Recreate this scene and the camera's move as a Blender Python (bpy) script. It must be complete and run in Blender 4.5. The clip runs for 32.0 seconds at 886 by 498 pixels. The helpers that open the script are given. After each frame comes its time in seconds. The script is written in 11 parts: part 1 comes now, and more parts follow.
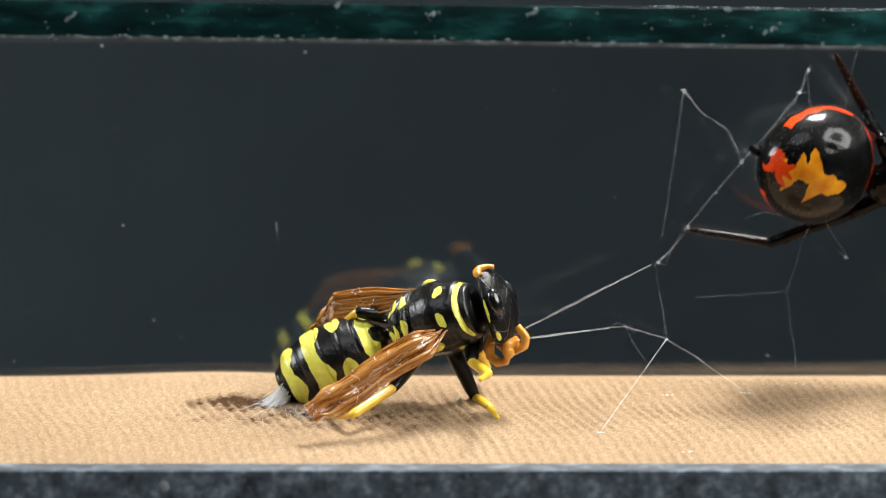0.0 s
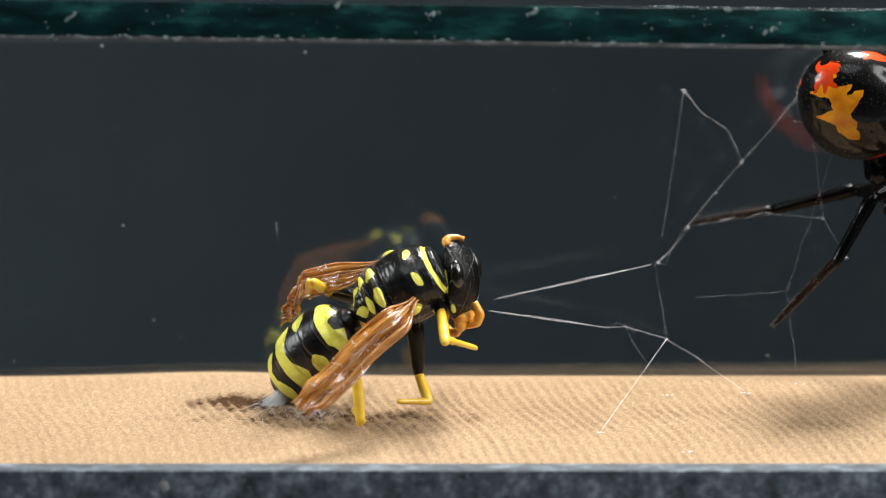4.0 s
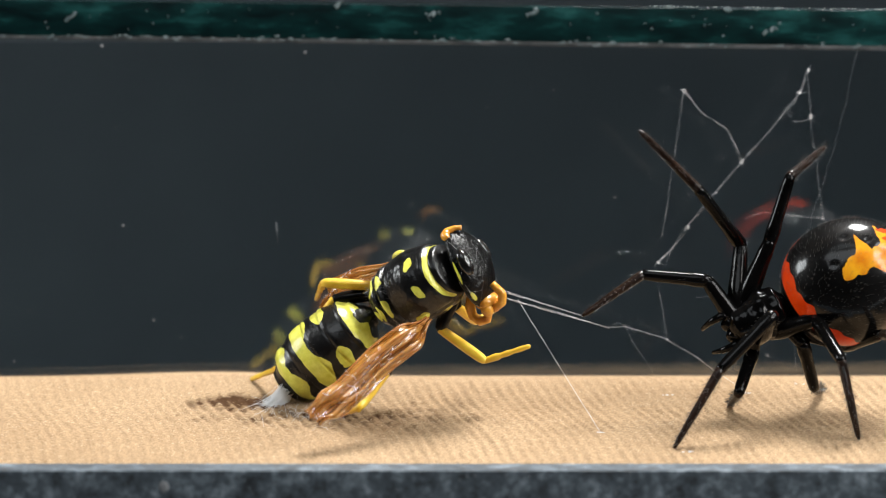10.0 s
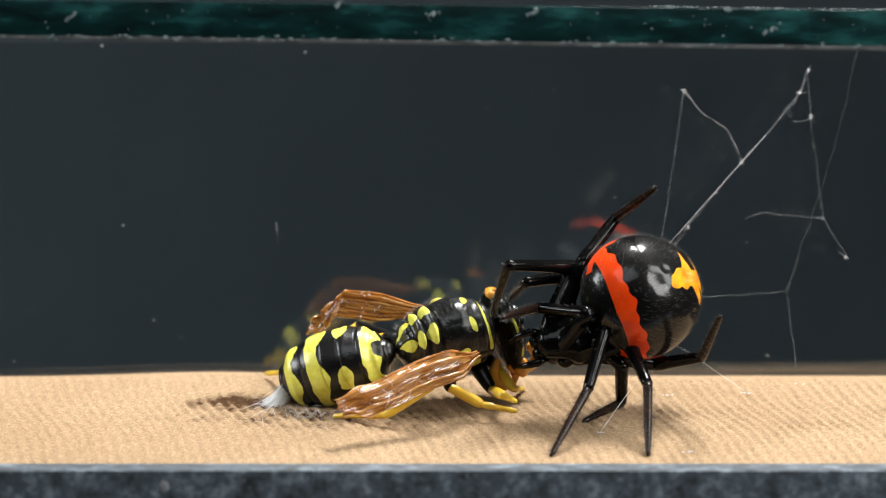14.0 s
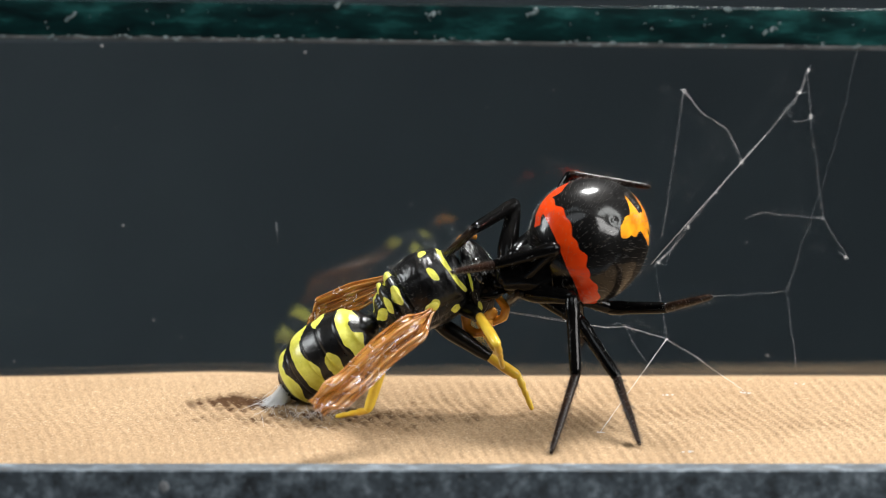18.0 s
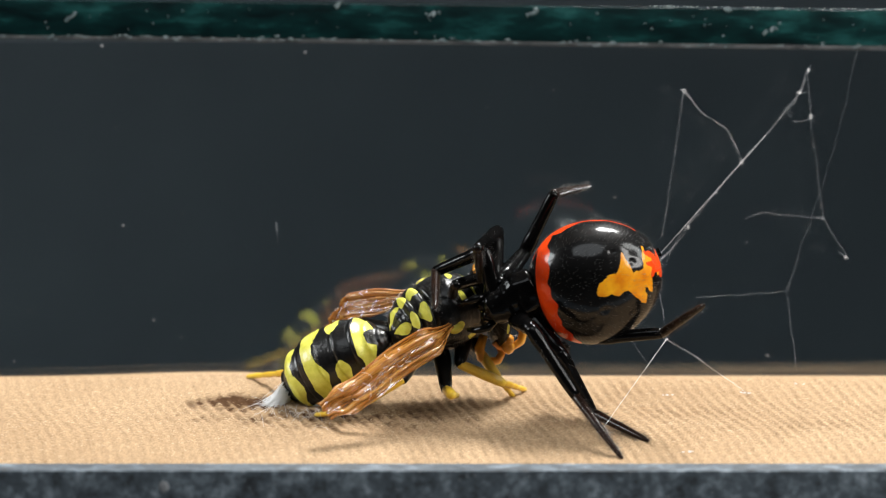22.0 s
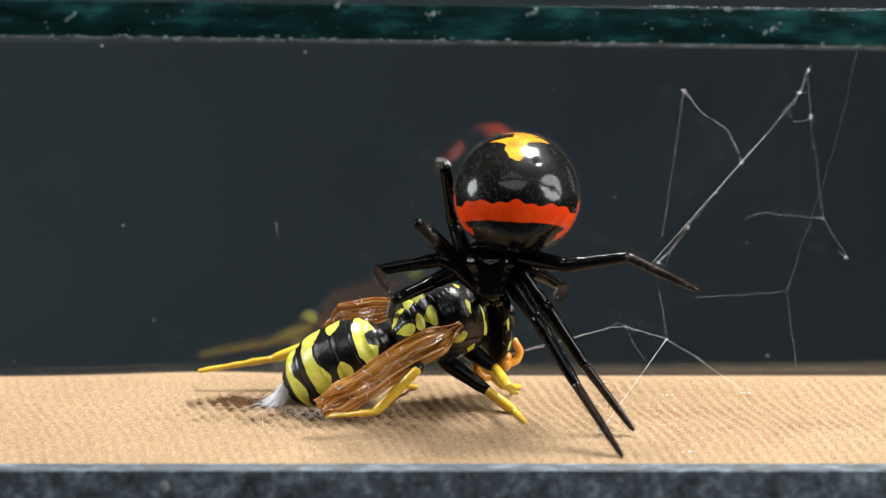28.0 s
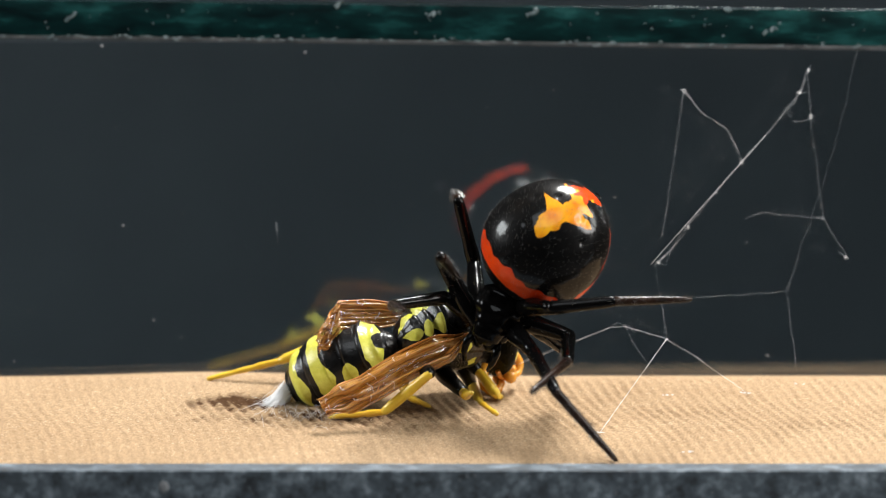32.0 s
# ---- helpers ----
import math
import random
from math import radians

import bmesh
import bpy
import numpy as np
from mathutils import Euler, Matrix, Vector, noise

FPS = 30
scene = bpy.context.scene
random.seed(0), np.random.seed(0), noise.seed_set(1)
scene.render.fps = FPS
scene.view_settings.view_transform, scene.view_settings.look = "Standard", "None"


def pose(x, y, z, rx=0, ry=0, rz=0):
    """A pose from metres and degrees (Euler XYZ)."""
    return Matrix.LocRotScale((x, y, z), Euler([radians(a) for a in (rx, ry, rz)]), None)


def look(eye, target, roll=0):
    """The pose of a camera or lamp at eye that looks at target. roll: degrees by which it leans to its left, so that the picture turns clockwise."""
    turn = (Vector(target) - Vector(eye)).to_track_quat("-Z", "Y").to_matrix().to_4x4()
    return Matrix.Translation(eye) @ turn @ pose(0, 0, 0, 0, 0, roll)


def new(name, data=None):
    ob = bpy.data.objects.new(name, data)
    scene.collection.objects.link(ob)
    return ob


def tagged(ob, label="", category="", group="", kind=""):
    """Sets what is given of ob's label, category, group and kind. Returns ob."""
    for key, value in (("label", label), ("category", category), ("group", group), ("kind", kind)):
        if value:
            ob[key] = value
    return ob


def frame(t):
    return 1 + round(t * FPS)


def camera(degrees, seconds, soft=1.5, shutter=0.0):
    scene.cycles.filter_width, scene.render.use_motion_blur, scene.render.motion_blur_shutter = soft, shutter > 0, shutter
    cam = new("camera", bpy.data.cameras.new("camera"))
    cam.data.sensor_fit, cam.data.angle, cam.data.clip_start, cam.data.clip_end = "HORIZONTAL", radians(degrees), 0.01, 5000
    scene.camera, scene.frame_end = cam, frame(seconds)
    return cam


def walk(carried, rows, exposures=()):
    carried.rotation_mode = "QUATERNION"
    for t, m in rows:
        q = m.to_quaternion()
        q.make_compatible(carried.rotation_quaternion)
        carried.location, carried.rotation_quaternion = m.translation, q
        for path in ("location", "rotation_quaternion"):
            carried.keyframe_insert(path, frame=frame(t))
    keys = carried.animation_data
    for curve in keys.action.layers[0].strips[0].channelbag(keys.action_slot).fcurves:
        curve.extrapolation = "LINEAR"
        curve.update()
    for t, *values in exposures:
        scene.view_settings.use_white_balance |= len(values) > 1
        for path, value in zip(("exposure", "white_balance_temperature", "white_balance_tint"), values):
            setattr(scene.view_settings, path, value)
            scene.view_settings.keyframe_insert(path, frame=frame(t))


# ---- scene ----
MM = 0.001
cam = camera(12.5, 32.0, soft=1.1, shutter=0.5)
EYE = (0.0, -0.249, 0.027893)
STAND = look(EYE, (0.0, -0.249 + math.cos(radians(4)), 0.027893 - math.sin(radians(4))))
walk(cam, [(0.0, STAND), (32.0, STAND)])
# a close-up lens: only a few millimetres of depth are sharp
cam.data.dof.use_dof = True
cam.data.dof.focus_distance = 0.2500
cam.data.dof.aperture_fstop = 34.0
movers = {}

# ---- world and light: a dim room, a lamp above, a ring flash at one side and a softbox at the other ----
world = bpy.data.worlds.new("room")
world.use_nodes = True
scene.world = world
world.node_tree.nodes["Background"].inputs[0].default_value = (0.75, 0.85, 1.0, 1)
world.node_tree.nodes["Background"].inputs[1].default_value = 0.002
scene.view_settings.exposure = 0.0


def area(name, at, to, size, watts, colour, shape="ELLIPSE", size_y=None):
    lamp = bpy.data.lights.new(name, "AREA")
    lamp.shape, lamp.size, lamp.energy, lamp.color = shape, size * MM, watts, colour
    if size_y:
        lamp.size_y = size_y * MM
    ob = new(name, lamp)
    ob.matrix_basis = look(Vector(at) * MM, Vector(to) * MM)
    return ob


area("softbox_light", (-178, -8, 90), (-2, 0, 8), 84, 0.33, (0.97, 0.99, 1.0), "ELLIPSE", 74)
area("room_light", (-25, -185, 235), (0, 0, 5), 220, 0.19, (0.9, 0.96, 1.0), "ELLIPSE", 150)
area("key_light", (52, 58, 205), (0, 0, 3), 64, 1.04, (1.0, 0.985, 0.96), "ELLIPSE", 66)


# ---- materials ----
def material(name):
    m = bpy.data.materials.new(name)
    m.use_nodes = True
    t = m.node_tree
    return m, t, t.nodes["Principled BSDF"]


def node(t, kind, **inputs):
    n = t.nodes.new(kind)
    for key_, value in inputs.items():
        n.inputs[key_].default_value = value
    return n


def noise_tex(t, scale, detail=4.0, rough=0.55):
    co = t.nodes.new("ShaderNodeTexCoord")
    n = node(t, "ShaderNodeTexNoise", Scale=scale, Detail=detail, Roughness=rough)
    t.links.new(co.outputs["Object"], n.inputs["Vector"])
    return n


def ramp(t, source, stops):
    r = t.nodes.new("ShaderNodeValToRGB")
    els = r.color_ramp.elements
    while len(els) < len(stops):
        els.new(0.5)
    for e, (p, c) in zip(els, stops):
        e.position, e.color = p, (*c, 1)
    t.links.new(source, r.inputs["Fac"])
    return r


def bump(t, bsdf, source, strength, distance, coat=True):
    b = node(t, "ShaderNodeBump", Strength=strength, Distance=distance)
    t.links.new(source, b.inputs["Height"])
    t.links.new(b.outputs["Normal"], bsdf.inputs["Normal"])
    if coat:
        t.links.new(b.outputs["Normal"], bsdf.inputs["Coat Normal"])
    return b


def simple(name, dark, light, rough, scale, bump_mm=0.02, strength=0.4, metal=0.0, coat=0.0, spec=0.5):
    """A surface of two shades mixed by coarse and fine noise, with fine relief."""
    m, t, b = material(name)
    n = noise_tex(t, scale)
    r = ramp(t, n.outputs["Fac"], [(0.3, dark), (0.7, light)])
    t.links.new(r.outputs["Color"], b.inputs["Base Color"])
    b.inputs["Roughness"].default_value = rough
    b.inputs["Metallic"].default_value = metal
    b.inputs["Coat Weight"].default_value = coat
    b.inputs["Coat Roughness"].default_value = 0.08
    b.inputs["Specular IOR Level"].default_value = spec
    f = noise_tex(t, scale * 4)
    bump(t, b, f.outputs["Fac"], strength, bump_mm * MM)
    return m


def masked(name, layers, base, rough, scale, bump_mm, strength, coat=0.0, spec=0.3):
    """Body colour with marks that mesh attributes give; noise wavers their edges."""
    m, t, b = material(name)
    n = noise_tex(t, scale)
    r = ramp(t, n.outputs["Fac"], [(0.25, base[0]), (0.75, base[1])])
    last = r.outputs["Color"]
    wave = noise_tex(t, 1500, 4)
    for attr, dark, light in layers:
        a = t.nodes.new("ShaderNodeAttribute")
        a.attribute_name = attr
        off = node(t, "ShaderNodeMath")
        off.operation = "MULTIPLY_ADD"
        off.inputs[1].default_value, off.inputs[2].default_value = 0.7, -0.35
        t.links.new(wave.outputs["Fac"], off.inputs[0])
        add = node(t, "ShaderNodeMath")
        add.operation = "ADD"
        t.links.new(a.outputs["Fac"], add.inputs[0])
        t.links.new(off.outputs[0], add.inputs[1])
        edge = ramp(t, add.outputs[0], [(0.46, (0, 0, 0)), (0.54, (1, 1, 1))])
        col = ramp(t, n.outputs["Fac"], [(0.3, dark), (0.7, light)])
        mix = t.nodes.new("ShaderNodeMix")
        mix.data_type = "RGBA"
        t.links.new(edge.outputs["Color"], mix.inputs[0])
        t.links.new(last, mix.inputs[6])
        t.links.new(col.outputs["Color"], mix.inputs[7])
        last = mix.outputs[2]
    t.links.new(last, b.inputs["Base Color"])
    b.inputs["Roughness"].default_value = rough
    b.inputs["Specular IOR Level"].default_value = spec
    b.inputs["Coat Weight"].default_value = 0.46 if coat > 0.9 else coat
    b.inputs["Coat Roughness"].default_value = 0.12 if coat > 0.9 else 0.18
    b.inputs["Coat IOR"].default_value = 1.58
    f = noise_tex(t, scale * 4)
    bump(t, b, f.outputs["Fac"], strength, bump_mm * MM)
    return m


YELLOW = ((0.60, 0.58, 0.06), (0.80, 0.78, 0.15))
m_wasp = masked("wasp_cuticle", [("mark", *YELLOW)], ((0.0015, 0.0015, 0.0015), (0.008, 0.008, 0.0083)), 0.42, 1700, 0.05, 0.5, 0.6, 0.1)
m_spider_abdomen = masked("spider_abdomen_skin", [("band", (0.62, 0.035, 0.002), (0.78, 0.065, 0.004)),
                                                  ("star", (0.60, 0.13, 0.002), (0.90, 0.44, 0.015))],
                          ((0.001, 0.001, 0.001), (0.0035, 0.0033, 0.0033)), 0.45, 700, 0.016, 0.4, 0.91, 0.06)
m_black = simple("black_chitin", (0.0012, 0.0012, 0.0012), (0.0035, 0.0033, 0.0033), 0.25, 1300, 0.03, 0.3, coat=0.32, spec=0.02)
m_brown_leg = simple("dark_brown_chitin", (0.005, 0.003, 0.0025), (0.024, 0.011, 0.006), 0.34, 800, 0.03, 0.5, coat=0.3, spec=0.08)
m_wasp_black = simple("black_wasp_leg", (0.0012, 0.0012, 0.0012), (0.0045, 0.0043, 0.004), 0.4, 900, 0.05, 0.6, coat=0.3, spec=0.08)
m_leg_yellow = simple("yellow_leg", (0.62, 0.33, 0.015), (0.86, 0.62, 0.06), 0.28, 420, 0.05, 0.5, coat=0.3)
m_orange = simple("orange_antenna", (0.50, 0.15, 0.01), (0.85, 0.42, 0.05), 0.25, 900, 0.06, 0.6, coat=0.5)
m_hair = simple("grey_bristle", (0.06, 0.058, 0.054), (0.22, 0.215, 0.205), 0.3, 900)
m_bristle = simple("dark_grey_bristle", (0.02, 0.0195, 0.019), (0.10, 0.098, 0.094), 0.3, 900)
m_silk = simple("white_silk", (0.75, 0.77, 0.8), (0.9, 0.91, 0.92), 0.35, 800)


def make_wing():
    m, t, b = material("amber_wing")
    co = t.nodes.new("ShaderNodeTexCoord")
    mp = t.nodes.new("ShaderNodeMapping")
    mp.inputs["Scale"].default_value = (110, 3600, 3600)
    n = node(t, "ShaderNodeTexNoise", Scale=1.0, Detail=5.0, Roughness=0.6)
    t.links.new(co.outputs["Object"], mp.inputs["Vector"])
    t.links.new(mp.outputs["Vector"], n.inputs["Vector"])
    r = ramp(t, n.outputs["Fac"], [(0.28, (0.20, 0.060, 0.005)), (0.47, (0.52, 0.205, 0.022)), (0.64, (0.86, 0.50, 0.14))])
    t.links.new(r.outputs["Color"], b.inputs["Base Color"])
    b.inputs["Roughness"].default_value = 0.14
    b.inputs["Specular IOR Level"].default_value = 0.9
    b.inputs["Coat Weight"].default_value = 1.0
    b.inputs["Coat Roughness"].default_value = 0.05
    b.inputs["Alpha"].default_value = 0.55
    tr = t.nodes.new("ShaderNodeBsdfTranslucent")
    t.links.new(r.outputs["Color"], tr.inputs["Color"])
    mix = t.nodes.new("ShaderNodeMixShader")
    mix.inputs[0].default_value = 0.3
    t.links.new(b.outputs[0], mix.inputs[1])
    t.links.new(tr.outputs[0], mix.inputs[2])
    sheen = node(t, "ShaderNodeBsdfGlossy", Roughness=0.16)
    film = t.nodes.new("ShaderNodeMixShader")
    film.inputs[0].default_value = 0.09
    t.links.new(mix.outputs[0], film.inputs[1])
    t.links.new(sheen.outputs[0], film.inputs[2])
    t.links.new(film.outputs[0], t.nodes["Material Output"].inputs[0])
    relief = bump(t, b, n.outputs["Fac"], 0.6, 0.12 * MM)
    t.links.new(relief.outputs["Normal"], sheen.inputs["Normal"])
    return m


m_wing = make_wing()
m_vein = simple("wing_vein", (0.30, 0.10, 0.018), (0.55, 0.24, 0.06), 0.25, 700)


def make_paper():
    m, t, b = material("tan_ribbed_card")
    n = noise_tex(t, 60, 5)
    r = ramp(t, n.outputs["Fac"], [(0.3, (0.42, 0.288, 0.168)), (0.7, (0.51, 0.363, 0.222))])
    g = noise_tex(t, 6500, 4, 0.75)
    fine = ramp(t, g.outputs["Fac"], [(0.32, (0.52, 0.48, 0.44)), (0.6, (1.18, 1.16, 1.14))])
    mix = t.nodes.new("ShaderNodeMix")
    mix.data_type, mix.blend_type = "RGBA", "MULTIPLY"
    mix.inputs[0].default_value = 1.0
    t.links.new(r.outputs["Color"], mix.inputs[6])
    t.links.new(fine.outputs["Color"], mix.inputs[7])
    # one brown for the tail stain and the shade painted under the wasp
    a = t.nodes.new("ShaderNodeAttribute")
    a.attribute_name = "stain_and_shade"
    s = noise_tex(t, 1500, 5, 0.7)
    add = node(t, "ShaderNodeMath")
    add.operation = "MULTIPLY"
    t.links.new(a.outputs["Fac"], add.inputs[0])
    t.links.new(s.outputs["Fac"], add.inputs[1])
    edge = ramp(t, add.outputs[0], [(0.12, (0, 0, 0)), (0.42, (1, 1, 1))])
    stain_shade_mix = t.nodes.new("ShaderNodeMix")
    stain_shade_mix.data_type = "RGBA"
    stain_shade_mix.inputs[7].default_value = (0.075, 0.033, 0.010, 1)
    t.links.new(edge.outputs["Color"], stain_shade_mix.inputs[0])
    t.links.new(mix.outputs[2], stain_shade_mix.inputs[6])
    t.links.new(stain_shade_mix.outputs[2], b.inputs["Base Color"])
    b.inputs["Roughness"].default_value = 0.9
    b.inputs["Specular IOR Level"].default_value = 0.2
    f = noise_tex(t, 5200, 5, 0.75)
    bump(t, b, f.outputs["Fac"], 1.0, 0.22 * MM)
    return m


m_paper = make_paper()


def make_slate():
    m, t, b = material("dark_slate_rim")
    n = noise_tex(t, 750, 7, 0.8)
    r = ramp(t, n.outputs["Fac"], [(0.38, (0.014, 0.018, 0.022)), (0.52, (0.070, 0.091, 0.110)), (0.66, (0.24, 0.285, 0.325))])
    t.links.new(r.outputs["Color"], b.inputs["Base Color"])
    b.inputs["Roughness"].default_value = 0.55
    f = noise_tex(t, 1200, 4)
    bump(t, b, f.outputs["Fac"], 0.6, 0.05 * MM)
    return m


m_slate = make_slate()


def make_glass_edge():
    m, t, b = material("green_glass_edge")
    co = t.nodes.new("ShaderNodeTexCoord")
    mp = t.nodes.new("ShaderNodeMapping")
    mp.inputs["Scale"].default_value = (230, 400, 900)
    n = node(t, "ShaderNodeTexNoise", Scale=1.0, Detail=7.0, Roughness=0.66)
    t.links.new(co.outputs["Object"], mp.inputs["Vector"])
    t.links.new(mp.outputs["Vector"], n.inputs["Vector"])
    r = ramp(t, n.outputs["Fac"], [(0.38, (0.001, 0.009, 0.010)), (0.52, (0.003, 0.026, 0.026)), (0.62, (0.012, 0.075, 0.071)), (0.74, (0.04, 0.14, 0.132))])
    t.links.new(r.outputs["Color"], b.inputs["Base Color"])
    b.inputs["Roughness"].default_value = 0.3
    bump(t, b, n.outputs["Fac"], 0.5, 0.1 * MM)
    return m


m_glass_edge = make_glass_edge()
m_chip = simple("pale_glass_chip", (0.08, 0.12, 0.125), (0.32, 0.38, 0.385), 0.3, 900)
m_rim_line = simple("grey_brown_seam", (0.03, 0.036, 0.038), (0.2, 0.205, 0.205), 0.6, 500)
m_backdrop = simple("grey_backdrop_card", (0.087, 0.107, 0.121), (0.100, 0.124, 0.139), 0.95, 90, spec=0.0)


def make_pane():
    m, t, b = material("clear_pane")
    t.nodes.remove(b)
    clear = t.nodes.new("ShaderNodeBsdfTransparent")
    clear.inputs["Color"].default_value = (0.93, 0.95, 0.95, 1)
    gloss = node(t, "ShaderNodeBsdfGlossy", Roughness=0.05)
    mix = t.nodes.new("ShaderNodeMixShader")
    mix.inputs[0].default_value = 0.11
    t.links.new(clear.outputs[0], mix.inputs[1])
    t.links.new(gloss.outputs[0], mix.inputs[2])
    t.links.new(mix.outputs[0], t.nodes["Material Output"].inputs[0])
    return m


m_panel = make_pane()
m_dust = simple("grey_dust", (0.12, 0.127, 0.135), (0.26, 0.275, 0.29), 0.6, 900)
m_table = simple("dark_table", (0.012, 0.012, 0.013), (0.022, 0.022, 0.023), 0.6, 40)


# ---- mesh helpers ----
def mesh_object(name, bm, mat, parent=None, label=""):
    me = bpy.data.meshes.new(name)
    bm.to_mesh(me)
    bm.free()
    for p in me.polygons:
        p.use_smooth = True
    for mt in (mat if isinstance(mat, (list, tuple)) else [mat]):
        me.materials.append(mt)
    ob = new(name, me)
    if parent:
        ob.parent = parent
    if label:
        ob["label"] = label
    return ob


def part(name, bm, mat, parent, label=""):
    return mesh_object(name, bm, mat, parent, label)


def sheet(name, rows, mat, parent=None, close=False, masks=None, label=""):
    """A smooth mesh from a grid of points (rows x columns), in millimetres."""
    rows = np.asarray(rows, float)
    h, w, _ = rows.shape
    idx = np.arange(h * w).reshape(h, w)
    if close:
        nxt = np.roll(idx, -1, axis=1)
        quads = np.stack([idx[:-1], nxt[:-1], nxt[1:], idx[1:]], -1).reshape(-1, 4)
    else:
        quads = np.stack([idx[:-1, :-1], idx[:-1, 1:], idx[1:, 1:], idx[1:, :-1]], -1).reshape(-1, 4)
    me = bpy.data.meshes.new(name)
    me.from_pydata((rows.reshape(-1, 3) * MM).tolist(), [], quads.tolist())
    for p in me.polygons:
        p.use_smooth = True
    for attr, values in (masks or {}).items():
        me.attributes.new(attr, "FLOAT", "POINT").data.foreach_set("value", np.asarray(values, float).ravel())
    me.materials.append(mat)
    me.update()
    ob = new(name, me)
    if parent:
        ob.parent = parent
    if label:
        ob["label"] = label
    return ob


def add_tube(bm, points, radius, n=6):
    """A tube along points (millimetres) with one radius or one per point."""
    pts = [Vector(p) * MM for p in points]
    rad = [r * MM for r in (radius if isinstance(radius, (list, tuple)) else [radius] * len(pts))]
    rings, side = [], None
    for i, p in enumerate(pts):
        way = (pts[min(i + 1, len(pts) - 1)] - pts[max(i - 1, 0)]).normalized()
        if side is None:
            side = way.orthogonal().normalized()
        side = (side - way * side.dot(way)).normalized()
        up_ = way.cross(side)
        rings.append([bm.verts.new(p + rad[i] * (math.cos(a) * side + math.sin(a) * up_)) for a in (2 * math.pi * k / n for k in range(n))])
    for a, b in zip(rings, rings[1:]):
        for k in range(n):
            bm.faces.new((a[k], a[(k + 1) % n], b[(k + 1) % n], b[k]))
    bm.faces.new(rings[0][::-1])
    bm.faces.new(rings[-1])


def add_blob(bm, at, size, seg=12, rings=8):
    """A closed ellipsoid of rings round the z axis."""
    at = Vector(at)

    def vert(p, a):
        return bm.verts.new(Vector((at.x + size[0] * math.sin(p) * math.cos(a), at.y + size[1] * math.sin(p) * math.sin(a), at.z + size[2] * math.cos(p))) * MM)

    top, low = vert(0, 0), vert(math.pi, 0)
    rows = [[vert(math.pi * i / rings, 2 * math.pi * k / seg) for k in range(seg)] for i in range(1, rings)]
    for k in range(seg):
        n = (k + 1) % seg
        bm.faces.new((top, rows[0][k], rows[0][n]))
        bm.faces.new((low, rows[-1][n], rows[-1][k]))
        for a, b in zip(rows, rows[1:]):
            bm.faces.new((a[k], b[k], b[n], a[n]))


def add_box(bm, low, high, bevel=0.0):
    made = bmesh.ops.create_cube(bm, size=1.0)["verts"]
    for v in made:
        v.co = Vector([(low[i] + (high[i] - low[i]) * (v.co[i] + 0.5)) * MM for i in range(3)])
    if bevel:
        edges = list({e for v in made for e in v.link_edges})
        bmesh.ops.bevel(bm, geom=edges, offset=bevel * MM, segments=2, affect="EDGES", profile=0.6)


def hairs(bm, count, length, place, rng, thick=0.014):
    """Short bristles; place(rng) gives a root and an outward direction in millimetres."""
    for _ in range(count):
        root, out = place(rng)
        out = Vector(out).normalized()
        tip = Vector(root) + out * length * rng.uniform(0.6, 1.2)
        add_tube(bm, [root, tip], [thick, thick * 0.3], 3)


# ---- the large structure ----
def floor_height(x, y):
    z = 0.2 * y - 0.028 * max(0.0, y - 6) ** 2
    z += 0.25 * math.exp(-((x + 15) / 7) ** 2) * (y + 9) / 18
    return z


def build_floor():
    """Tan card pressed into a twill of small beads, flatter towards one end, with a ragged damp stain round the glued
    tail and a wider patch of browner card and painted wasp shade.
    """
    xs = np.linspace(-36, 36, 820)
    grid, stain_and_shade = [], []
    for v in np.linspace(0, 1, 170):
        row, st = [], []
        for x in xs:
            y = -9.8 + v * (21.35 + math.tan(radians(3.0)) * x)
            soft_ = noise.noise(Vector((x * 0.4, y * 0.4, 0)))
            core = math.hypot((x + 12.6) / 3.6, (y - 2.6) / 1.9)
            # wide: browner card, with the wasp's shadow edges painted into the colour
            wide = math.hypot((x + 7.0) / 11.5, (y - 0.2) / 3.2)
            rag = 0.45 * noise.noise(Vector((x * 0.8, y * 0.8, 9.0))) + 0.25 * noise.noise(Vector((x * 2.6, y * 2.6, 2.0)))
            damp_and_shade = max(0.0, 1.3 - core + rag, 0.62 * (1.15 - wide + 1.2 * rag))
            press = min(1, max(0, (9.8 - y) / 2)) * (0.5 + 0.5 / (1 + math.exp(-(x + 4) / 5))) * (1 + 0.5 * soft_) * (1 + min(1.0, damp_and_shade))
            along = x + 0.28 * y + 0.25 * math.sin(y * 0.5) + 0.12 * soft_
            rib = math.sin(2 * math.pi * along / 0.74)
            bead = math.sin(2 * math.pi * (y - 0.35 * x) / 1.15 + 1.3 * rib)
            fluff = noise.noise(Vector((x * 5.0, y * 5.0, 4.0)))
            row.append((x, y, floor_height(x, y) + press * (0.040 + 0.022 * soft_) * (1.3 * rib + 0.4 * bead + 0.25 * rib * bead) + 0.026 * fluff))
            st.append(damp_and_shade * (1 - 0.25 * rib))
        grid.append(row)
        stain_and_shade.append(st)
    ob = sheet("floor", grid, m_paper, masks={"stain_and_shade": stain_and_shade})
    return tagged(ob, "tan ribbed card floor with a dark damp stain and painted shade under the wasp", "floor", kind="structure")


floor = build_floor()


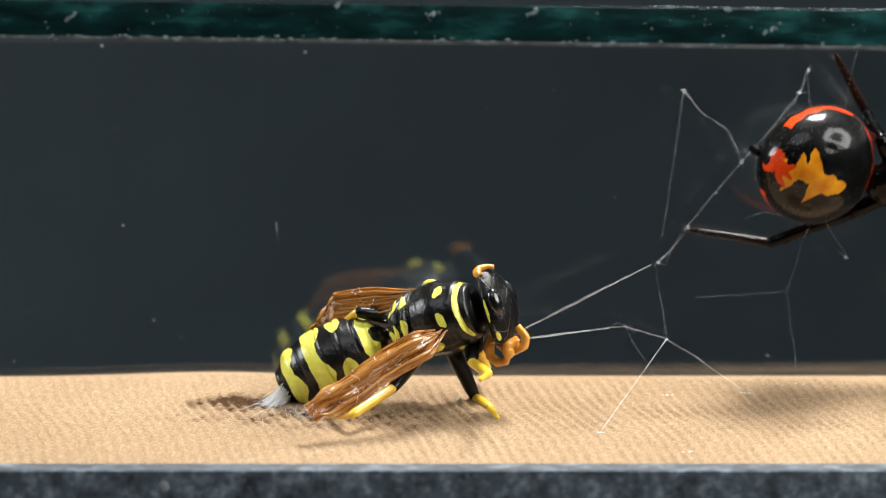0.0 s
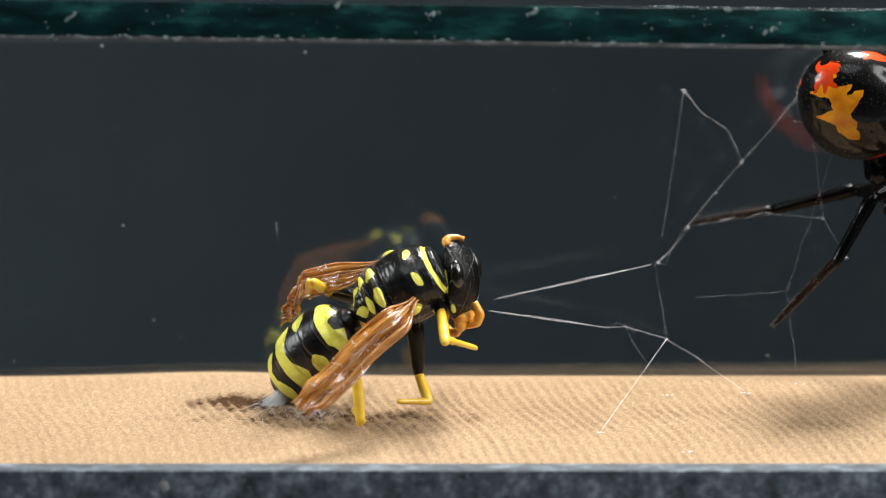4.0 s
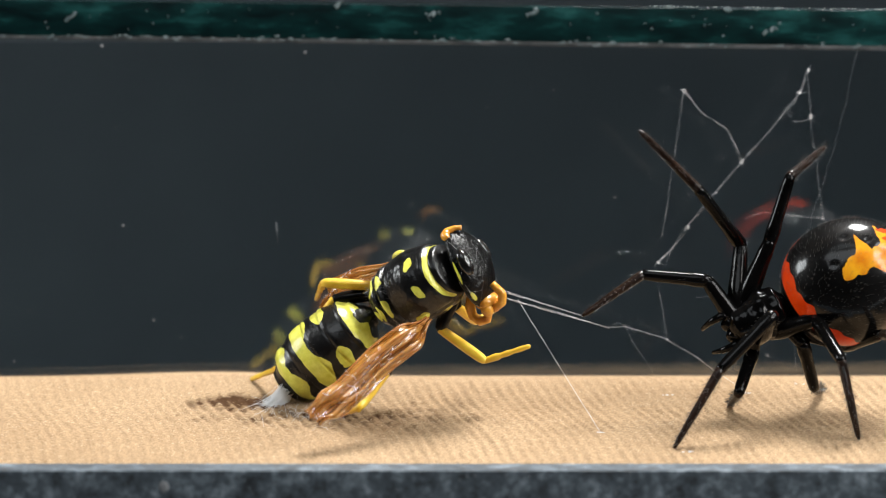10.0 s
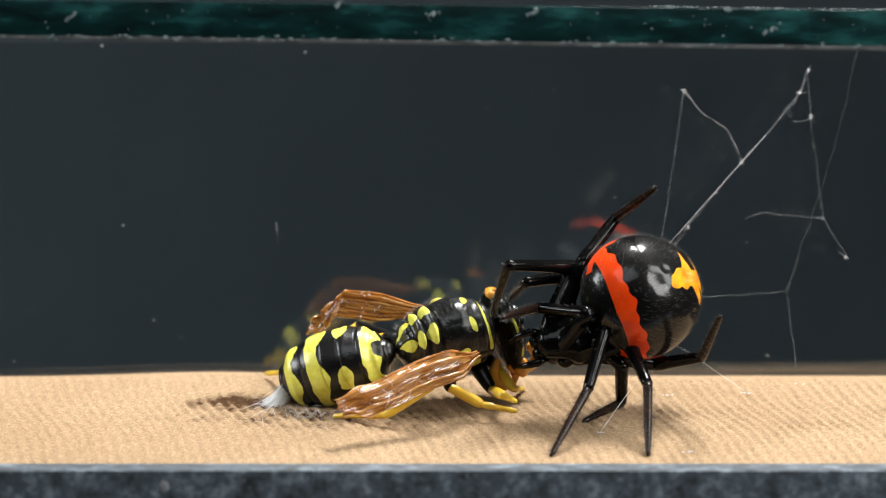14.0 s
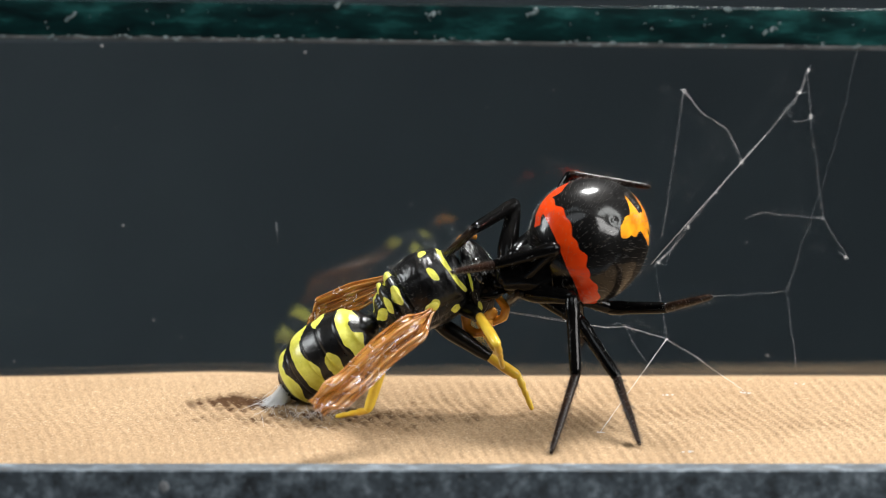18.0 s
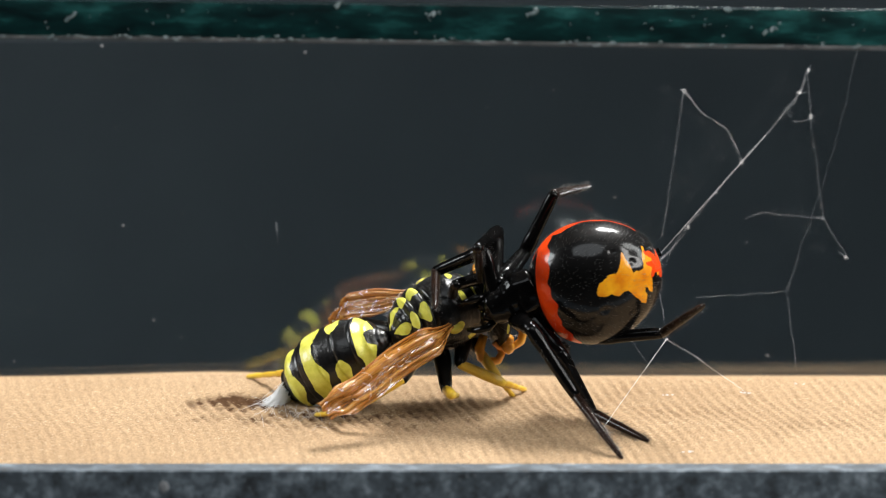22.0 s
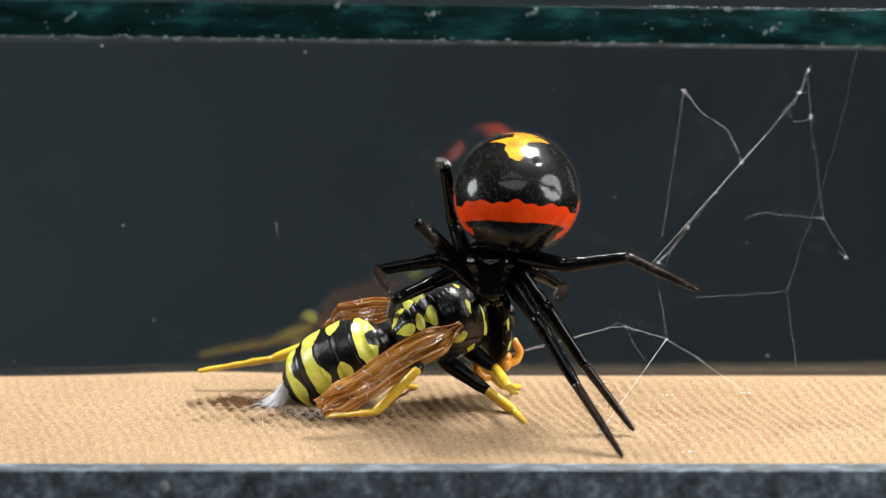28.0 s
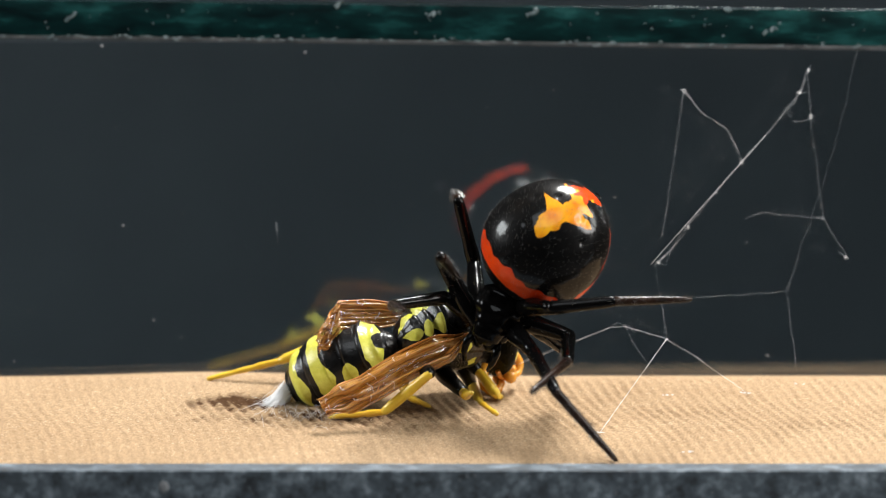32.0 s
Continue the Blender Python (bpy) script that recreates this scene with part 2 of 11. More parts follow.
def structure(name, label, category, low, high, mat, bevel=0.0, turn=None):
    bm = bmesh.new()
    add_box(bm, low, high, bevel)
    ob = mesh_object(name, bm, mat)
    for p in ob.data.polygons:
        p.use_smooth = False
    if turn:
        ob.matrix_basis = turn
    return tagged(ob, label, category, kind="structure")


structure("table", "dark table top under the box", "table top", (-500, -500, -64), (500, 500, -62), m_table)
structure("plinth", "black block that the box stands on", "plinth", (-60, -13, -62), (60, 16, -12.004), m_table, 0.5)
rim = structure("front_rim", "dark speckled slate rim along the front", "rim", (-60, -13.5, -12), (60, -10, -1.6), m_slate, 0.06)
back = structure("back_pane", "clear glass back pane mirroring the insects faintly", "glass pane", (-60, 0, -12), (60, 2, 23), m_panel, 0, pose(0, 0.0118, 0, -1.0, 0, 3.0))
back.visible_shadow = False
structure("backdrop", "dark grey card backdrop behind the glass", "backdrop", (-170, -1, -61), (170, 1, 70), m_backdrop, 0, pose(0, 0.2, 0, 0, 0, 0))
# added out of view: stops ring flash and key light reaching the backdrop
structure("light_block_wall", "unseen black card added beside the backdrop to block lamp light", "wall", (74, 17, -61), (76, 214, 98), m_table)
# also an unseen addition, shading the backdrop from the key light above
structure("hood", "unseen black card added over the backdrop to block the key light", "hood", (-120, 62, 98), (76, 214, 100), m_table)
LID = pose(0, 0, 0.0235, 0, 0.73, 0)
lid = tagged(new("glass_lid"), "thick green glass lid with a rough cut edge", "glass lid", kind="structure")
lid.matrix_basis = LID


def build_lid():
    bm = bmesh.new()
    add_box(bm, (-60, -9.6, 0.05), (60, 11, 2.05), 0.02)
    part("pane", bm, m_panel, lid, "clear glass pane").visible_shadow = False
    bm = bmesh.new()
    add_box(bm, (-60, -10, 0.0), (60, -9.6, 2.1), 0.02)
    part("cut_edge", bm, m_glass_edge, lid, "dark teal rough cut glass edge")
    bm = bmesh.new()
    add_box(bm, (-60, -9.95, -0.22), (60, -9.4, -0.004), 0.05)
    part("seam", bm, m_rim_line, lid, "thin grey-brown dusty seam")


build_lid()


# ---- silk ----
def ray_point(x, y, depth):
    """The place at the depth (millimetres) on the line of sight that leaves the eye by the angles of x and y."""
    f = 784 / math.tan(radians(6.25))
    way = STAND.to_3x3() @ Vector(((x - 784) / f, (441 - y) / f, -1))
    k = (depth * MM - EYE[1]) / way.y
    return (Vector(EYE) + way * k) / MM


def web_depth(y):
    """The web leans: its top hangs near the back pane, its feet stand on the card."""
    return float(np.interp(y, (440, 600, 695, 765), (8.5, 5.2, 4.7, -3.8)))


def web_strand(parent, stations, thick, rng, name="strand"):
    """A loose yarn: a few fibres that part and meet again, with sticky drops and tangles on them."""
    pts = [ray_point(x, y, web_depth(y)) for x, y in stations]
    bm = bmesh.new()
    for fibre in range(4 if thick > 0.03 else 3 if thick > 0.02 else 2):
        spread = (0.0, 0.09, -0.07, 0.05)[fibre] * (0.6 + 12 * thick)
        rate, phase = rng.uniform(0.5, 1.1), rng.uniform(0, 6)
        line, k = [], 0
        for a, b in zip(pts, pts[1:]):
            steps = max(4, int((b - a).length / 0.22))
            for i in range(steps):
                w = spread * math.sin(rate * k * 0.5 + phase)
                line.append(a.lerp(b, i / steps) + Vector((w + rng.gauss(0, .012), rng.gauss(0, .03), 0.6 * w * math.cos(k * .3) + rng.gauss(0, .012))))
                k += 1
        line.append(pts[-1])
        low = thick * (0.1 if fibre == 0 else 0.07)
        add_tube(bm, line, [low * rng.uniform(0.6, 1.5) * (2.2 if math.sin(k * .37 + phase) > .93 else 1) for k in range(len(line))], 4)
        for p in line[::5]:
            if rng.random() < 0.4:
                r = thick * rng.uniform(0.2, 0.5)
                add_blob(bm, p, (r, r * .7, r * rng.uniform(.7, 1.6)), 6, 4)
    return part(name, bm, m_silk, parent)


def build_web():
    rng = random.Random(4)
    web = tagged(new("spider_web"), "fine white silk tangle between lid and floor", "spider web")
    strands = [
        ([(1210, 160), (1242, 200), (1285, 228), (1300, 255), (1312, 288)], 0.035),
        ([(1210, 160), (1190, 300), (1172, 420)], 0.024),
        ([(1430, 125), (1415, 165), (1368, 225), (1312, 288), (1262, 345), (1218, 400), (1190, 440), (1160, 468)], 0.04),
        ([(1430, 125), (1434, 210), (1445, 290), (1456, 385), (1480, 425), (1500, 455)], 0.022),
        ([(1434, 210), (1418, 216), (1402, 214)], 0.03),
        ([(1516, 90), (1495, 190), (1465, 300), (1420, 430), (1392, 520), (1410, 655)], 0.018),
        ([(1320, 386), (1350, 376), (1400, 382), (1456, 387)], 0.022),
        ([(1160, 468), (1180, 600)], 0.013),
        ([(1078, 580), (1105, 578), (1140, 588), (1180, 600), (1230, 632), (1278, 665), (1320, 695)], 0.034),
        ([(1105, 578), (1130, 620), (1156, 662)], 0.016),
        ([(1232, 527), (1300, 523), (1388, 516)], 0.018),
        ([(1188, 438), (1180, 470), (1152, 462)], 0.014),
        ([(1078, 580), (1092, 572), (1112, 576), (1125, 590)], 0.02),
    ]
    for st, th in strands:
        web_strand(web, st, th, rng)
    bm = bmesh.new()
    for x, y, s in ((1210, 160, 0.16), (1430, 125, 0.16), (1415, 165, 0.2), (1312, 288, 0.16), (1435, 208, 0.2), (1497, 455, 0.2), (1456, 387, 0.1),
                    (1181, 600, 0.1), (1218, 402, 0.12), (1268, 342, 0.1), (1165, 465, 0.12)):
        at = ray_point(x, y, web_depth(y))
        for _ in range(7):
            r = s * rng.uniform(.1, .3)
            add_blob(bm, at + Vector((rng.gauss(0, s * .35), rng.gauss(0, s * .2), rng.gauss(0, s * .4))), (r, r * .6, r * rng.uniform(.6, 1.3)), 6, 4)
            add_tube(bm, [at, at + Vector((rng.gauss(0, s), rng.gauss(0, s * .5), rng.gauss(0, s)))], [.008, .004], 4)
    part("knots", bm, m_silk, web)
    anchors = tagged(new("silk_anchors"), "white glue spots of silk on the card", "silk spots", kind="stuff")
    bm = bmesh.new()
    for x, y in ((1062, 766), (1320, 696), (1182, 700), (1415, 680), (1215, 800)):
        d = 0.0
        for _ in range(30):
            p = ray_point(x, y, d)
            d = max(-9.5, min(9.3, d + 4 * (p.z - floor_height(p.x, p.y))))
        for _ in range(6):
            add_blob(bm, p + Vector((rng.uniform(-.3, .3), rng.uniform(-.3, .3), 0.02)), (rng.uniform(.03, .13), rng.uniform(.03, .1), .03), 6, 4)
    part("spots", bm, m_silk, anchors)


build_web()
for silk_name in ("silk_upper", "silk_lower"):
    thread = tagged(new("silk_thread"), "taut white silk thread holding the wasp", "silk thread", group="holding threads")
    bm_ = bmesh.new()
    rng_ = random.Random(len(silk_name))
    gap_ = 0.45 if silk_name == "silk_upper" else 0.36
    add_tube(bm_, [(gap_ * k, rng_.uniform(-.03, .03), rng_.uniform(-.03, .03)) for k in range(25)], [0.009 * rng_.uniform(.5, 1.5) for _ in range(25)], 5)
    add_tube(bm_, [(gap_ * k, .05 + .005 * k * (rng_.random() - .3), rng_.uniform(-.03, .03)) for k in range(25)], [0.005 * rng_.uniform(.6, 1.3) for _ in range(25)], 5)
    part("strand", bm_, m_silk, thread)
    for bow_ in (0.09, -0.06):
        bm_ = bmesh.new()
        at_, to_ = rng_.randint(0, 8), rng_.randint(15, 24)
        add_tube(bm_, [(gap_ * k, bow_ * math.sin(math.pi * (k - at_) / (to_ - at_)) + rng_.uniform(-.02, .02), .3 * bow_ * math.sin(math.pi * (k - at_) / (to_ - at_))) for k in range(at_, to_ + 1)],
                 0.005, 4)
        part("strand", bm_, m_silk, thread)
    movers[silk_name] = thread


stay = tagged(new("silk_thread"), "single white silk stay glued to the card", "silk thread", group="holding threads")
bm_ = bmesh.new()
rng_ = random.Random(3)
add_tube(bm_, [(0.42 * k, rng_.uniform(-.012, .012), rng_.uniform(-.012, .012)) for k in range(25)], [0.011 * rng_.uniform(.6, 1.4) for _ in range(25)], 5)
part("strand", bm_, m_silk, stay)
movers["silk_stay"] = stay


# ---- wasp ----
def smooth(a, b, x):
    k = min(1.0, max(0.0, (x - a) / (b - a)))
    return k * k * (3 - 2 * k)


def profile_radius(stations, u):
    for (a, ra), (b, rb) in zip(stations, stations[1:]):
        if u <= b:
            k = (u - a) / (b - a)
            k = k * k * (3 - 2 * k)
            return ra + (rb - ra) * k
    return stations[-1][1]


def body_of_revolution(name, length, stations, mask, mat, parent, ky=1.0, kz=1.0, arch=0.0, rings=110, around=96, label="", step=None):
    grid, marks = [], []
    for i in range(rings):
        u = i / (rings - 1)
        r = profile_radius(stations, u)
        row, mk = [], []
        for j in range(around):
            a = 2 * math.pi * j / around
            rr = r * (1 + (step(u, a) if step else 0.0))
            row.append((u * length, ky * rr * math.sin(a), kz * rr * math.cos(a) + arch * math.sin(math.pi * u)))
            x, y, z = row[-1]
            wob = Vector((x * 1.6, y * 1.6, z * 1.6))
            q = (a + math.pi) % (2 * math.pi) - math.pi
            mk.append(mask(u + 0.012 * noise.noise(wob), q + 0.10 * noise.noise(wob + Vector((7, 3, 1)))))
        grid.append(row)
        marks.append(mk)
    return sheet(name, grid, mat, parent, True, {"mark": marks}, label)


def wasp_abdomen_mask(u, a):
    """Yellow bands on the back edge of each segment, scalloped, with two spots on the second."""
    v = 0.0
    s = abs(a)
    for c, w, dip in ((0.17, 0.042, 0.045), (0.40, 0.048, 0.06), (0.84, 0.040, 0.03)):
        lobes = dip * 1.3 * math.sin(min(s, 1.43) * 2.2) ** 2
        front = c + w * 0.9 + lobes
        back_ = c - w
        v = max(v, min(smooth(back_ - 0.02, back_ + 0.02, u), 1 - smooth(front - 0.045, front + 0.045, u)) * (1 - smooth(1.9, 2.3, s)))
    spot = math.hypot((u - 0.635 + 0.03 * (s - 0.8)) / 0.062, (s - 0.86) / 0.40)
    v = max(v, 1 - smooth(0.45, 1.55, spot))
    v = max(v, (1 - smooth(0.03, 0.07, u)) * 0.9)
    return v


def wasp_abdomen_step(u, a):
    z = 0.0
    for c in (0.13, 0.29, 0.475, 0.63, 0.765):
        z += -0.03 * math.exp(-((u - c) / 0.008) ** 2) + 0.016 * smooth(c, c + 0.012, u) * (1 - smooth(c + 0.012, c + 0.13, u))
    return z + 0.006 * noise.noise(Vector((u * 40, math.cos(a) * 10, math.sin(a) * 10)))


def wasp_thorax_mask(u, a):
    s = abs(a)
    v = 0.0
    collar = abs(u - (0.90 - 0.05 * math.cos(a))) / 0.020
    v = max(v, (1 - smooth(0.4, 1.6, collar)) * (1 - smooth(1.3, 1.7, s)))
    for cu, ca, wu, wa in ((0.70 + 0.10 * (s - 0.4), 0.42, 0.035, 0.20), (0.295, 0.43, 0.055, 0.25), (0.19, 0.5, 0.034, 0.34), (0.085, 0.62, 0.07, 0.30), (0.56, 1.22, 0.07, 0.16),
                           (0.72, 1.75, 0.055, 0.16)):
        v = max(v, 1 - smooth(0.4, 1.6, math.hypot((u - cu) / wu, (s - ca) / wa)))
    return v


def wasp_thorax_step(u, a):
    """Collar, domed back plate with two furrows, raised shield, narrow rear plate and a grooved slope, parted by deep seams."""
    q = (a + math.pi) % (2 * math.pi) - math.pi
    side, up = abs(q), max(0.0, math.cos(a))
    z = 0.0
    for c, deep, w in ((0.37, 0.11, 0.016), (0.25, 0.13, 0.015), (0.155, 0.11, 0.014), (0.87, 0.07, 0.012)):
        z -= deep * math.exp(-((u - c) / w) ** 2) * (0.4 + 0.6 * up)
    z += 0.10 * up ** 1.5 * math.exp(-((u - 0.61) / 0.17) ** 2)
    z += 0.11 * up ** 3 * math.exp(-((u - 0.31) / 0.035) ** 2) + 0.05 * up ** 2 * math.exp(-((u - 0.20) / 0.03) ** 2)
    z -= 0.02 * math.exp(-((side - 0.36) / 0.045) ** 2) * smooth(.4, .46, u) * (1 - smooth(.78, .85, u))
    z -= 0.08 * math.exp(-(q / 0.12) ** 2) * (smooth(0.0, 0.05, u) - smooth(0.12, 0.16, u))
    z -= 0.07 * math.exp(-((side - 1.15 - 0.4 * u) / 0.06) ** 2) * smooth(.2, .3, u) * (1 - smooth(.8, .9, u))
    z -= 0.06 * math.exp(-((side - 1.95 + 0.3 * u) / 0.06) ** 2) * smooth(.2, .3, u) * (1 - smooth(.8, .9, u))
    return z + 0.014 * noise.noise(Vector((u * 34, math.cos(a) * 10, math.sin(a) * 10)))


def wing_mesh(name, parent, length, width, bend, rng, label):
    """A folded wing of crinkled amber membrane with proud veins; it bends down past the elbow."""
    n, w = 80, 64
    grid = []
    ripples = [(rng.uniform(1.5, 7), rng.uniform(0, 6), rng.uniform(0.03, 0.09)) for _ in range(6)]
    total = length + bend

    def place(u, v):
        d = u * total
        half = width * ((0.28 if bend else 0.2) + (0.72 if bend else 0.8) * smooth(0, 0.45 if bend else 0.22, u)) * (1 - (0.4 if bend else 0.35) * smooth(0.85, 1.0, u))
        y = (v - (0.12 if bend else 0.45)) * half * 2 + 0.08 * math.sin(u * 11) + 0.10 * math.sin(u * 29 + 9 * v) * smooth(0.6, 1, u)
        z = sum(k * math.sin(f * v * 6 + p + u * (2 + 3 * math.sin(p))) for f, p, k in ripples) + 0.10 * math.sin(u * 23 + v * 5) * smooth(0.55, 0.9, u) + 0.13 * (abs((v * 3.5 + 0.25 * u) % 1.0 - 0.5) * 4 - 1) * smooth(0, 0.3, u) + 0.034 * math.sin(v * 38 + 2.5 * math.sin(u * 7)) * (0.6 + 0.4 * math.sin(u * 17 + v * 4))
        z -= 0 if bend else 1.0 * (1 - smooth(0, 0.25, u))
        x = d
        if bend and d > length:
            over = d - length
            x = length + over * math.cos(1.0)
            y += over * math.sin(1.0)
            z += 0.15 * math.sin(over * 5)
        return (x, y, z)

    for i in range(n):
        row = []
        for j in range(w):
            x, y, z = place(i / (n - 1), j / (w - 1))
            row.append((x, y, z + 0.13 * noise.noise(Vector((x * 0.7, y * 3.0, length))) + 0.06 * noise.noise(Vector((x * 2.2, y * 6.0, 3.0 + length)))))
        grid.append(row)
    wing = sheet(name, grid, m_wing, parent, label=label)
    solid = wing.modifiers.new("thickness", "SOLIDIFY")
    solid.thickness = 0.03 * MM
    for v0, v1, u1, r in ((0.03, 0.04, 0.95, 0.07), (0.35, 0.2, 0.8, 0.035), (0.45, 0.5, 0.97, 0.03), (0.7, 0.95, 0.85, 0.03)):
        bm, pts = bmesh.new(), []
        for i in range(36):
            u = u1 * i / 35
            p = place(u, v0 + (v1 - v0) * u)
            pts.append((p[0], p[1], p[2] + 0.03))
        add_tube(bm, pts, [r * (1.1 - 0.5 * i / 35) for i in range(36)], 5)
        part("vein", bm, m_vein, wing, "dark amber wing vein")
    for u in (0.5, 0.66, 0.8):
        bm = bmesh.new()
        add_tube(bm, [Vector(place(u + 0.03 * math.sin(k), 0.1 + 0.75 * k / 8)) + Vector((0, 0, 0.03)) for k in range(9)], 0.03, 4)
        part("vein", bm, m_vein, wing)
    bm = bmesh.new()
    for _ in range(16):
        u, v = rng.uniform(0.35, 1.0), rng.uniform(0, 1)
        du, dv, pts = rng.uniform(-.02, .05), rng.uniform(-.09, .09), []
        for k in range(8):
            u, v = min(1, max(0, u + du * rng.uniform(-.4, .6))), min(1, max(0, v + dv * rng.uniform(-.2, 1.3)))
            pts.append(Vector(place(u, v)) + Vector((0, 0, .14 + .05 * math.sin(k * 1.7))))
        add_tube(bm, pts, [rng.uniform(.003, .018) for _ in pts], 4)
    part("silk_wisps", bm, m_silk, wing, "white silk wisps stuck on the wing")["kind"] = "stuff"
    return wing


def limb(name, parent, length, radii, mat, rng=None, bristles=0, label="", bend=0.0, hair=0.22):
    """A leg segment along x: rings through radii (share of length, radius), rounded ends, bristles of its own."""
    bm = bmesh.new()
    pts, rad = [], []
    for i in range(15):
        u = i / 14
        pts.append((u * length, 0, bend * math.sin(math.pi * u)))
        rad.append(profile_radius(radii, u))
    pts = [(-rad[0] * 0.6, 0, 0)] + pts + [(length + rad[-1] * 0.6, 0, 0)]
    rad = [rad[0] * 0.5] + rad + [rad[-1] * 0.45]
    add_tube(bm, pts, rad, 12)
    ob = part(name, bm, mat, parent, label)
    if bristles:
        b2 = bmesh.new()

        def place(r):
            u, a = r.random(), r.uniform(0, 2 * math.pi)
            q = profile_radius(radii, u)
            return (u * length, q * math.cos(a), q * math.sin(a) + bend * math.sin(math.pi * u)), (0.9, math.cos(a), math.sin(a))

        hairs(b2, bristles, hair, place, rng, 0.012)
        b2.to_mesh(tmp := bpy.data.meshes.new("bristle_tmp"))
        b2.free()
        bm3 = bmesh.new()
        bm3.from_mesh(ob.data)
        faces = len(bm3.faces)
        bm3.from_mesh(tmp)
        bm3.faces.ensure_lookup_table()
        for f in bm3.faces[faces:]:
            f.material_index = 1
        bm3.to_mesh(ob.data)
        bm3.free()
        bpy.data.meshes.remove(tmp)
        ob.data.materials.append(m_bristle)
    return ob


WASP_LEGS = {"NH": (5.0, 3.9, 3.6), "NM": (4.0, 2.2, 2.2), "NF": (2.7, 3.4, 2.9), "FH": (4.4, 5.2, 4.7), "FM": (3.2, 3.2, 2.8), "FF": (2.7, 2.4, 2.6)}
SPIDER_LEGS = {"L1": (4.2, 4.0, 4.8), "R1": (4.5, 5.6, 5.1), "L2": (3.6, 4.9, 5.6), "R2": (4.2, 4.2, 5.0), "L3": (3.4, 4.4, 5.0), "R3": (3.4, 3.6, 3.6),
               "L4": (4.6, 3.9, 4.8), "R4": (3.6, 3.6, 4.2)}


def build_wasp():
    rng = random.Random(11)
    wasp = tagged(new("wasp"), "black and yellow paper wasp bound by silk to the card", "wasp")
    wasp.location = Vector((-10.4334, 3.8, 0.8762)) * MM
    ab = body_of_revolution("abdomen", 8.0, [(0, 0.02), (0.06, 1.2), (0.2, 2.1), (0.42, 2.5), (0.65, 2.42), (0.78, 2.15), (0.87, 1.6), (0.94, 0.85), (0.98, 0.5), (1.0, 0.02)],
                            wasp_abdomen_mask, m_wasp, wasp, 0.93, 0.88, 0.25, step=wasp_abdomen_step, label="yellow-banded black abdomen")
    th = body_of_revolution("thorax", 6.5, [(0, 0.02), (0.03, 0.7), (0.10, 1.5), (0.2, 2.1), (0.33, 2.4), (0.6, 2.55), (0.8, 2.35), (0.92, 1.9), (0.97, 1.3), (1.0, 0.02)],
                            wasp_thorax_mask, m_wasp, wasp, 0.89, 0.94, 0.15, step=wasp_thorax_step, label="black thorax with yellow spots")
    m_tegula = simple("yellow_tegula", (0.6, 0.52, 0.05), (0.75, 0.68, 0.1), 0.4, 800)
    for side in (-1, 1):
        bm = bmesh.new()
        add_blob(bm, (3.5, side * 2.1, 0.95), (0.5, 0.3, 0.34), 12, 8)
        part("wing_base", bm, m_tegula, th, "yellow wing root scale")
    # head: a wide flat mask, seen from behind, with bulging eyes
    grid, marks = [], []
    for i in range(48):
        p = math.pi * i / 47
        row, mk = [], []
        for j in range(64):
            a = 2 * math.pi * j / 64
            x = -math.cos(p)
            r = math.sin(p)
            y, z = r * math.sin(a), r * math.cos(a)
            row.append((x * (0.95 if x > 0 else 0.7) + 0.1 - 0.42 * y * y - 0.12 * z * z + 0.03 * noise.noise(Vector((x * 3, y * 5, z * 5))), 2.6 * y, 1.95 * z - 0.2))
            m = max(1 - smooth(0.7, 1.3, math.hypot((x + 0.02) / 0.12, (y - 0.05) / 0.3)), 1 - smooth(0.7, 1.3, math.hypot((x - 0.2) / 0.12, (y + 0.62) / 0.13))) if abs(z) > 0.5 else 0.0
            mk.append(m)
        grid.append(row)
        marks.append(mk)
    m_head = masked("silk_dusted_head", [("mark", *YELLOW)], ((0.001, 0.001, 0.001), (0.006, 0.006, 0.0062)), 0.3, 900, 0.12, 0.8, 0.35, 0.05)
    head = sheet("head", grid, m_head, wasp, True, {"mark": marks}, "black head wrapped in grey silk")
    m_eye = simple("brown_black_eye", (0.002, 0.002, 0.002), (0.012, 0.011, 0.010), 0.2, 1100, 0.04, 0.4, coat=0.7)
    for side in (-1, 1):
        bm = bmesh.new()
        add_blob(bm, (0.42, 0.45, side * 1.3 - 0.2), (0.46, 0.95, 0.58), 18, 12)
        part("eye", bm, m_eye, head)
        bm = bmesh.new()
        stops = [(1.2, 1.2, .2), (1.5, 1.9, .15), (1.2, 2.35, .05), (0.5, 2.5, -.05), (-0.15, 2.25, -.1), (-.35, 1.9, .0)]
        if side > 0:
            stops = [(0.1, 1.9, .7), (-.1, 2.1, .5), (.0, 2.25, .2), (.4, 2.25, -.1), (.7, 2.1, -.3)]
        arc = []
        for k in range(19):
            f = k / 18 * (len(stops) - 1)
            i0 = min(int(f), len(stops) - 2)
            p, q = Vector(stops[i0]), Vector(stops[i0 + 1])
            w = p.lerp(q, f - i0)
            arc.append((w.x * 1.1 - .3, side * w.y * 1.17, w.z))
        add_tube(bm, arc, [0.22 + 0.06 * math.sin(k * 0.3) for k in range(19)], 10)
        part("antenna", bm, m_orange, head, "orange antenna curled round the face")
    bm = bmesh.new()
    curl = [(-1.0, -1.6, -.5), (-1.5, -2.3, -.6), (-1.6, -2.9, -.6), (-1.2, -3.35, -.5), (-.65, -3.4, -.4), (-.3, -3.05, -.3), (-.4, -2.75, -.3)]
    add_tube(bm, curl, [.28, .34, .3, .32, .27, .24, .14], 10)
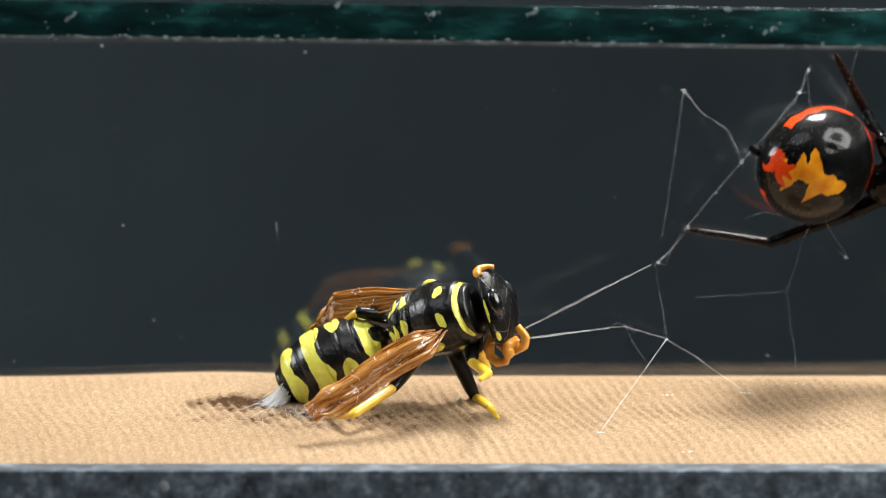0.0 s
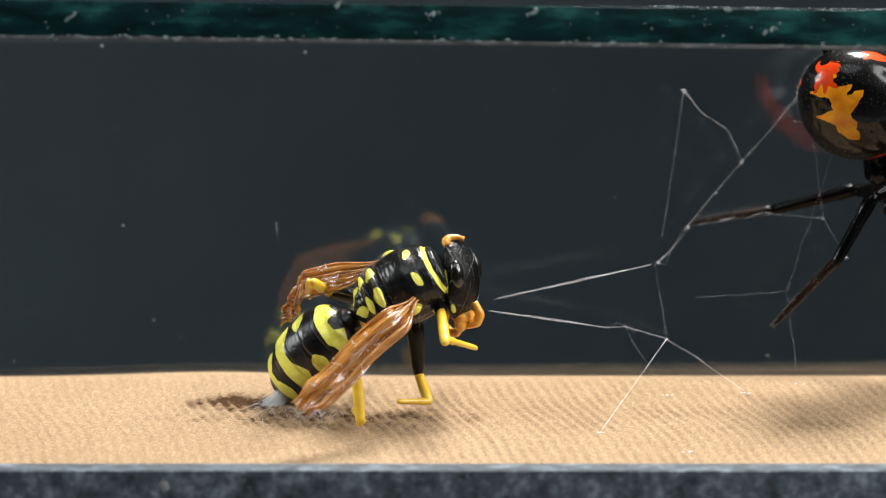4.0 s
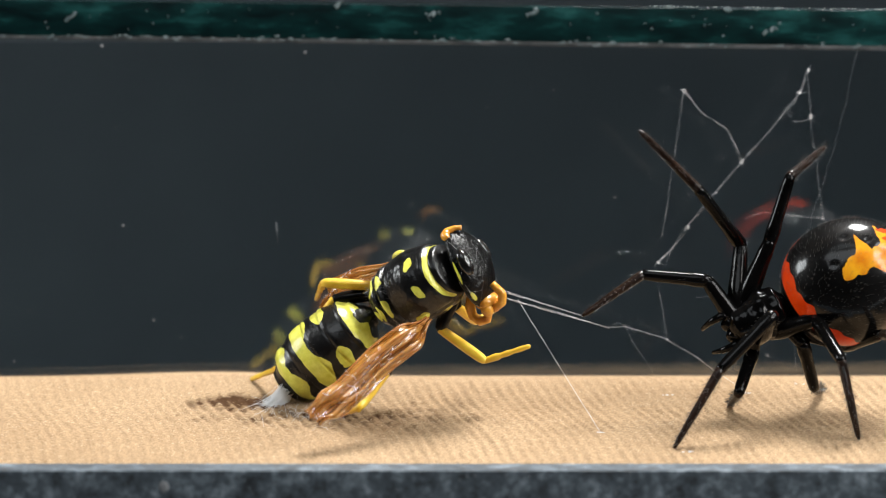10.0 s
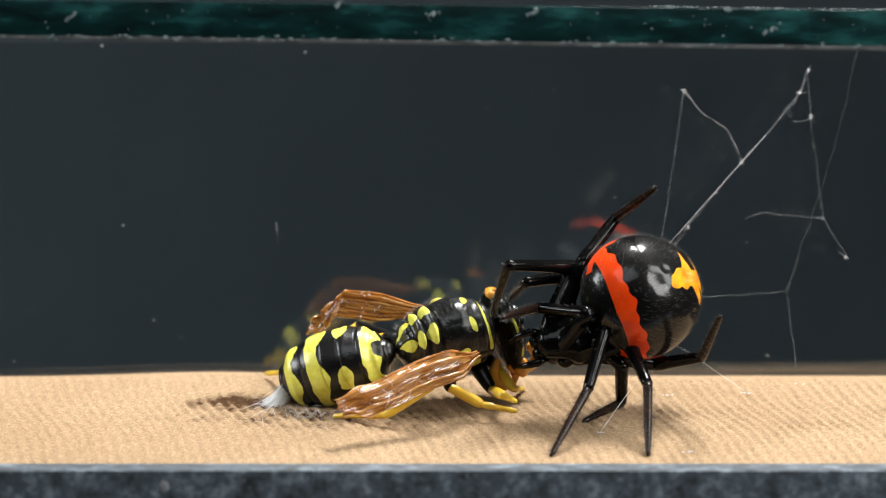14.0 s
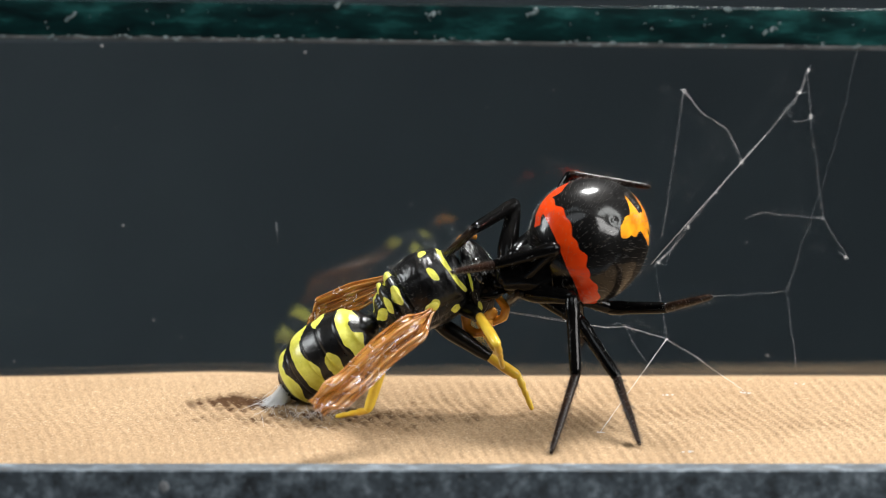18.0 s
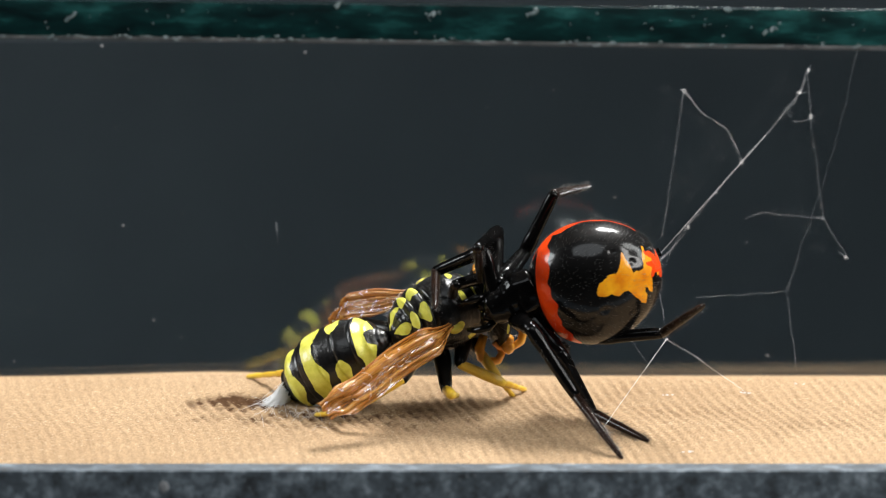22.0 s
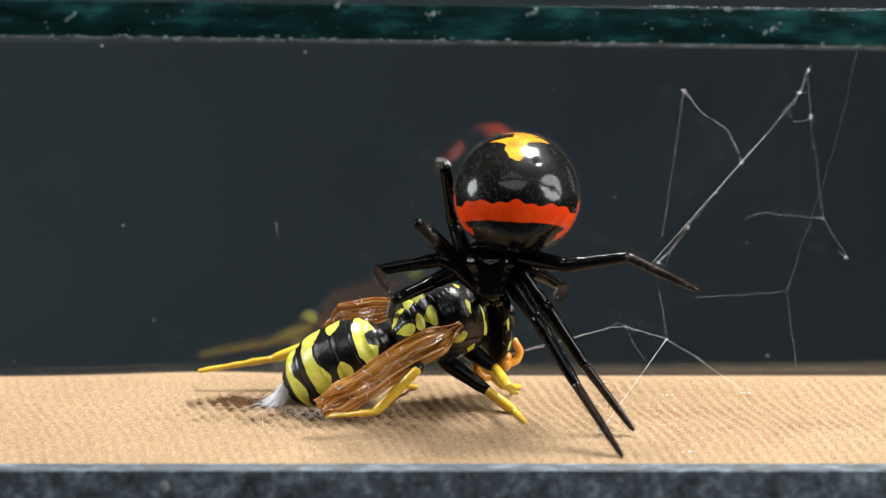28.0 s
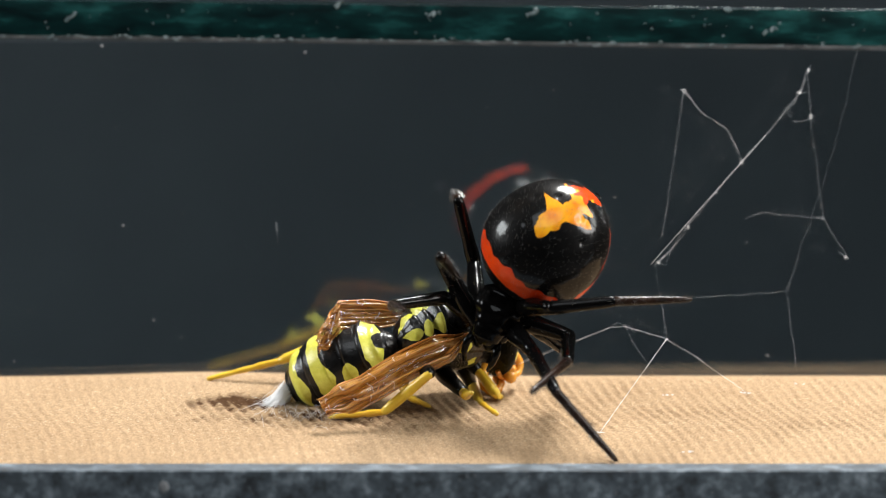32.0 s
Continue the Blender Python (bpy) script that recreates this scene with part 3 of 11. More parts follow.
    part("palp", bm, m_orange, head, "orange hooked mouth feeler")
    bm = bmesh.new()
    add_blob(bm, (0.1, -2.35, -0.2), (0.55, 0.5, 1.0), 12, 8)
    add_blob(bm, (0.0, -2.75, 0.3), (0.42, 0.5, 0.42), 10, 6)
    add_blob(bm, (0.0, -2.75, -0.7), (0.42, 0.5, 0.42), 10, 6)
    part("mouthparts", bm, m_orange, head, "orange jaws")
    bm = bmesh.new()
    for _ in range(26):
        u0 = Vector((rng.uniform(-.1, 1), rng.uniform(-1, 1), rng.uniform(-1, 1))).normalized()
        v0 = u0.orthogonal().normalized()
        v0.rotate(Matrix.Rotation(rng.uniform(0, 6.28), 3, u0))
        span, pts = rng.uniform(.4, 1.3), []
        for k in range(9):
            a = span * k / 8
            d = u0 * math.cos(a) + v0 * math.sin(a)
            pts.append((d.x * (1.0 if d.x > 0 else .75) + .1 - .42 * d.y * d.y - .12 * d.z * d.z, 2.67 * d.y, 2.02 * d.z - .2))
        add_tube(bm, pts, rng.uniform(.0012, .003), 4)
    part("silk_wrap", bm, m_silk, head, "pale silk strands over the face")["kind"] = "stuff"
    for body, length, size, count, low in ((ab, 8.0, 2.15, 420, .12), (th, 6.5, 2.3, 1700, .06)):
        bm = bmesh.new()

        def place(r, length=length, size=size, low=low):
            u, a = r.uniform(low, .9), r.uniform(0, 6.283)
            q = size * math.sin(math.pi * min(.9, max(.12, u))) ** .55
            return (u * length, q * math.sin(a), q * math.cos(a) + .15 * math.sin(math.pi * u)), (-.7, math.sin(a), math.cos(a))

        hairs(bm, count, .34, place, rng, .006)
        for _ in range(9):
            u, a, pts = rng.uniform(.2, .8), rng.uniform(-1.6, 1.6), []
            for k in range(8):
                u, a = min(.92, max(.1, u + rng.uniform(-.03, .05))), a + rng.uniform(-.05, .2)
                q = (size + .12) * math.sin(math.pi * u) ** .55
                pts.append((u * length, q * math.sin(a), q * math.cos(a) + .15 * math.sin(math.pi * u)))
            add_tube(bm, pts, rng.uniform(.005, .012), 4)
        part("down", bm, m_hair, body, "fine pale down and stray silk")["kind"] = "stuff"
    movers["w_abdomen"], movers["w_thorax"], movers["w_head"] = ab, th, head
    movers["w_wing_near"] = wing_mesh("wing", wasp, 10.6, 1.0, 0.0, rng, "amber folded wing, crinkled")
    movers["w_wing_far"] = wing_mesh("wing", wasp, 6.2, 0.95, 2.9, rng, "amber folded wing bent at its end")
    for k, (a, b, c) in WASP_LEGS.items():
        leg = limb("leg", wasp, a, [(0, 0.42), (0.3, 0.56), (0.8, 0.44), (1, 0.34)], m_wasp_black, label="black and yellow jointed leg")
        movers["w_" + k] = leg
        movers["w_" + k + "_shin"] = limb("shin", leg, b, [(0, 0.28), (0.15, 0.31), (0.6, 0.34), (0.9, 0.32), (1, 0.24)], m_leg_yellow, label="yellow shin")
        movers["w_" + k + "_foot"] = limb("foot", leg, c, [(0, 0.2), (0.3, 0.24), (0.34, 0.17), (0.55, 0.2), (0.6, 0.15), (0.8, 0.18), (1, 0.14)], m_leg_yellow, label="yellow foot")
    tuft = tagged(new("silk_tuft"), "white silk tuft gluing the wasp's tail down", "silk tuft", kind="stuff")
    bm = bmesh.new()
    for k in range(150):
        c = rng.uniform(0, 2 * math.pi)
        p = Vector((-9.8 + .4 * math.cos(c) + rng.gauss(0, .15), 3.1 - .5 * rng.random(), 1.4 + .45 * math.sin(c) + rng.gauss(0, .1)))
        far = rng.random() < 0.22
        q = Vector((-10.75 + rng.gauss(0, 1.2 if far else .3), 2.2 + rng.gauss(0, .9 if far else .3), 0))
        q.z = floor_height(q.x, q.y) + .05
        m = p.lerp(q, .5) + Vector((rng.gauss(.05, .09), rng.gauss(0, .08), rng.gauss(-.05, .1)))
        thick = rng.uniform(.006, .012) if far else rng.uniform(.015, .045)
        add_tube(bm, [p, p.lerp(m, .5), m, m.lerp(q, .6), q], [thick * .7, thick, thick, thick * .8, thick * .4], 4)
    for k in range(70):
        q = Vector((rng.gauss(-8.6, 1.5), rng.gauss(-.2, 1.0), 0))
        q.z = floor_height(q.x, q.y) + .03
        a = rng.uniform(0, 6.28)
        w = q + Vector((rng.uniform(.2, .8) * math.cos(a), rng.uniform(.2, .5) * math.sin(a), rng.uniform(.1, .7)))
        add_tube(bm, [q, q.lerp(w, .5) + Vector((0, 0, .12)), w], rng.uniform(.004, .010), 4)
    part("strands", bm, m_silk, tuft)
    return wasp


wasp = build_wasp()


# ---- spider ----
def build_spider():
    rng = random.Random(5)
    spider = tagged(new("spider"), "glossy black spider with red and orange abdomen marks", "spider")
    movers["s_root"] = spider
    rows_, n = [], 64
    for i in range(40):
        u = i / 39
        x = -2.0 + 4.1 * u
        r = profile_radius([(0, .02), (.05, .75), (.2, 1.45), (.42, 1.62), (.62, 1.2), (.72, 1.02), (.9, .88), (.97, .5), (1, .02)], u)
        dz = 0.1 + 0.35 * smooth(.3, .8, u)
        ring = []
        for k in range(n):
            a = 2 * math.pi * k / n
            groove = 1 - 0.07 * (0.5 + 0.5 * math.cos(a * 10)) * smooth(.1, .3, u) * (1 - smooth(.55, .7, u)) * max(0, math.sin(a))
            pit = 0.16 * math.exp(-((u - .38) / .07) ** 2 - ((a - math.pi / 2) / .25) ** 2)
            ring.append((x, r * groove * math.cos(a), dz + 0.7 * r * groove * math.sin(a) - pit))
        rows_.append(ring)
    ceph = sheet("cephalothorax", rows_, m_black, spider, True, label="glossy black front body")
    for y, z, x in ((.22, .75, 1.75), (-.22, .75, 1.75), (.5, .7, 1.65), (-.5, .7, 1.65), (.25, .95, 1.45), (-.25, .95, 1.45), (.6, .8, 1.4), (-.6, .8, 1.4)):
        bm = bmesh.new()
        add_blob(bm, (x, y, z), (.13, .13, .13), 8, 6)
        part("eye", bm, m_black, ceph)
    for s in (-1, 1):
        bm = bmesh.new()
        add_tube(bm, [(1.7, s * .35, .1), (2.05, s * .38, -.35), (2.0, s * .36, -1.0), (1.9, s * .2, -1.35)], [.4, .42, .34, .12], 10)
        part("fang", bm, m_black, ceph)
        bm = bmesh.new()
        add_tube(bm, [(1.5, s * .75, -.2), (2.3, s * 1.0, .15), (3.0, s * .95, -.25), (3.5, s * .8, -.9)], [.24, .26, .2, .13], 8)
        part("palp", bm, m_black, ceph)
    for hx, hy in ((1.25, .75), (.55, 1.15), (-.2, 1.15), (-.9, .85)):
        for s in (-1, 1):
            bm = bmesh.new()
            add_blob(bm, (hx * .95, s * hy * .95, -.3), (.52, .55, .5), 12, 10)
            part("leg_base", bm, m_black, ceph)
    # abdomen: a globe with a pointed rear; marks by angle from the front pole and round the axis
    grid, band, star = [], [], []
    for i in range(130):
        p = math.pi * i / 129
        row, bd, sr = [], [], []
        for j in range(168):
            a = 2 * math.pi * j / 168
            r = math.sin(p)
            x = math.cos(p)
            q = (a + math.pi) % (2 * math.pi) - math.pi
            dent = sum(0.022 * math.exp(-((p - pp) / 0.06) ** 2 - ((abs(q) - qq) * r / 0.05) ** 2) for pp, qq in ((1.62, 0.30), (1.98, 0.62), (2.24, 0.34)))
            fine = 1 - dent + 0.004 * noise.noise(Vector((x * 6, r * math.sin(a) * 6, r * math.cos(a) * 6)))
            row.append((fine * (4.6 * x if x < 0 else 3.65 * x), fine * 3.85 * r * math.sin(a), fine * 3.1 * r * math.cos(a) - 0.2 * x))
            s = abs(q)
            wob = 0.018 * math.cos(s * 6.0 + 0.6) + 0.012 * math.cos(q * 17)
            w = 0.185 + wob
            v = (1 - smooth(w - 0.04, w + 0.04, abs(p - 0.64 - 0.42 * (s / 1.5) ** 2 - wob))) * (1 - smooth(1.75, 2.0, s))
            # scalloped flank stripes that run back from the band
            fl = 0.12 + (0.2 * max(0.0, math.sin(p * 5.2 + 0.3)) ** 2 if s < 1.74 else 0.0) + 0.025 * math.cos(p * 19)
            v = max(v, (1 - smooth(fl - 0.05, fl + 0.05, abs(s - 1.74) * r)) * (1 - smooth(2.45, 2.6, p)) * smooth(0.65, 0.8, p))
            # stripe along the back: front lobe, pointed arms, neck, then a wavy red tail
            back_p, p = p, p - 0.06
            asym = 0.05 * (1 if q > 0 else -1)
            off = 0.07 * math.sin(p * 8.0)
            width = 0.13 * smooth(1.50, 1.62, p) * (1 - smooth(2.16, 2.24, p)) + 0.10 * smooth(2.1, 2.2, p)
            width = max(width, 0.19 * (1 - ((p - 1.80) / 0.15) ** 2) if abs(p - 1.80) < 0.15 else 0)
            width = max(width, 0.52 * max(0, 1 - abs(p - 2.04 - asym - 0.12 * s) / 0.19))
            width = max(width, 0.40 * max(0, 1 - abs(p - 2.40 + asym) / 0.16), (0.21 + 0.08 * math.sin(p * 16 + asym * 30)) * smooth(2.40, 2.5, p))
            width += 0.022 * math.cos(q * 23 + p * 9) + 0.03 * noise.noise(Vector((p * 9, q * r * 9, 2.0)))
            m = (1 - smooth(width - 0.035, width + 0.035, abs(q + off) * r)) * smooth(1.46, 1.54, p) * (1 - smooth(2.92, 3.02, p))
            p = back_p
            rear = smooth(2.42, 2.7, p + 0.25 * noise.noise(Vector((p * 5, q * 5, 0.0))))
            bd.append(max(v, m * smooth(.4, .6, rear)))
            sr.append(m * (1 - smooth(.4, .6, rear)))
        grid.append(row)
        band.append([v for v in bd])
        star.append([v for v in sr])
    ab = sheet("abdomen", grid, m_spider_abdomen, spider, True, {"band": band, "star": star}, "glossy black globe with red band and orange star")
    movers["s_abdomen"] = ab
    bm = bmesh.new()

    def place(r):
        p, a = math.acos(r.uniform(-.98, .95)), r.uniform(0, 2 * math.pi)
        d = (math.cos(p), math.sin(p) * math.sin(a), math.sin(p) * math.cos(a))
        return ((4.58 if d[0] < 0 else 3.63) * d[0], 3.83 * d[1], 3.08 * d[2] - .2 * d[0]), (d[0] - .8, d[1], d[2])

    hairs(bm, 2600, 0.22, place, rng, 0.008)
    part("down", bm, m_hair, ab, "fine grey down")["kind"] = "stuff"
    for dy, dz in ((0.18, 0.1), (-0.18, 0.1), (0.16, -0.2), (-0.16, -0.2)):
        bm = bmesh.new()
        add_tube(bm, [(-4.2, dy, -.9 + dz), (-4.9, dy * 0.7, -1.1 + dz)], [.2, .1], 8)
        part("spinneret", bm, m_black, ab)
    bm = bmesh.new()
    add_tube(bm, [(2.4, 0, -.6), (3.9, 0, -.7)], [.5, .4], 10)
    part("waist", bm, m_black, ab)
    for k, (a, b, c) in SPIDER_LEGS.items():
        leg = limb("leg", spider, a, [(0, .52), (.25, .64), (.8, .5), (1, .42)], m_black, rng, 18, "glossy black jointed leg")
        movers["s_" + k] = leg
        movers["s_" + k + "_shin"] = limb("shin", leg, b, [(0, .44), (.18, .47), (.3, .41), (.8, .38), (1, .33)], m_black, rng, 30)
        movers["s_" + k + "_foot"] = limb("foot", leg, c, [(0, .3), (.5, .26), (.9, .19), (1, .1)], m_brown_leg, rng, 240, "dark brown bristled foot", hair=0.32)
    return spider


spider = build_spider()


# ---- dust, chips and lint ----
def build_specks():
    rng = random.Random(21)
    dust = tagged(new("dust"), "pale dust specks on the dark back panel", "dust", kind="stuff")
    bm = bmesh.new()
    spots = [(205, 225, .12), (330, 158, .07), (1088, 350, .16), (728, 363, .08), (450, 530, .09), (272, 567, .12), (52, 550, .08), (218, 400, .2), (980, 160, .12), (862, 190, .08),
             (1358, 630, .18), (540, 93, .2), (180, 82, .22), (25, 640, .12), (492, 257, .07), (323, 378, .07), (1220, 345, .1), (1320, 430, .1), (408, 475, .06), (968, 238, .06)]
    spots += [(rng.uniform(10, 1560), rng.uniform(95, 640), rng.uniform(.02, .055)) for _ in range(70)]
    for x, y, r in spots:
        p = ray_point(x, y, 11.55 + 0.0019 * (x - 784))
        back_y = 11.8 + math.tan(radians(3.0)) * p.x + math.tan(radians(1.0)) * p.z
        p = ray_point(x, y, back_y - 0.02)
        add_blob(bm, p, (r * rng.uniform(.35, .7), .03, r * rng.uniform(.3, .55)), 8, 6)
    add_tube(bm, [ray_point(489, 395, 11.2), ray_point(492, 430, 11.2)], .02, 4)
    part("specks", bm, m_dust, dust)
    chips = tagged(new("glass_chips"), "pale chips and grit along the cut glass edge", "glass chips", kind="stuff")
    bm = bmesh.new()
    for _ in range(110):
        x = rng.uniform(0, 1568)
        p = ray_point(x, 63 + x * 0.0128 + rng.gauss(0, 2.2), -10.06)
        add_blob(bm, p, (rng.uniform(.03, .22), .04, rng.uniform(.03, .07)), 8, 5)
    for _ in range(45):
        x = rng.uniform(0, 1568)
        p = ray_point(x, rng.uniform(6, 60) + x * 0.0128, -10.03)
        r = rng.uniform(.02, .06)
        add_blob(bm, p, (r, .03, r), 6, 5)
    for x, y, a, w, h in ((125, 30, .6, .5, .12), (600, 6, .9, .4, .14), (765, 25, .3, .4, .3), (940, 22, .2, .3, .3), (1365, 52, .5, .5, .25), (1290, 18, 0, .3, .1), (1180, 12, 0, .25, .1)):
        p = ray_point(x, y, -10.05)
        for k in range(9):
            u = rng.uniform(-1, 1)
            add_blob(bm, p + Vector((u * w * math.cos(a) + rng.gauss(0, .05), 0, u * w * math.sin(a) + rng.gauss(0, h * .3))), (rng.uniform(.04, .13), .03, rng.uniform(.04, .1)), 8, 5)
    for _ in range(110):
        p = ray_point(rng.uniform(1150, 1568), rng.uniform(2, 14), rng.uniform(-9, 2))
        p.z = 25.62 - 0.01274 * p.x
        add_blob(bm, p, (.05, .05, .03), 6, 5)
    part("chips", bm, m_chip, chips)
    grit = tagged(new("rim_grit"), "pale grit specks on the slate rim", "grit", kind="stuff")
    bm = bmesh.new()
    for _ in range(90):
        r = rng.uniform(.015, .05)
        p = ray_point(rng.uniform(0, 1568), rng.uniform(832, 882), -13.52)
        add_blob(bm, p, (r, .02, r), 8, 5)
    add_blob(bm, ray_point(290, 862, -13.52), (.3, .03, .35), 10, 6)
    part("specks", bm, m_dust, grit)
    lint = tagged(new("card_lint"), "short loose fibres lying on the card", "lint", kind="stuff")
    bm = bmesh.new()
    for _ in range(4200):
        near = rng.random() < 0.05
        x, y = (rng.gauss(-9.5, 3.2), rng.gauss(0.8, 1.6)) if near else (rng.uniform(-27, 27), rng.uniform(-9.3, 8))
        a, ln = rng.uniform(0, 6.28), rng.uniform(.15, .55) if near else rng.uniform(.08, .3)
        if math.hypot((x + 12.0) / 4.0, (y - 2.2) / 2.6) < 1 and rng.random() < 0.8:
            continue
        z = floor_height(x, y) + .03
        add_tube(bm, [(x, y, z), (x + ln * .5 * math.cos(a), y + ln * .5 * math.sin(a), z + rng.uniform(.02, .2 if near else .09)), (x + ln * math.cos(a + .4), y + ln * math.sin(a + .4), z + .02)], .009 if near else .008, 3)
    part("fibres", bm, simple("tan_fibre", (0.5, 0.36, 0.2), (0.85, 0.68, 0.48), 0.4, 900), lint)


build_specks()


# ---- the ring flash ----
def build_ring():
    m = bpy.data.materials.new("flash_glow")
    m.use_nodes = True
    t = m.node_tree
    t.nodes.remove(t.nodes["Principled BSDF"])
    e = node(t, "ShaderNodeEmission", Strength=14.5, Color=(1.0, 0.985, 0.96, 1))
    t.links.new(e.outputs[0], t.nodes["Material Output"].inputs[0])
    ring = tagged(new("ring_flash"), "round ring flash beside the glass box", "flash lamp")
    ring.matrix_basis = look(Vector((240, -98, 160)) * MM, Vector((10, 0, 9)) * MM)
    bm = bmesh.new()
    n = 40
    inner = [bm.verts.new((44 * MM * math.cos(2 * math.pi * i / n), 44 * MM * math.sin(2 * math.pi * i / n), 0)) for i in range(n)]
    outer = [bm.verts.new((104 * MM * math.cos(2 * math.pi * i / n), 104 * MM * math.sin(2 * math.pi * i / n), 0)) for i in range(n)]
    for i in range(n):
        bm.faces.new((inner[i], outer[i], outer[(i + 1) % n], inner[(i + 1) % n]))
    part("glow_ring", bm, m, ring, "white glowing ring")
    bm = bmesh.new()
    for r0, r1, z0, z1 in ((108, 108, 0, 20), (108, 40, 20, 20), (40, 40, 20, 0)):
        a = [bm.verts.new((r0 * MM * math.cos(2 * math.pi * i / n), r0 * MM * math.sin(2 * math.pi * i / n), z0 * MM)) for i in range(n)]
        b = [bm.verts.new((r1 * MM * math.cos(2 * math.pi * i / n), r1 * MM * math.sin(2 * math.pi * i / n), z1 * MM)) for i in range(n)]
        for i in range(n):
            bm.faces.new((a[i], a[(i + 1) % n], b[(i + 1) % n], b[i]))
    part("housing", bm, m_table, ring)
    stand = tagged(new("lamp_stand"), "black round stand holding the ring flash", "lamp stand")
    bm = bmesh.new()
    foot_at = ring.matrix_basis @ Vector((0, -108 * MM, 10 * MM)) / MM
    add_tube(bm, [foot_at, (foot_at.x, foot_at.y, -61.5)], 4, 12)
    part("pole", bm, m_table, stand)
    bm = bmesh.new()
    add_tube(bm, [(foot_at.x, foot_at.y, -62), (foot_at.x, foot_at.y, -59)], [28, 24], 24)
    part("base_plate", bm, m_table, stand)


build_ring()


def key(t, x, y, z, a, b, c):
    """A row of walk(): seconds, millimetres and degrees."""
    return t, pose(x * MM, y * MM, z * MM, a, b, c)


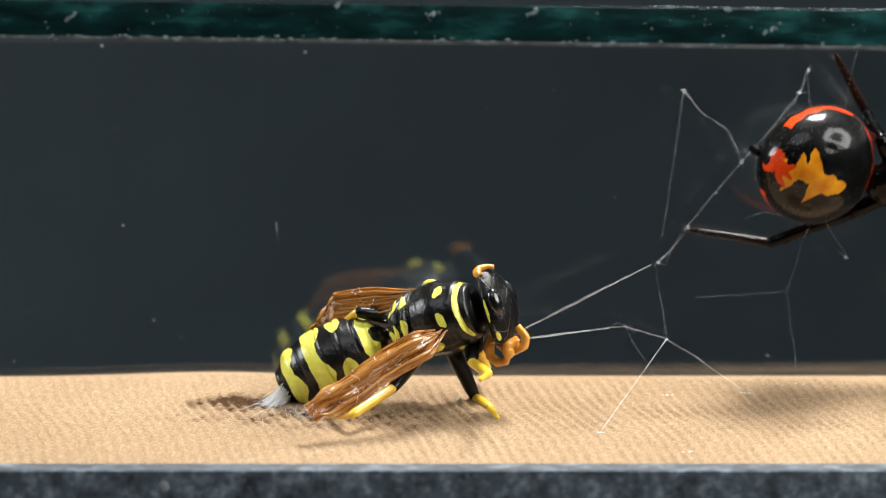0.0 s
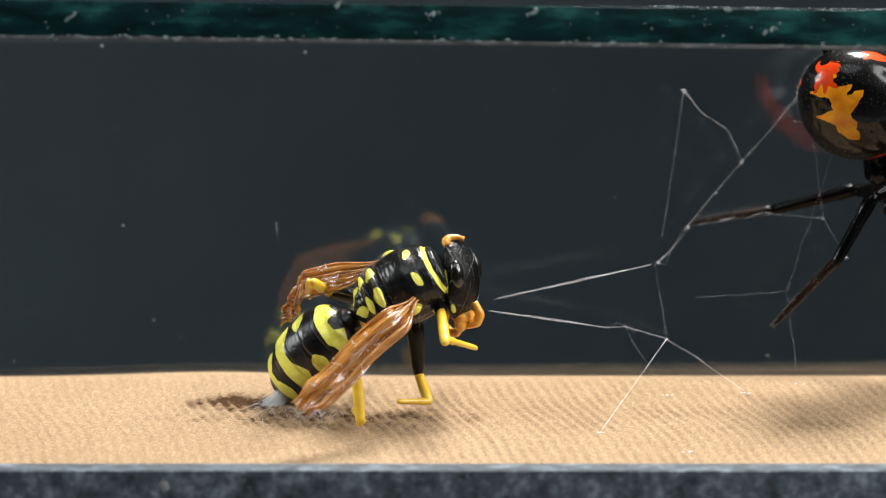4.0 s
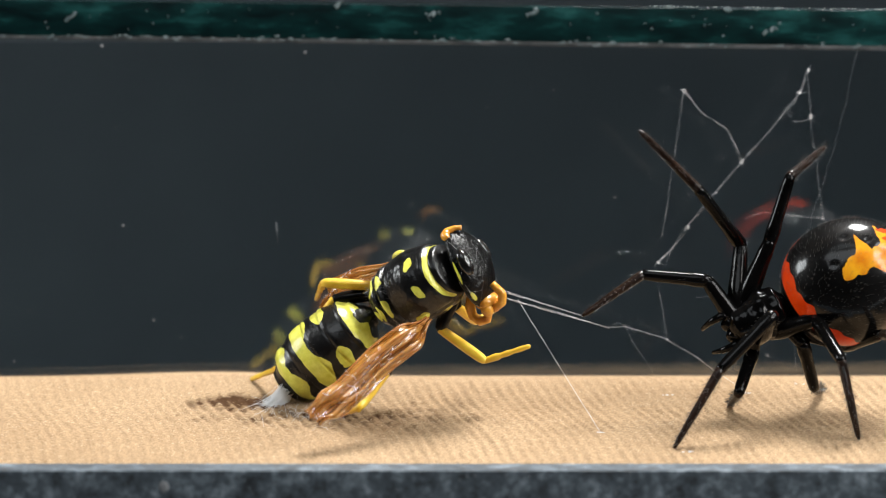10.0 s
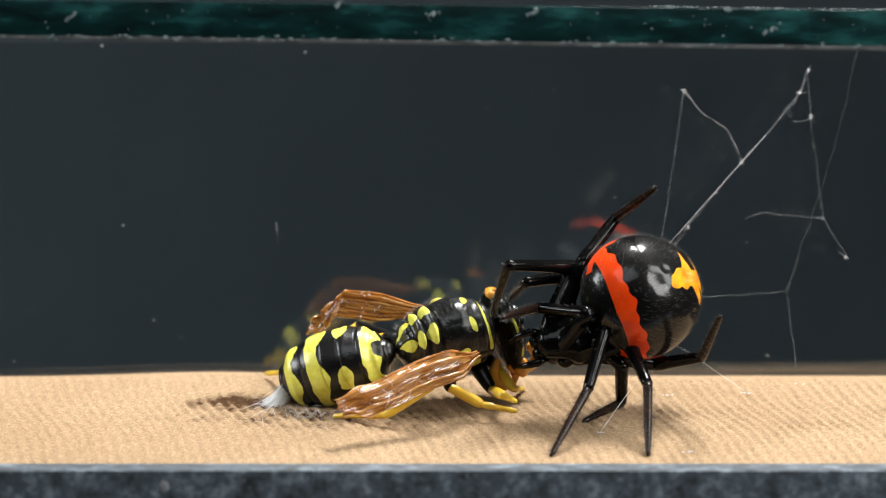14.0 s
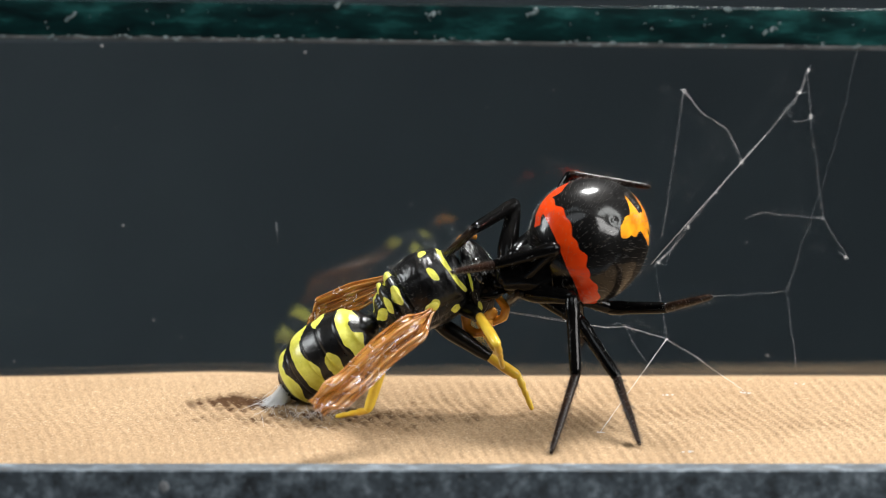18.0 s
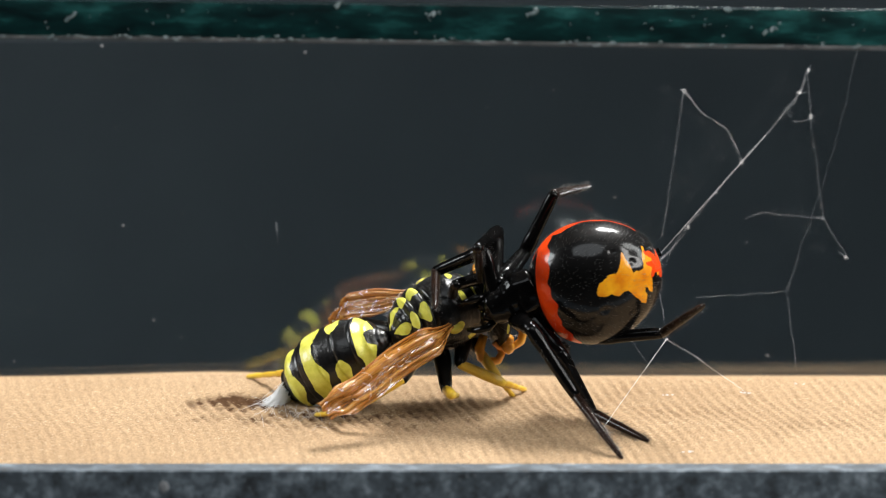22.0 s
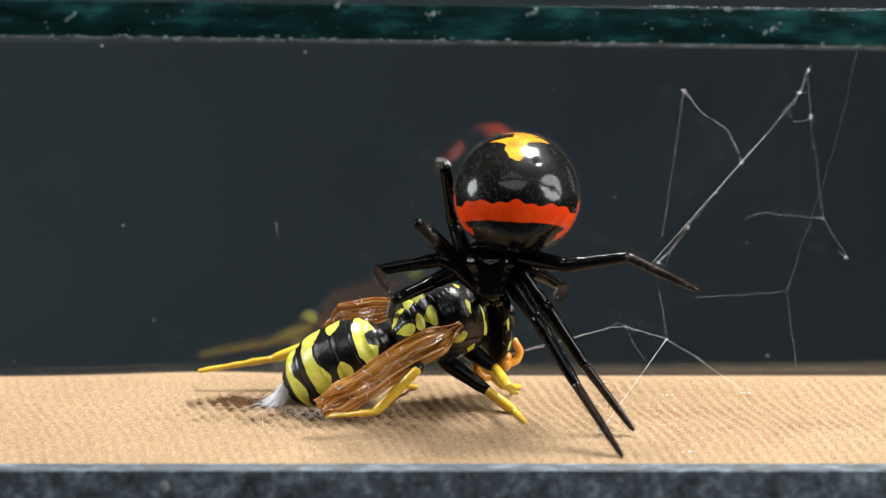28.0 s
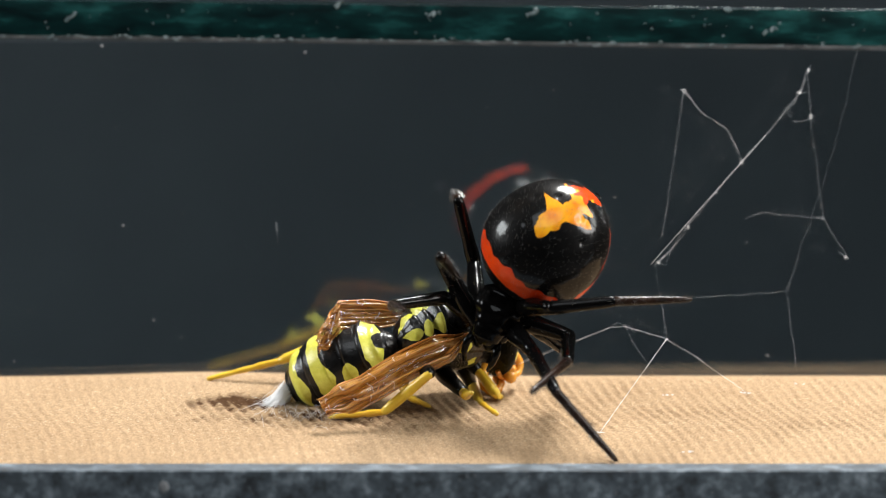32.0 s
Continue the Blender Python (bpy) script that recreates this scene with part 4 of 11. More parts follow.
def motions():
    walk(movers['w_abdomen'], [
        key(0,0,0,.48,66.4,-26.9,-4.9), key(.5,0,0,.48,63.4,-27.5,3.4), key(1,0,0,.48,63.6,-28.6,3.6), key(1.5,0,0,.41,63.4,-27.7,3.4),
        key(2,0,0,.34,63.3,-26.7,3.3), key(3,.25,0,.41,91,-43.8,-38.4), key(3.5,.25,0,.41,89.7,-42.2,-39.1), key(4.5,.16,0,.41,80.8,-37.5,-38.5),
        key(5.5,.07,0,.41,72,-33,-37.3), key(6,.07,0,.41,80.4,-35.4,-29.6), key(6.5,0,0,.48,63.4,-27.5,3.4), key(7,-.07,0,.48,64,-26.3,1.5),
        key(7.5,-.04,0,.48,63.5,-28.2,3.5), key(8,0,0,.48,63.7,-30.3,3.8), key(9,0,0,.48,64.6,-36.9,4.5), key(9.5,.09,0,.48,64.8,-38,4.7),
        key(10,.18,0,.48,73.7,-39.5,-11.1), key(10.5,.09,0,.48,74.1,-41.2,-12.1), key(11,0,0,.48,74.5,-42.9,-12.9), key(11.5,0,0,.48,66.4,-26.9,-4.9),
        key(12,0,0,.48,63.6,-28.6,3.6), key(13,.07,0,.66,60.5,-16.5,2.2), key(14,.18,0,.77,64.2,-17.6,-16.8), key(15.5,.24,0,.7,64.1,-17.9,-15.3),
        key(16.5,.28,0,.66,64,-18.2,-14.2), key(17,.28,0,.66,64,-18.2,-14.2), key(18,.53,0,.48,71.2,-34.7,-29.3), key(18.5,.53,0,.48,66.8,-29,-29.5),
        key(19,.53,0,.48,61.1,-22.2,-20.2), key(19.5,.53,0,.48,63,-26.7,-18.6), key(20,.53,0,.48,64.5,-31.3,-15.4),
        key(20.5,.44,0,.48,65.3,-27.1,-20.1), key(21,.36,0,.48,65.3,-23,-23), key(22,.53,0,.48,67.4,-27,-22.1), key(23,.71,0,.48,63.8,-22.8,-15.1),
        key(24,.71,0,.48,65.8,-21.8,-16.5), key(24.5,.71,0,.48,65.8,-21.5,-16.9), key(25,.71,0,.48,65.7,-21.1,-17.4),
        key(25.5,.67,0,.48,66,-21.8,-17.4), key(26.5,.6,0,.48,66.6,-23.2,-17.3), key(27.5,.53,0,.48,67.2,-24.6,-17.2),
        key(28,.64,0,.48,69.9,-27,-22.8), key(29,.53,0,.48,69.1,-26.1,-21.7), key(30,.53,0,.48,67.7,-28.3,-20.5), key(31,.53,0,.48,69.1,-25.2,-24.1),
        key(32,.71,0,.48,67.8,-24.8,-19.5),
    ])
    walk(movers['w_thorax'], [
        key(0,7.11,-.61,4.1,69.5,-16,-21.6), key(.5,7.08,.43,4.18,71.3,-19.4,-22.3), key(1,7.01,.44,4.31,72.9,-23,-21.4),
        key(1.5,7.07,.43,4.13,70.6,-18.6,-20.5), key(2,7.13,.42,3.94,68.5,-14.2,-18.5), key(3,4.77,-3.59,5.95,51.8,-28.9,16.8),
        key(3.5,4.85,-3.74,5.79,58.1,-31.1,2.5), key(4.5,5.13,-3.95,5.28,54,-20.8,1.5), key(5.5,5.41,-4.07,4.76,50.5,-11.3,.5),
        key(6,5.74,-3.22,5.04,58.6,-47.1,15.4), key(6.5,7.08,.43,4.18,72.1,-22.4,-19.2), key(7,7.1,.19,4.03,72.4,-23.9,-17.7),
        key(7.5,7,.44,4.27,73.1,-24.9,-18.7), key(8,6.89,.45,4.52,73.8,-25.9,-19.4), key(9,6.38,.51,5.28,83.5,-34.5,-23.9),
        key(9.5,6.37,.52,5.41,84.4,-30.7,-28.6), key(10,6.24,-1.19,5.57,83.7,-27.8,-28.9), key(10.5,5.97,-1.27,5.75,80.3,-24.1,-29.6),
        key(11,5.71,-1.3,5.93,76.8,-20.5,-29.8), key(11.5,7.11,-.61,4.1,70.8,-17.8,-24.4), key(12,7.01,.44,4.31,66.5,-15.7,-33.6),
        key(13,7.74,.3,2.93,58,-15.2,-28), key(14,7.48,-2.2,3.19,46.6,-10.8,20), key(15.5,7.58,-2.01,3.17,47.1,-9,19),
        key(16.5,7.65,-1.87,3.15,47.4,-7.7,18.3), key(17,7.65,-1.87,3.15,47.8,-7.9,16.2), key(18,6.27,-3.21,5.04,43.5,-29.9,2.1),
        key(18.5,6.62,-3.45,4.36,37.9,-20.8,17.9), key(19,7.48,-2.56,3.5,33.3,-17.5,17.3), key(19.5,7.31,-2.28,4.08,36.3,-22.4,16),
        key(20,7.13,-1.82,4.63,40.4,-27.7,11.6), key(20.5,7.13,-2.45,4.13,40.8,-20.2,22.5), key(21,7.14,-2.87,3.6,44,-13.4,27),
        key(22,7.14,-2.69,4.11,40.4,-18.7,23.8), key(23,7.83,-1.92,3.58,38.4,-5.9,33.6), key(24,7.83,-2.1,3.46,38.7,-4,33.9),
        key(24.5,7.83,-2.17,3.41,38.7,-4.1,33.9), key(25,7.83,-2.23,3.36,38.6,-4.3,33.9), key(25.5,7.76,-2.22,3.46,38.3,-5.5,34),
        key(26.5,7.62,-2.19,3.64,37.8,-7.9,34), key(27.5,7.48,-2.15,3.82,37.4,-10.4,33.9), key(28,7.21,-2.76,4.12,39.6,-8.5,28.7),
        key(29,7.21,-2.66,4,41.7,-3.5,24.1), key(30,7.13,-2.47,4.27,40.2,-3.7,29.5), key(31,7.14,-2.95,3.89,40.3,-2.7,29.8),
        key(32,7.55,-2.42,3.84,39,-.7,35.3),
    ])
    walk(movers['w_head'], [
        key(0,13.77,-2.91,5.89,96.2,-16,-21.6), key(.5,13.6,-1.9,6.33,97,-16.4,-23.4), key(1,13.43,-1.75,6.85,97.2,-17,-23.4),
        key(1.5,13.69,-1.73,6.2,96.6,-17.9,-20.7), key(2,13.96,-1.58,5.54,95.5,-19.1,-16.4), key(3,11.17,-2.24,7.81,97.78,9.32,-30.15),
        key(3.5,11.1,-3.8,7.89,95.95,8.94,-42.3), key(4.5,11.98,-3.79,7.24,90.4,-16.8,-1.5), key(5.5,12.62,-4.01,6.21,87.6,-19.1,7.4),
        key(6,10.81,-2.05,9.51,89.2,-25.8,1.9), key(6.5,13.61,-1.55,6.6,96.4,-16.8,-21.1), key(7,13.59,-1.62,6.51,96,-16.6,-20.2),
        key(7.5,13.36,-1.46,6.66,96.3,-16.2,-21.5), key(8,13.1,-1.49,6.88,96.4,-15.8,-22.4), key(9,12.13,-1.67,8.92,101.3,-25.3,-25.1),
        key(9.5,12.12,-2.15,8.63,102.5,-23.3,-29.3), key(10,12.11,-3.97,8.46,102.1,-22.2,-29.5), key(10.5,11.95,-4.2,8.21,101.2,-19.8,-30.4),
        key(11,11.8,-4.33,7.94,100,-17.3,-30.6), key(11.5,13.59,-3.17,6.09,97.6,-16.7,-24.8), key(12,13.07,-3.03,6.15,100.6,-16.6,-33.2),
        key(13,14.12,-2.65,4.58,97.9,-15,-28.2), key(14,14.33,-.02,4.3,81,-17.9,27.1), key(15.5,14.5,.09,4.1,81.5,-17.1,27.1),
        key(16.5,14.62,.15,3.97,81.8,-16.6,26.8), key(17,14.68,-.08,3.99,82.4,-16.8,24.7), key(18,12.57,-3.01,7.75,93.4,-13.6,-14.3),
        key(18.5,13.23,-1.58,6.48,82.8,-21.5,18.9), key(19,14.08,-.71,4.94,85.7,-16.1,15.2), key(19.5,13.7,-.62,5.96,87.8,-16.3,7.7),
        key(20,13.27,-.66,6.97,90.4,-16.3,-1.5), key(20.5,13.49,-.11,5.91,84.7,-16.5,18.2), key(21,13.6,-.01,4.91,80.9,-16.1,29.9),
        key(22,13.53,-.2,5.81,83.2,-17.2,21.9), key(23,14.02,1.65,3.99,78.1,-13.1,43), key(24,14.04,1.51,3.7,78.2,-12.2,44.6),
        key(24.5,14.04,1.45,3.67,77.5,-12.7,45.1), key(25,14.04,1.39,3.64,76.8,-13.2,45.6), key(25.5,13.95,1.4,3.85,77.1,-13.5,44.5),
        key(26.5,13.77,1.41,4.27,77.7,-13.9,42.1), key(27.5,13.58,1.42,4.7,78.4,-14.4,39.4), key(28,13.64,.32,4.78,84.6,-9.5,29.9),
        key(29,13.96,-.01,4.25,83.8,-10.1,31.6), key(30,13.57,.72,4.39,79.6,-12.5,40.3), key(31,13.61,.27,4.03,78.8,-12.7,42),
        key(32,13.7,1.33,3.82,78.1,-10.8,48.1),
    ])
    walk(movers['w_wing_near'], [
        key(0,10.8,-5.08,5.08,-67.34,29,-155.13), key(.5,10.72,-4.05,5.25,-68.37,31.03,-157.66), key(1,10.66,-3.98,5.49,-68.44,32.45,-158.34),
        key(1.5,10.67,-3.98,5.05,-67.14,29.78,-156.63), key(2,10.73,-3.93,4.59,-66.13,27.02,-155.27), key(3,9.21,-6.16,7.87,-67.56,40.85,-151.31),
        key(3.5,8.9,-7.11,7.57,-66.05,40.54,-149.83), key(4.5,9.13,-7.42,6.48,-62.17,34.7,-148.12), key(5.5,9.27,-7.63,5.43,-59.8,28.87,-146.33),
        key(6,9.49,-5.9,7.33,-62.86,37.46,-144.4), key(6.5,10.21,-3.89,4.65,-61.29,26.23,-144.66), key(7,10.24,-4.06,4.52,-60.36,26.5,-143.78),
        key(7.5,10.23,-3.84,4.77,-60.18,27.27,-143.94), key(8,10.22,-3.84,5.04,-60.28,28.04,-144.37), key(9,9.91,-3.81,6.02,-61.6,34.15,-144.43),
        key(9.5,9.83,-4,5.86,-60.04,34.26,-144.78), key(10,9.79,-5.74,5.83,-58.82,34.19,-145.23), key(10.5,9.54,-5.91,5.85,-59.45,32.86,-145.84),
        key(11,9.31,-6.01,5.87,-60.06,31.58,-146.4), key(11.5,11.02,-5.19,4.04,-62.53,19.95,-148.88), key(12,10.43,-4.53,4.24,-59.86,22.79,-148.54),
        key(13,11.61,-4.55,3.07,-61.14,16.57,-151.13), key(14,12.99,-4.55,3.47,-68.32,17.45,-150.34), key(15.5,12.74,-4.42,3.3,-67.13,17.68,-148.67),
        key(16.5,12.57,-4.33,3.2,-65.94,17.83,-147.64), key(17,12.42,-4.47,3.18,-64.94,18.17,-147.21), key(18,10.05,-6.73,6.42,-60.63,33.4,-144.38),
        key(18.5,10.86,-6.03,5.45,-61.21,29.59,-144.5), key(19,11.6,-5.17,4.58,-62.28,26.63,-144.5), key(19.5,11.22,-5,5.3,-62.75,29.19,-143.87),
        key(20,10.76,-4.81,5.98,-61.73,31.62,-142.89), key(20.5,11.17,-4.71,5.12,-62.98,27.65,-144.86), key(21,11.34,-4.78,4.18,-63.96,23.8,-146.48),
        key(22,11.22,-4.86,5.27,-64.93,28.93,-148.86), key(23,12.1,-3.37,4.24,-66.34,23.46,-152.11), key(24,12.12,-3.53,4.14,-67.67,23.23,-155.44),
        key(24.5,12.12,-3.59,4.17,-68.53,23.52,-157.6), key(25,12.12,-3.65,4.2,-69.4,23.88,-159.77), key(25.5,12.08,-3.64,4.39,-69.64,24.71,-159.96),
        key(26.5,12.01,-3.62,4.76,-70.13,26.45,-160.61), key(27.5,11.91,-3.6,5.11,-70.76,28.23,-161.26), key(28,11.7,-4.55,5.23,-70.97,28.99,-161.44),
        key(29,11.75,-4.75,4.78,-70.61,26.8,-161.51), key(30,11.72,-4.19,5.11,-70.97,28.56,-161.53), key(31,11.73,-4.66,4.67,-70.4,26.33,-161.27),
        key(32,12.17,-3.74,4.56,-70.39,25.26,-161.44),
    ])
    walk(movers['w_wing_far'], [
        key(0,9.54,-1.57,6.96,-73.7,4.1,163.1), key(.5,9.32,-.55,7.18,-73.7,4.6,-178), key(1,9.06,-.49,7.46,-73.8,6.1,-177.7),
        key(1.5,9.39,-.47,7.1,-73.5,2.4,-178.1), key(2,9.71,-.4,6.71,-73.3,-1.3,-178.4), key(3,6.47,-2.42,9.23,-75.7,16.9,179.2),
        key(3.5,6.63,-3.25,9.19,-79.8,15.8,157.8), key(4.5,7.51,-3.34,8.27,-72.4,4.6,147.2), key(5.5,8.27,-3.37,7.29,-61,-7.5,140.1),
        key(6,6.4,-2.63,8.81,-86.2,21.8,148.6), key(6.5,9.21,-.4,7.31,-73.8,6,-177.8), key(7,9.16,-.57,7.22,-74.9,7.5,151.1),
        key(7.5,8.99,-.36,7.49,-74.7,6.7,157.7), key(8,8.81,-.37,7.78,-74.4,5.8,166.2), key(9,7.65,-.59,8.77,-74.2,11.7,-177),
        key(9.5,7.74,-.81,8.78,-79.5,14.2,151.8), key(10,7.75,-2.58,8.85,-81.5,14.5,134.9), key(10.5,7.7,-2.67,8.92,-81.1,14.3,135.3),
        key(11,7.66,-2.7,8.97,-80.6,13.9,135.8), key(11.5,9.39,-1.69,7.04,-72.3,.7,162.8), key(12,9.26,-.92,7.15,-75.6,8.4,159.2),
        key(13,10.28,-.59,5.71,-72.9,-7.5,-179.2), key(14,9.93,-.46,5.63,-67.7,-8.7,158.5), key(15.5,10.14,-.3,5.53,-68.2,-7.9,159),
        key(16.5,10.28,-.19,5.45,-75.9,-10.8,-158.2), key(17,10.33,-.31,5.47,-68.7,-6.8,159.1), key(18,8.19,-2.25,8.26,-79.8,19,165.3),
        key(18.5,8.65,-1.67,7.14,-77,11,157.9), key(19,9.66,-.62,6.05,-73.4,2.4,170.7), key(19.5,9.31,-.54,6.89,-75.6,8.6,149.6),
        key(20,8.99,-.42,7.73,-80.6,13.9,137.6), key(20.5,9.06,-.59,6.93,-77.2,10.7,147.2), key(21,9.22,-.83,6.14,-74.9,7.1,162.5),
        key(22,9.08,-.74,6.84,-72.3,5.9,139.8), key(23,9.83,.67,5.64,-74.2,-5.8,-162.7), key(24,9.88,.53,5.42,-74.4,-7.1,-164.9),
        key(24.5,9.88,.47,5.38,-74.4,-7.1,-164.7), key(25,9.87,.4,5.34,-74.4,-7.1,-164.5), key(25.5,9.76,.4,5.49,-74.3,-5.8,-160.2),
        key(26.5,9.53,.39,5.79,-73.3,-2.9,-153.9), key(27.5,9.31,.39,6.09,-71.7,.1,-149.2), key(28,9.35,-.43,6.34,-74.5,6.6,153.3),
        key(29,9.72,-.49,5.99,-72.4,-1.3,169.4), key(30,9.41,-.03,6.24,-73.8,-3.9,-165.2), key(31,9.43,-.5,5.81,-70.4,-3,160.3),
        key(32,9.63,.32,5.62,-74.2,-5.2,-156.4),
    ])
    walk(movers['w_NH'], [
        key(0,9.28,-.26,3.32,-34.2,27.2,-115.8), key(.5,9.3,.77,3.54,-30.5,20.5,-106.7), key(1,9.26,.84,3.83,-27.7,13.8,-97.3),
        key(1.5,9.27,.83,3.45,-30.3,19.5,-106.5), key(2,9.26,.87,3.07,-33.8,24.7,-115.7), key(3,6.64,-2.31,5.36,-32.9,32.1,-113.8),
        key(3.5,6.94,-2.79,5.35,-34.3,30,-116.4), key(4.5,7.15,-3.15,4.42,-34.4,19.9,-116.7), key(5.5,7.28,-3.4,3.54,-35.7,17.9,-120.8),
        key(6,7.6,-1.82,5.21,-24,24.1,-88.8), key(6.5,9.31,.9,3.66,-28.7,10.9,-104.2), key(7,9.32,.72,3.56,-27.8,10.4,-99.4),
        key(7.5,9.24,.95,3.85,-30.7,18.9,-111.1), key(8,9.14,.95,4.15,-35.4,26.8,-122.9), key(9,8.65,1.03,5.4,-29.6,36.6,-112),
        key(9.5,8.68,.88,5.42,-31,39.2,-114.3), key(10,8.55,-.86,5.47,-33.2,44.8,-117.6), key(10.5,8.28,-1.03,5.46,-43,42,-131.7),
        key(11,7.99,-1.14,5.44,-50.6,38.1,-143.5), key(11.5,9.32,-.35,3.4,-41.2,12.1,-122.3), key(12,9.18,.26,3.47,-35.4,11.3,-94.1),
        key(13,9.84,.14,1.93,-34.2,7.5,-86.7), key(14,9.06,-1.05,1.9,-33.4,3.6,-78.2), key(15.5,9.13,-.89,1.83,-33.3,3,-77.2),
        key(16.5,9.19,-.77,1.78,-33.3,2.5,-76.6), key(17,9.23,-.81,1.79,-33.3,2.7,-76.5), key(18,8.45,-2.68,4.42,-36.6,9.7,-106.7),
        key(18.5,8.52,-2.53,3.36,-35.1,.7,-90.3), key(19,9.38,-1.8,2.37,-35.4,-6.6,-85.2), key(19.5,9.28,-1.46,3.13,-35.2,1.3,-89.3),
        key(20,9.2,-1.02,3.91,-35.8,9.7,-95.1), key(20.5,8.91,-1.31,3.12,-36,9.6,-96.3), key(21,8.65,-1.58,2.38,-36.5,10.4,-99.5),
        key(22,8.86,-1.53,3.05,-36.8,14.7,-100.9), key(23,9.13,-.69,2.08,-36.1,10.8,-97.5), key(24,9.08,-.89,1.9,-35.7,6.6,-94.8),
        key(24.5,9.08,-.95,1.86,-35.6,5.1,-93.8), key(25,9.09,-1.01,1.82,-35.5,3.6,-92.9), key(25.5,9.05,-.99,1.94,-35.4,3.1,-91.3),
        key(26.5,8.96,-.94,2.2,-35.3,2.1,-88.4), key(27.5,8.88,-.87,2.45,-35.2,1.4,-85.7), key(28,8.65,-1.59,2.71,-35.2,2.9,-86.8),
        key(29,8.59,-1.6,2.45,-35.1,2.3,-84.1), key(30,8.44,-1.32,2.71,-34.8,5.7,-79.8), key(31,8.42,-1.81,2.31,-34.7,1.6,-78.2),
        key(32,8.69,-1.22,2.19,-34.7,.7,-78.9),
    ])
    walk(movers['w_NH_shin'], [
        key(0,5,0,0,-6.5,4.7,-16.7), key(.5,5,0,0,-9.5,16.3,-19.3), key(1,5,0,0,-16.5,36.2,-31), key(1.5,5,0,0,-10.8,17.7,-21.5),
        key(2,5,0,0,-7.7,2.9,-15.4), key(3,5,0,0,4.9,33.6,16.2), key(3.5,5,0,0,14.9,42.1,35.3), key(4.5,5,0,0,54.7,43.5,90.4),
        key(5.5,5,0,0,63.2,13,113), key(5.733,5,0,0,75.2,56.3,104.7), key(6,5,0,0,-109.2,79.3,-95.7), key(6.5,5,0,0,-56.3,37.8,-17.7),
        key(7,5,0,0,-61.5,39.7,-28.6), key(7.5,5,0,0,-50.7,18.8,-8), key(8,5,0,0,-48.9,1.8,4.9), key(9,5,0,0,-48.8,2.6,-8.2),
        key(9.5,5,0,0,-48.5,-6.6,-6.2), key(10,5,0,0,-47.2,-14.3,-9.8), key(10.5,5,0,0,-46.8,-16.2,-.1), key(11,5,0,0,-46.9,-17,8.3),
        key(11.5,5,0,0,-42.7,31,9), key(12,5,0,0,-52.4,65.6,-23.3), key(13,5,0,0,-91.8,57.2,-68.7), key(14,5,0,0,-139.6,64.7,-123.3),
        key(15.5,5,0,0,-139.7,65.3,-123.5), key(16.5,5,0,0,-139.8,65.7,-123.5), key(17,5,0,0,-142,65.7,-126.2), key(18,5,0,0,38.9,72.9,74.4),
        key(18.5,5,0,0,140.4,67.4,168.3), key(19,5,0,0,166.6,60.1,-162.3), key(19.5,5,0,0,155,73.3,-176.8), key(20,5,0,0,-10.3,74.7,17.5),
        key(20.5,5,0,0,-61,70.9,-34.2), key(21,5,0,0,-81.4,61.7,-55.1), key(22,5,0,0,-74.7,57.2,-50.8), key(23,5,0,0,-84.9,52.6,-60.6),
        key(24,5,0,0,-96.4,58.7,-71.1), key(24.5,5,0,0,-101.1,60.8,-75.5), key(25,5,0,0,-106.3,62.7,-80.4), key(25.5,5,0,0,-112.8,65.8,-87.9),
        key(26.5,5,0,0,-130.7,70.7,-108), key(27.5,5,0,0,-154.4,72.8,-134.1), key(28,5,0,0,-163.2,76.6,-143.5), key(29,5,0,0,-164.7,64.8,-146.6),
        key(30,5,0,0,-159.9,68.6,-146.8), key(31,5,0,0,-171.8,61.4,-158.1), key(32,5,0,0,-167,66,-151.6),
    ])
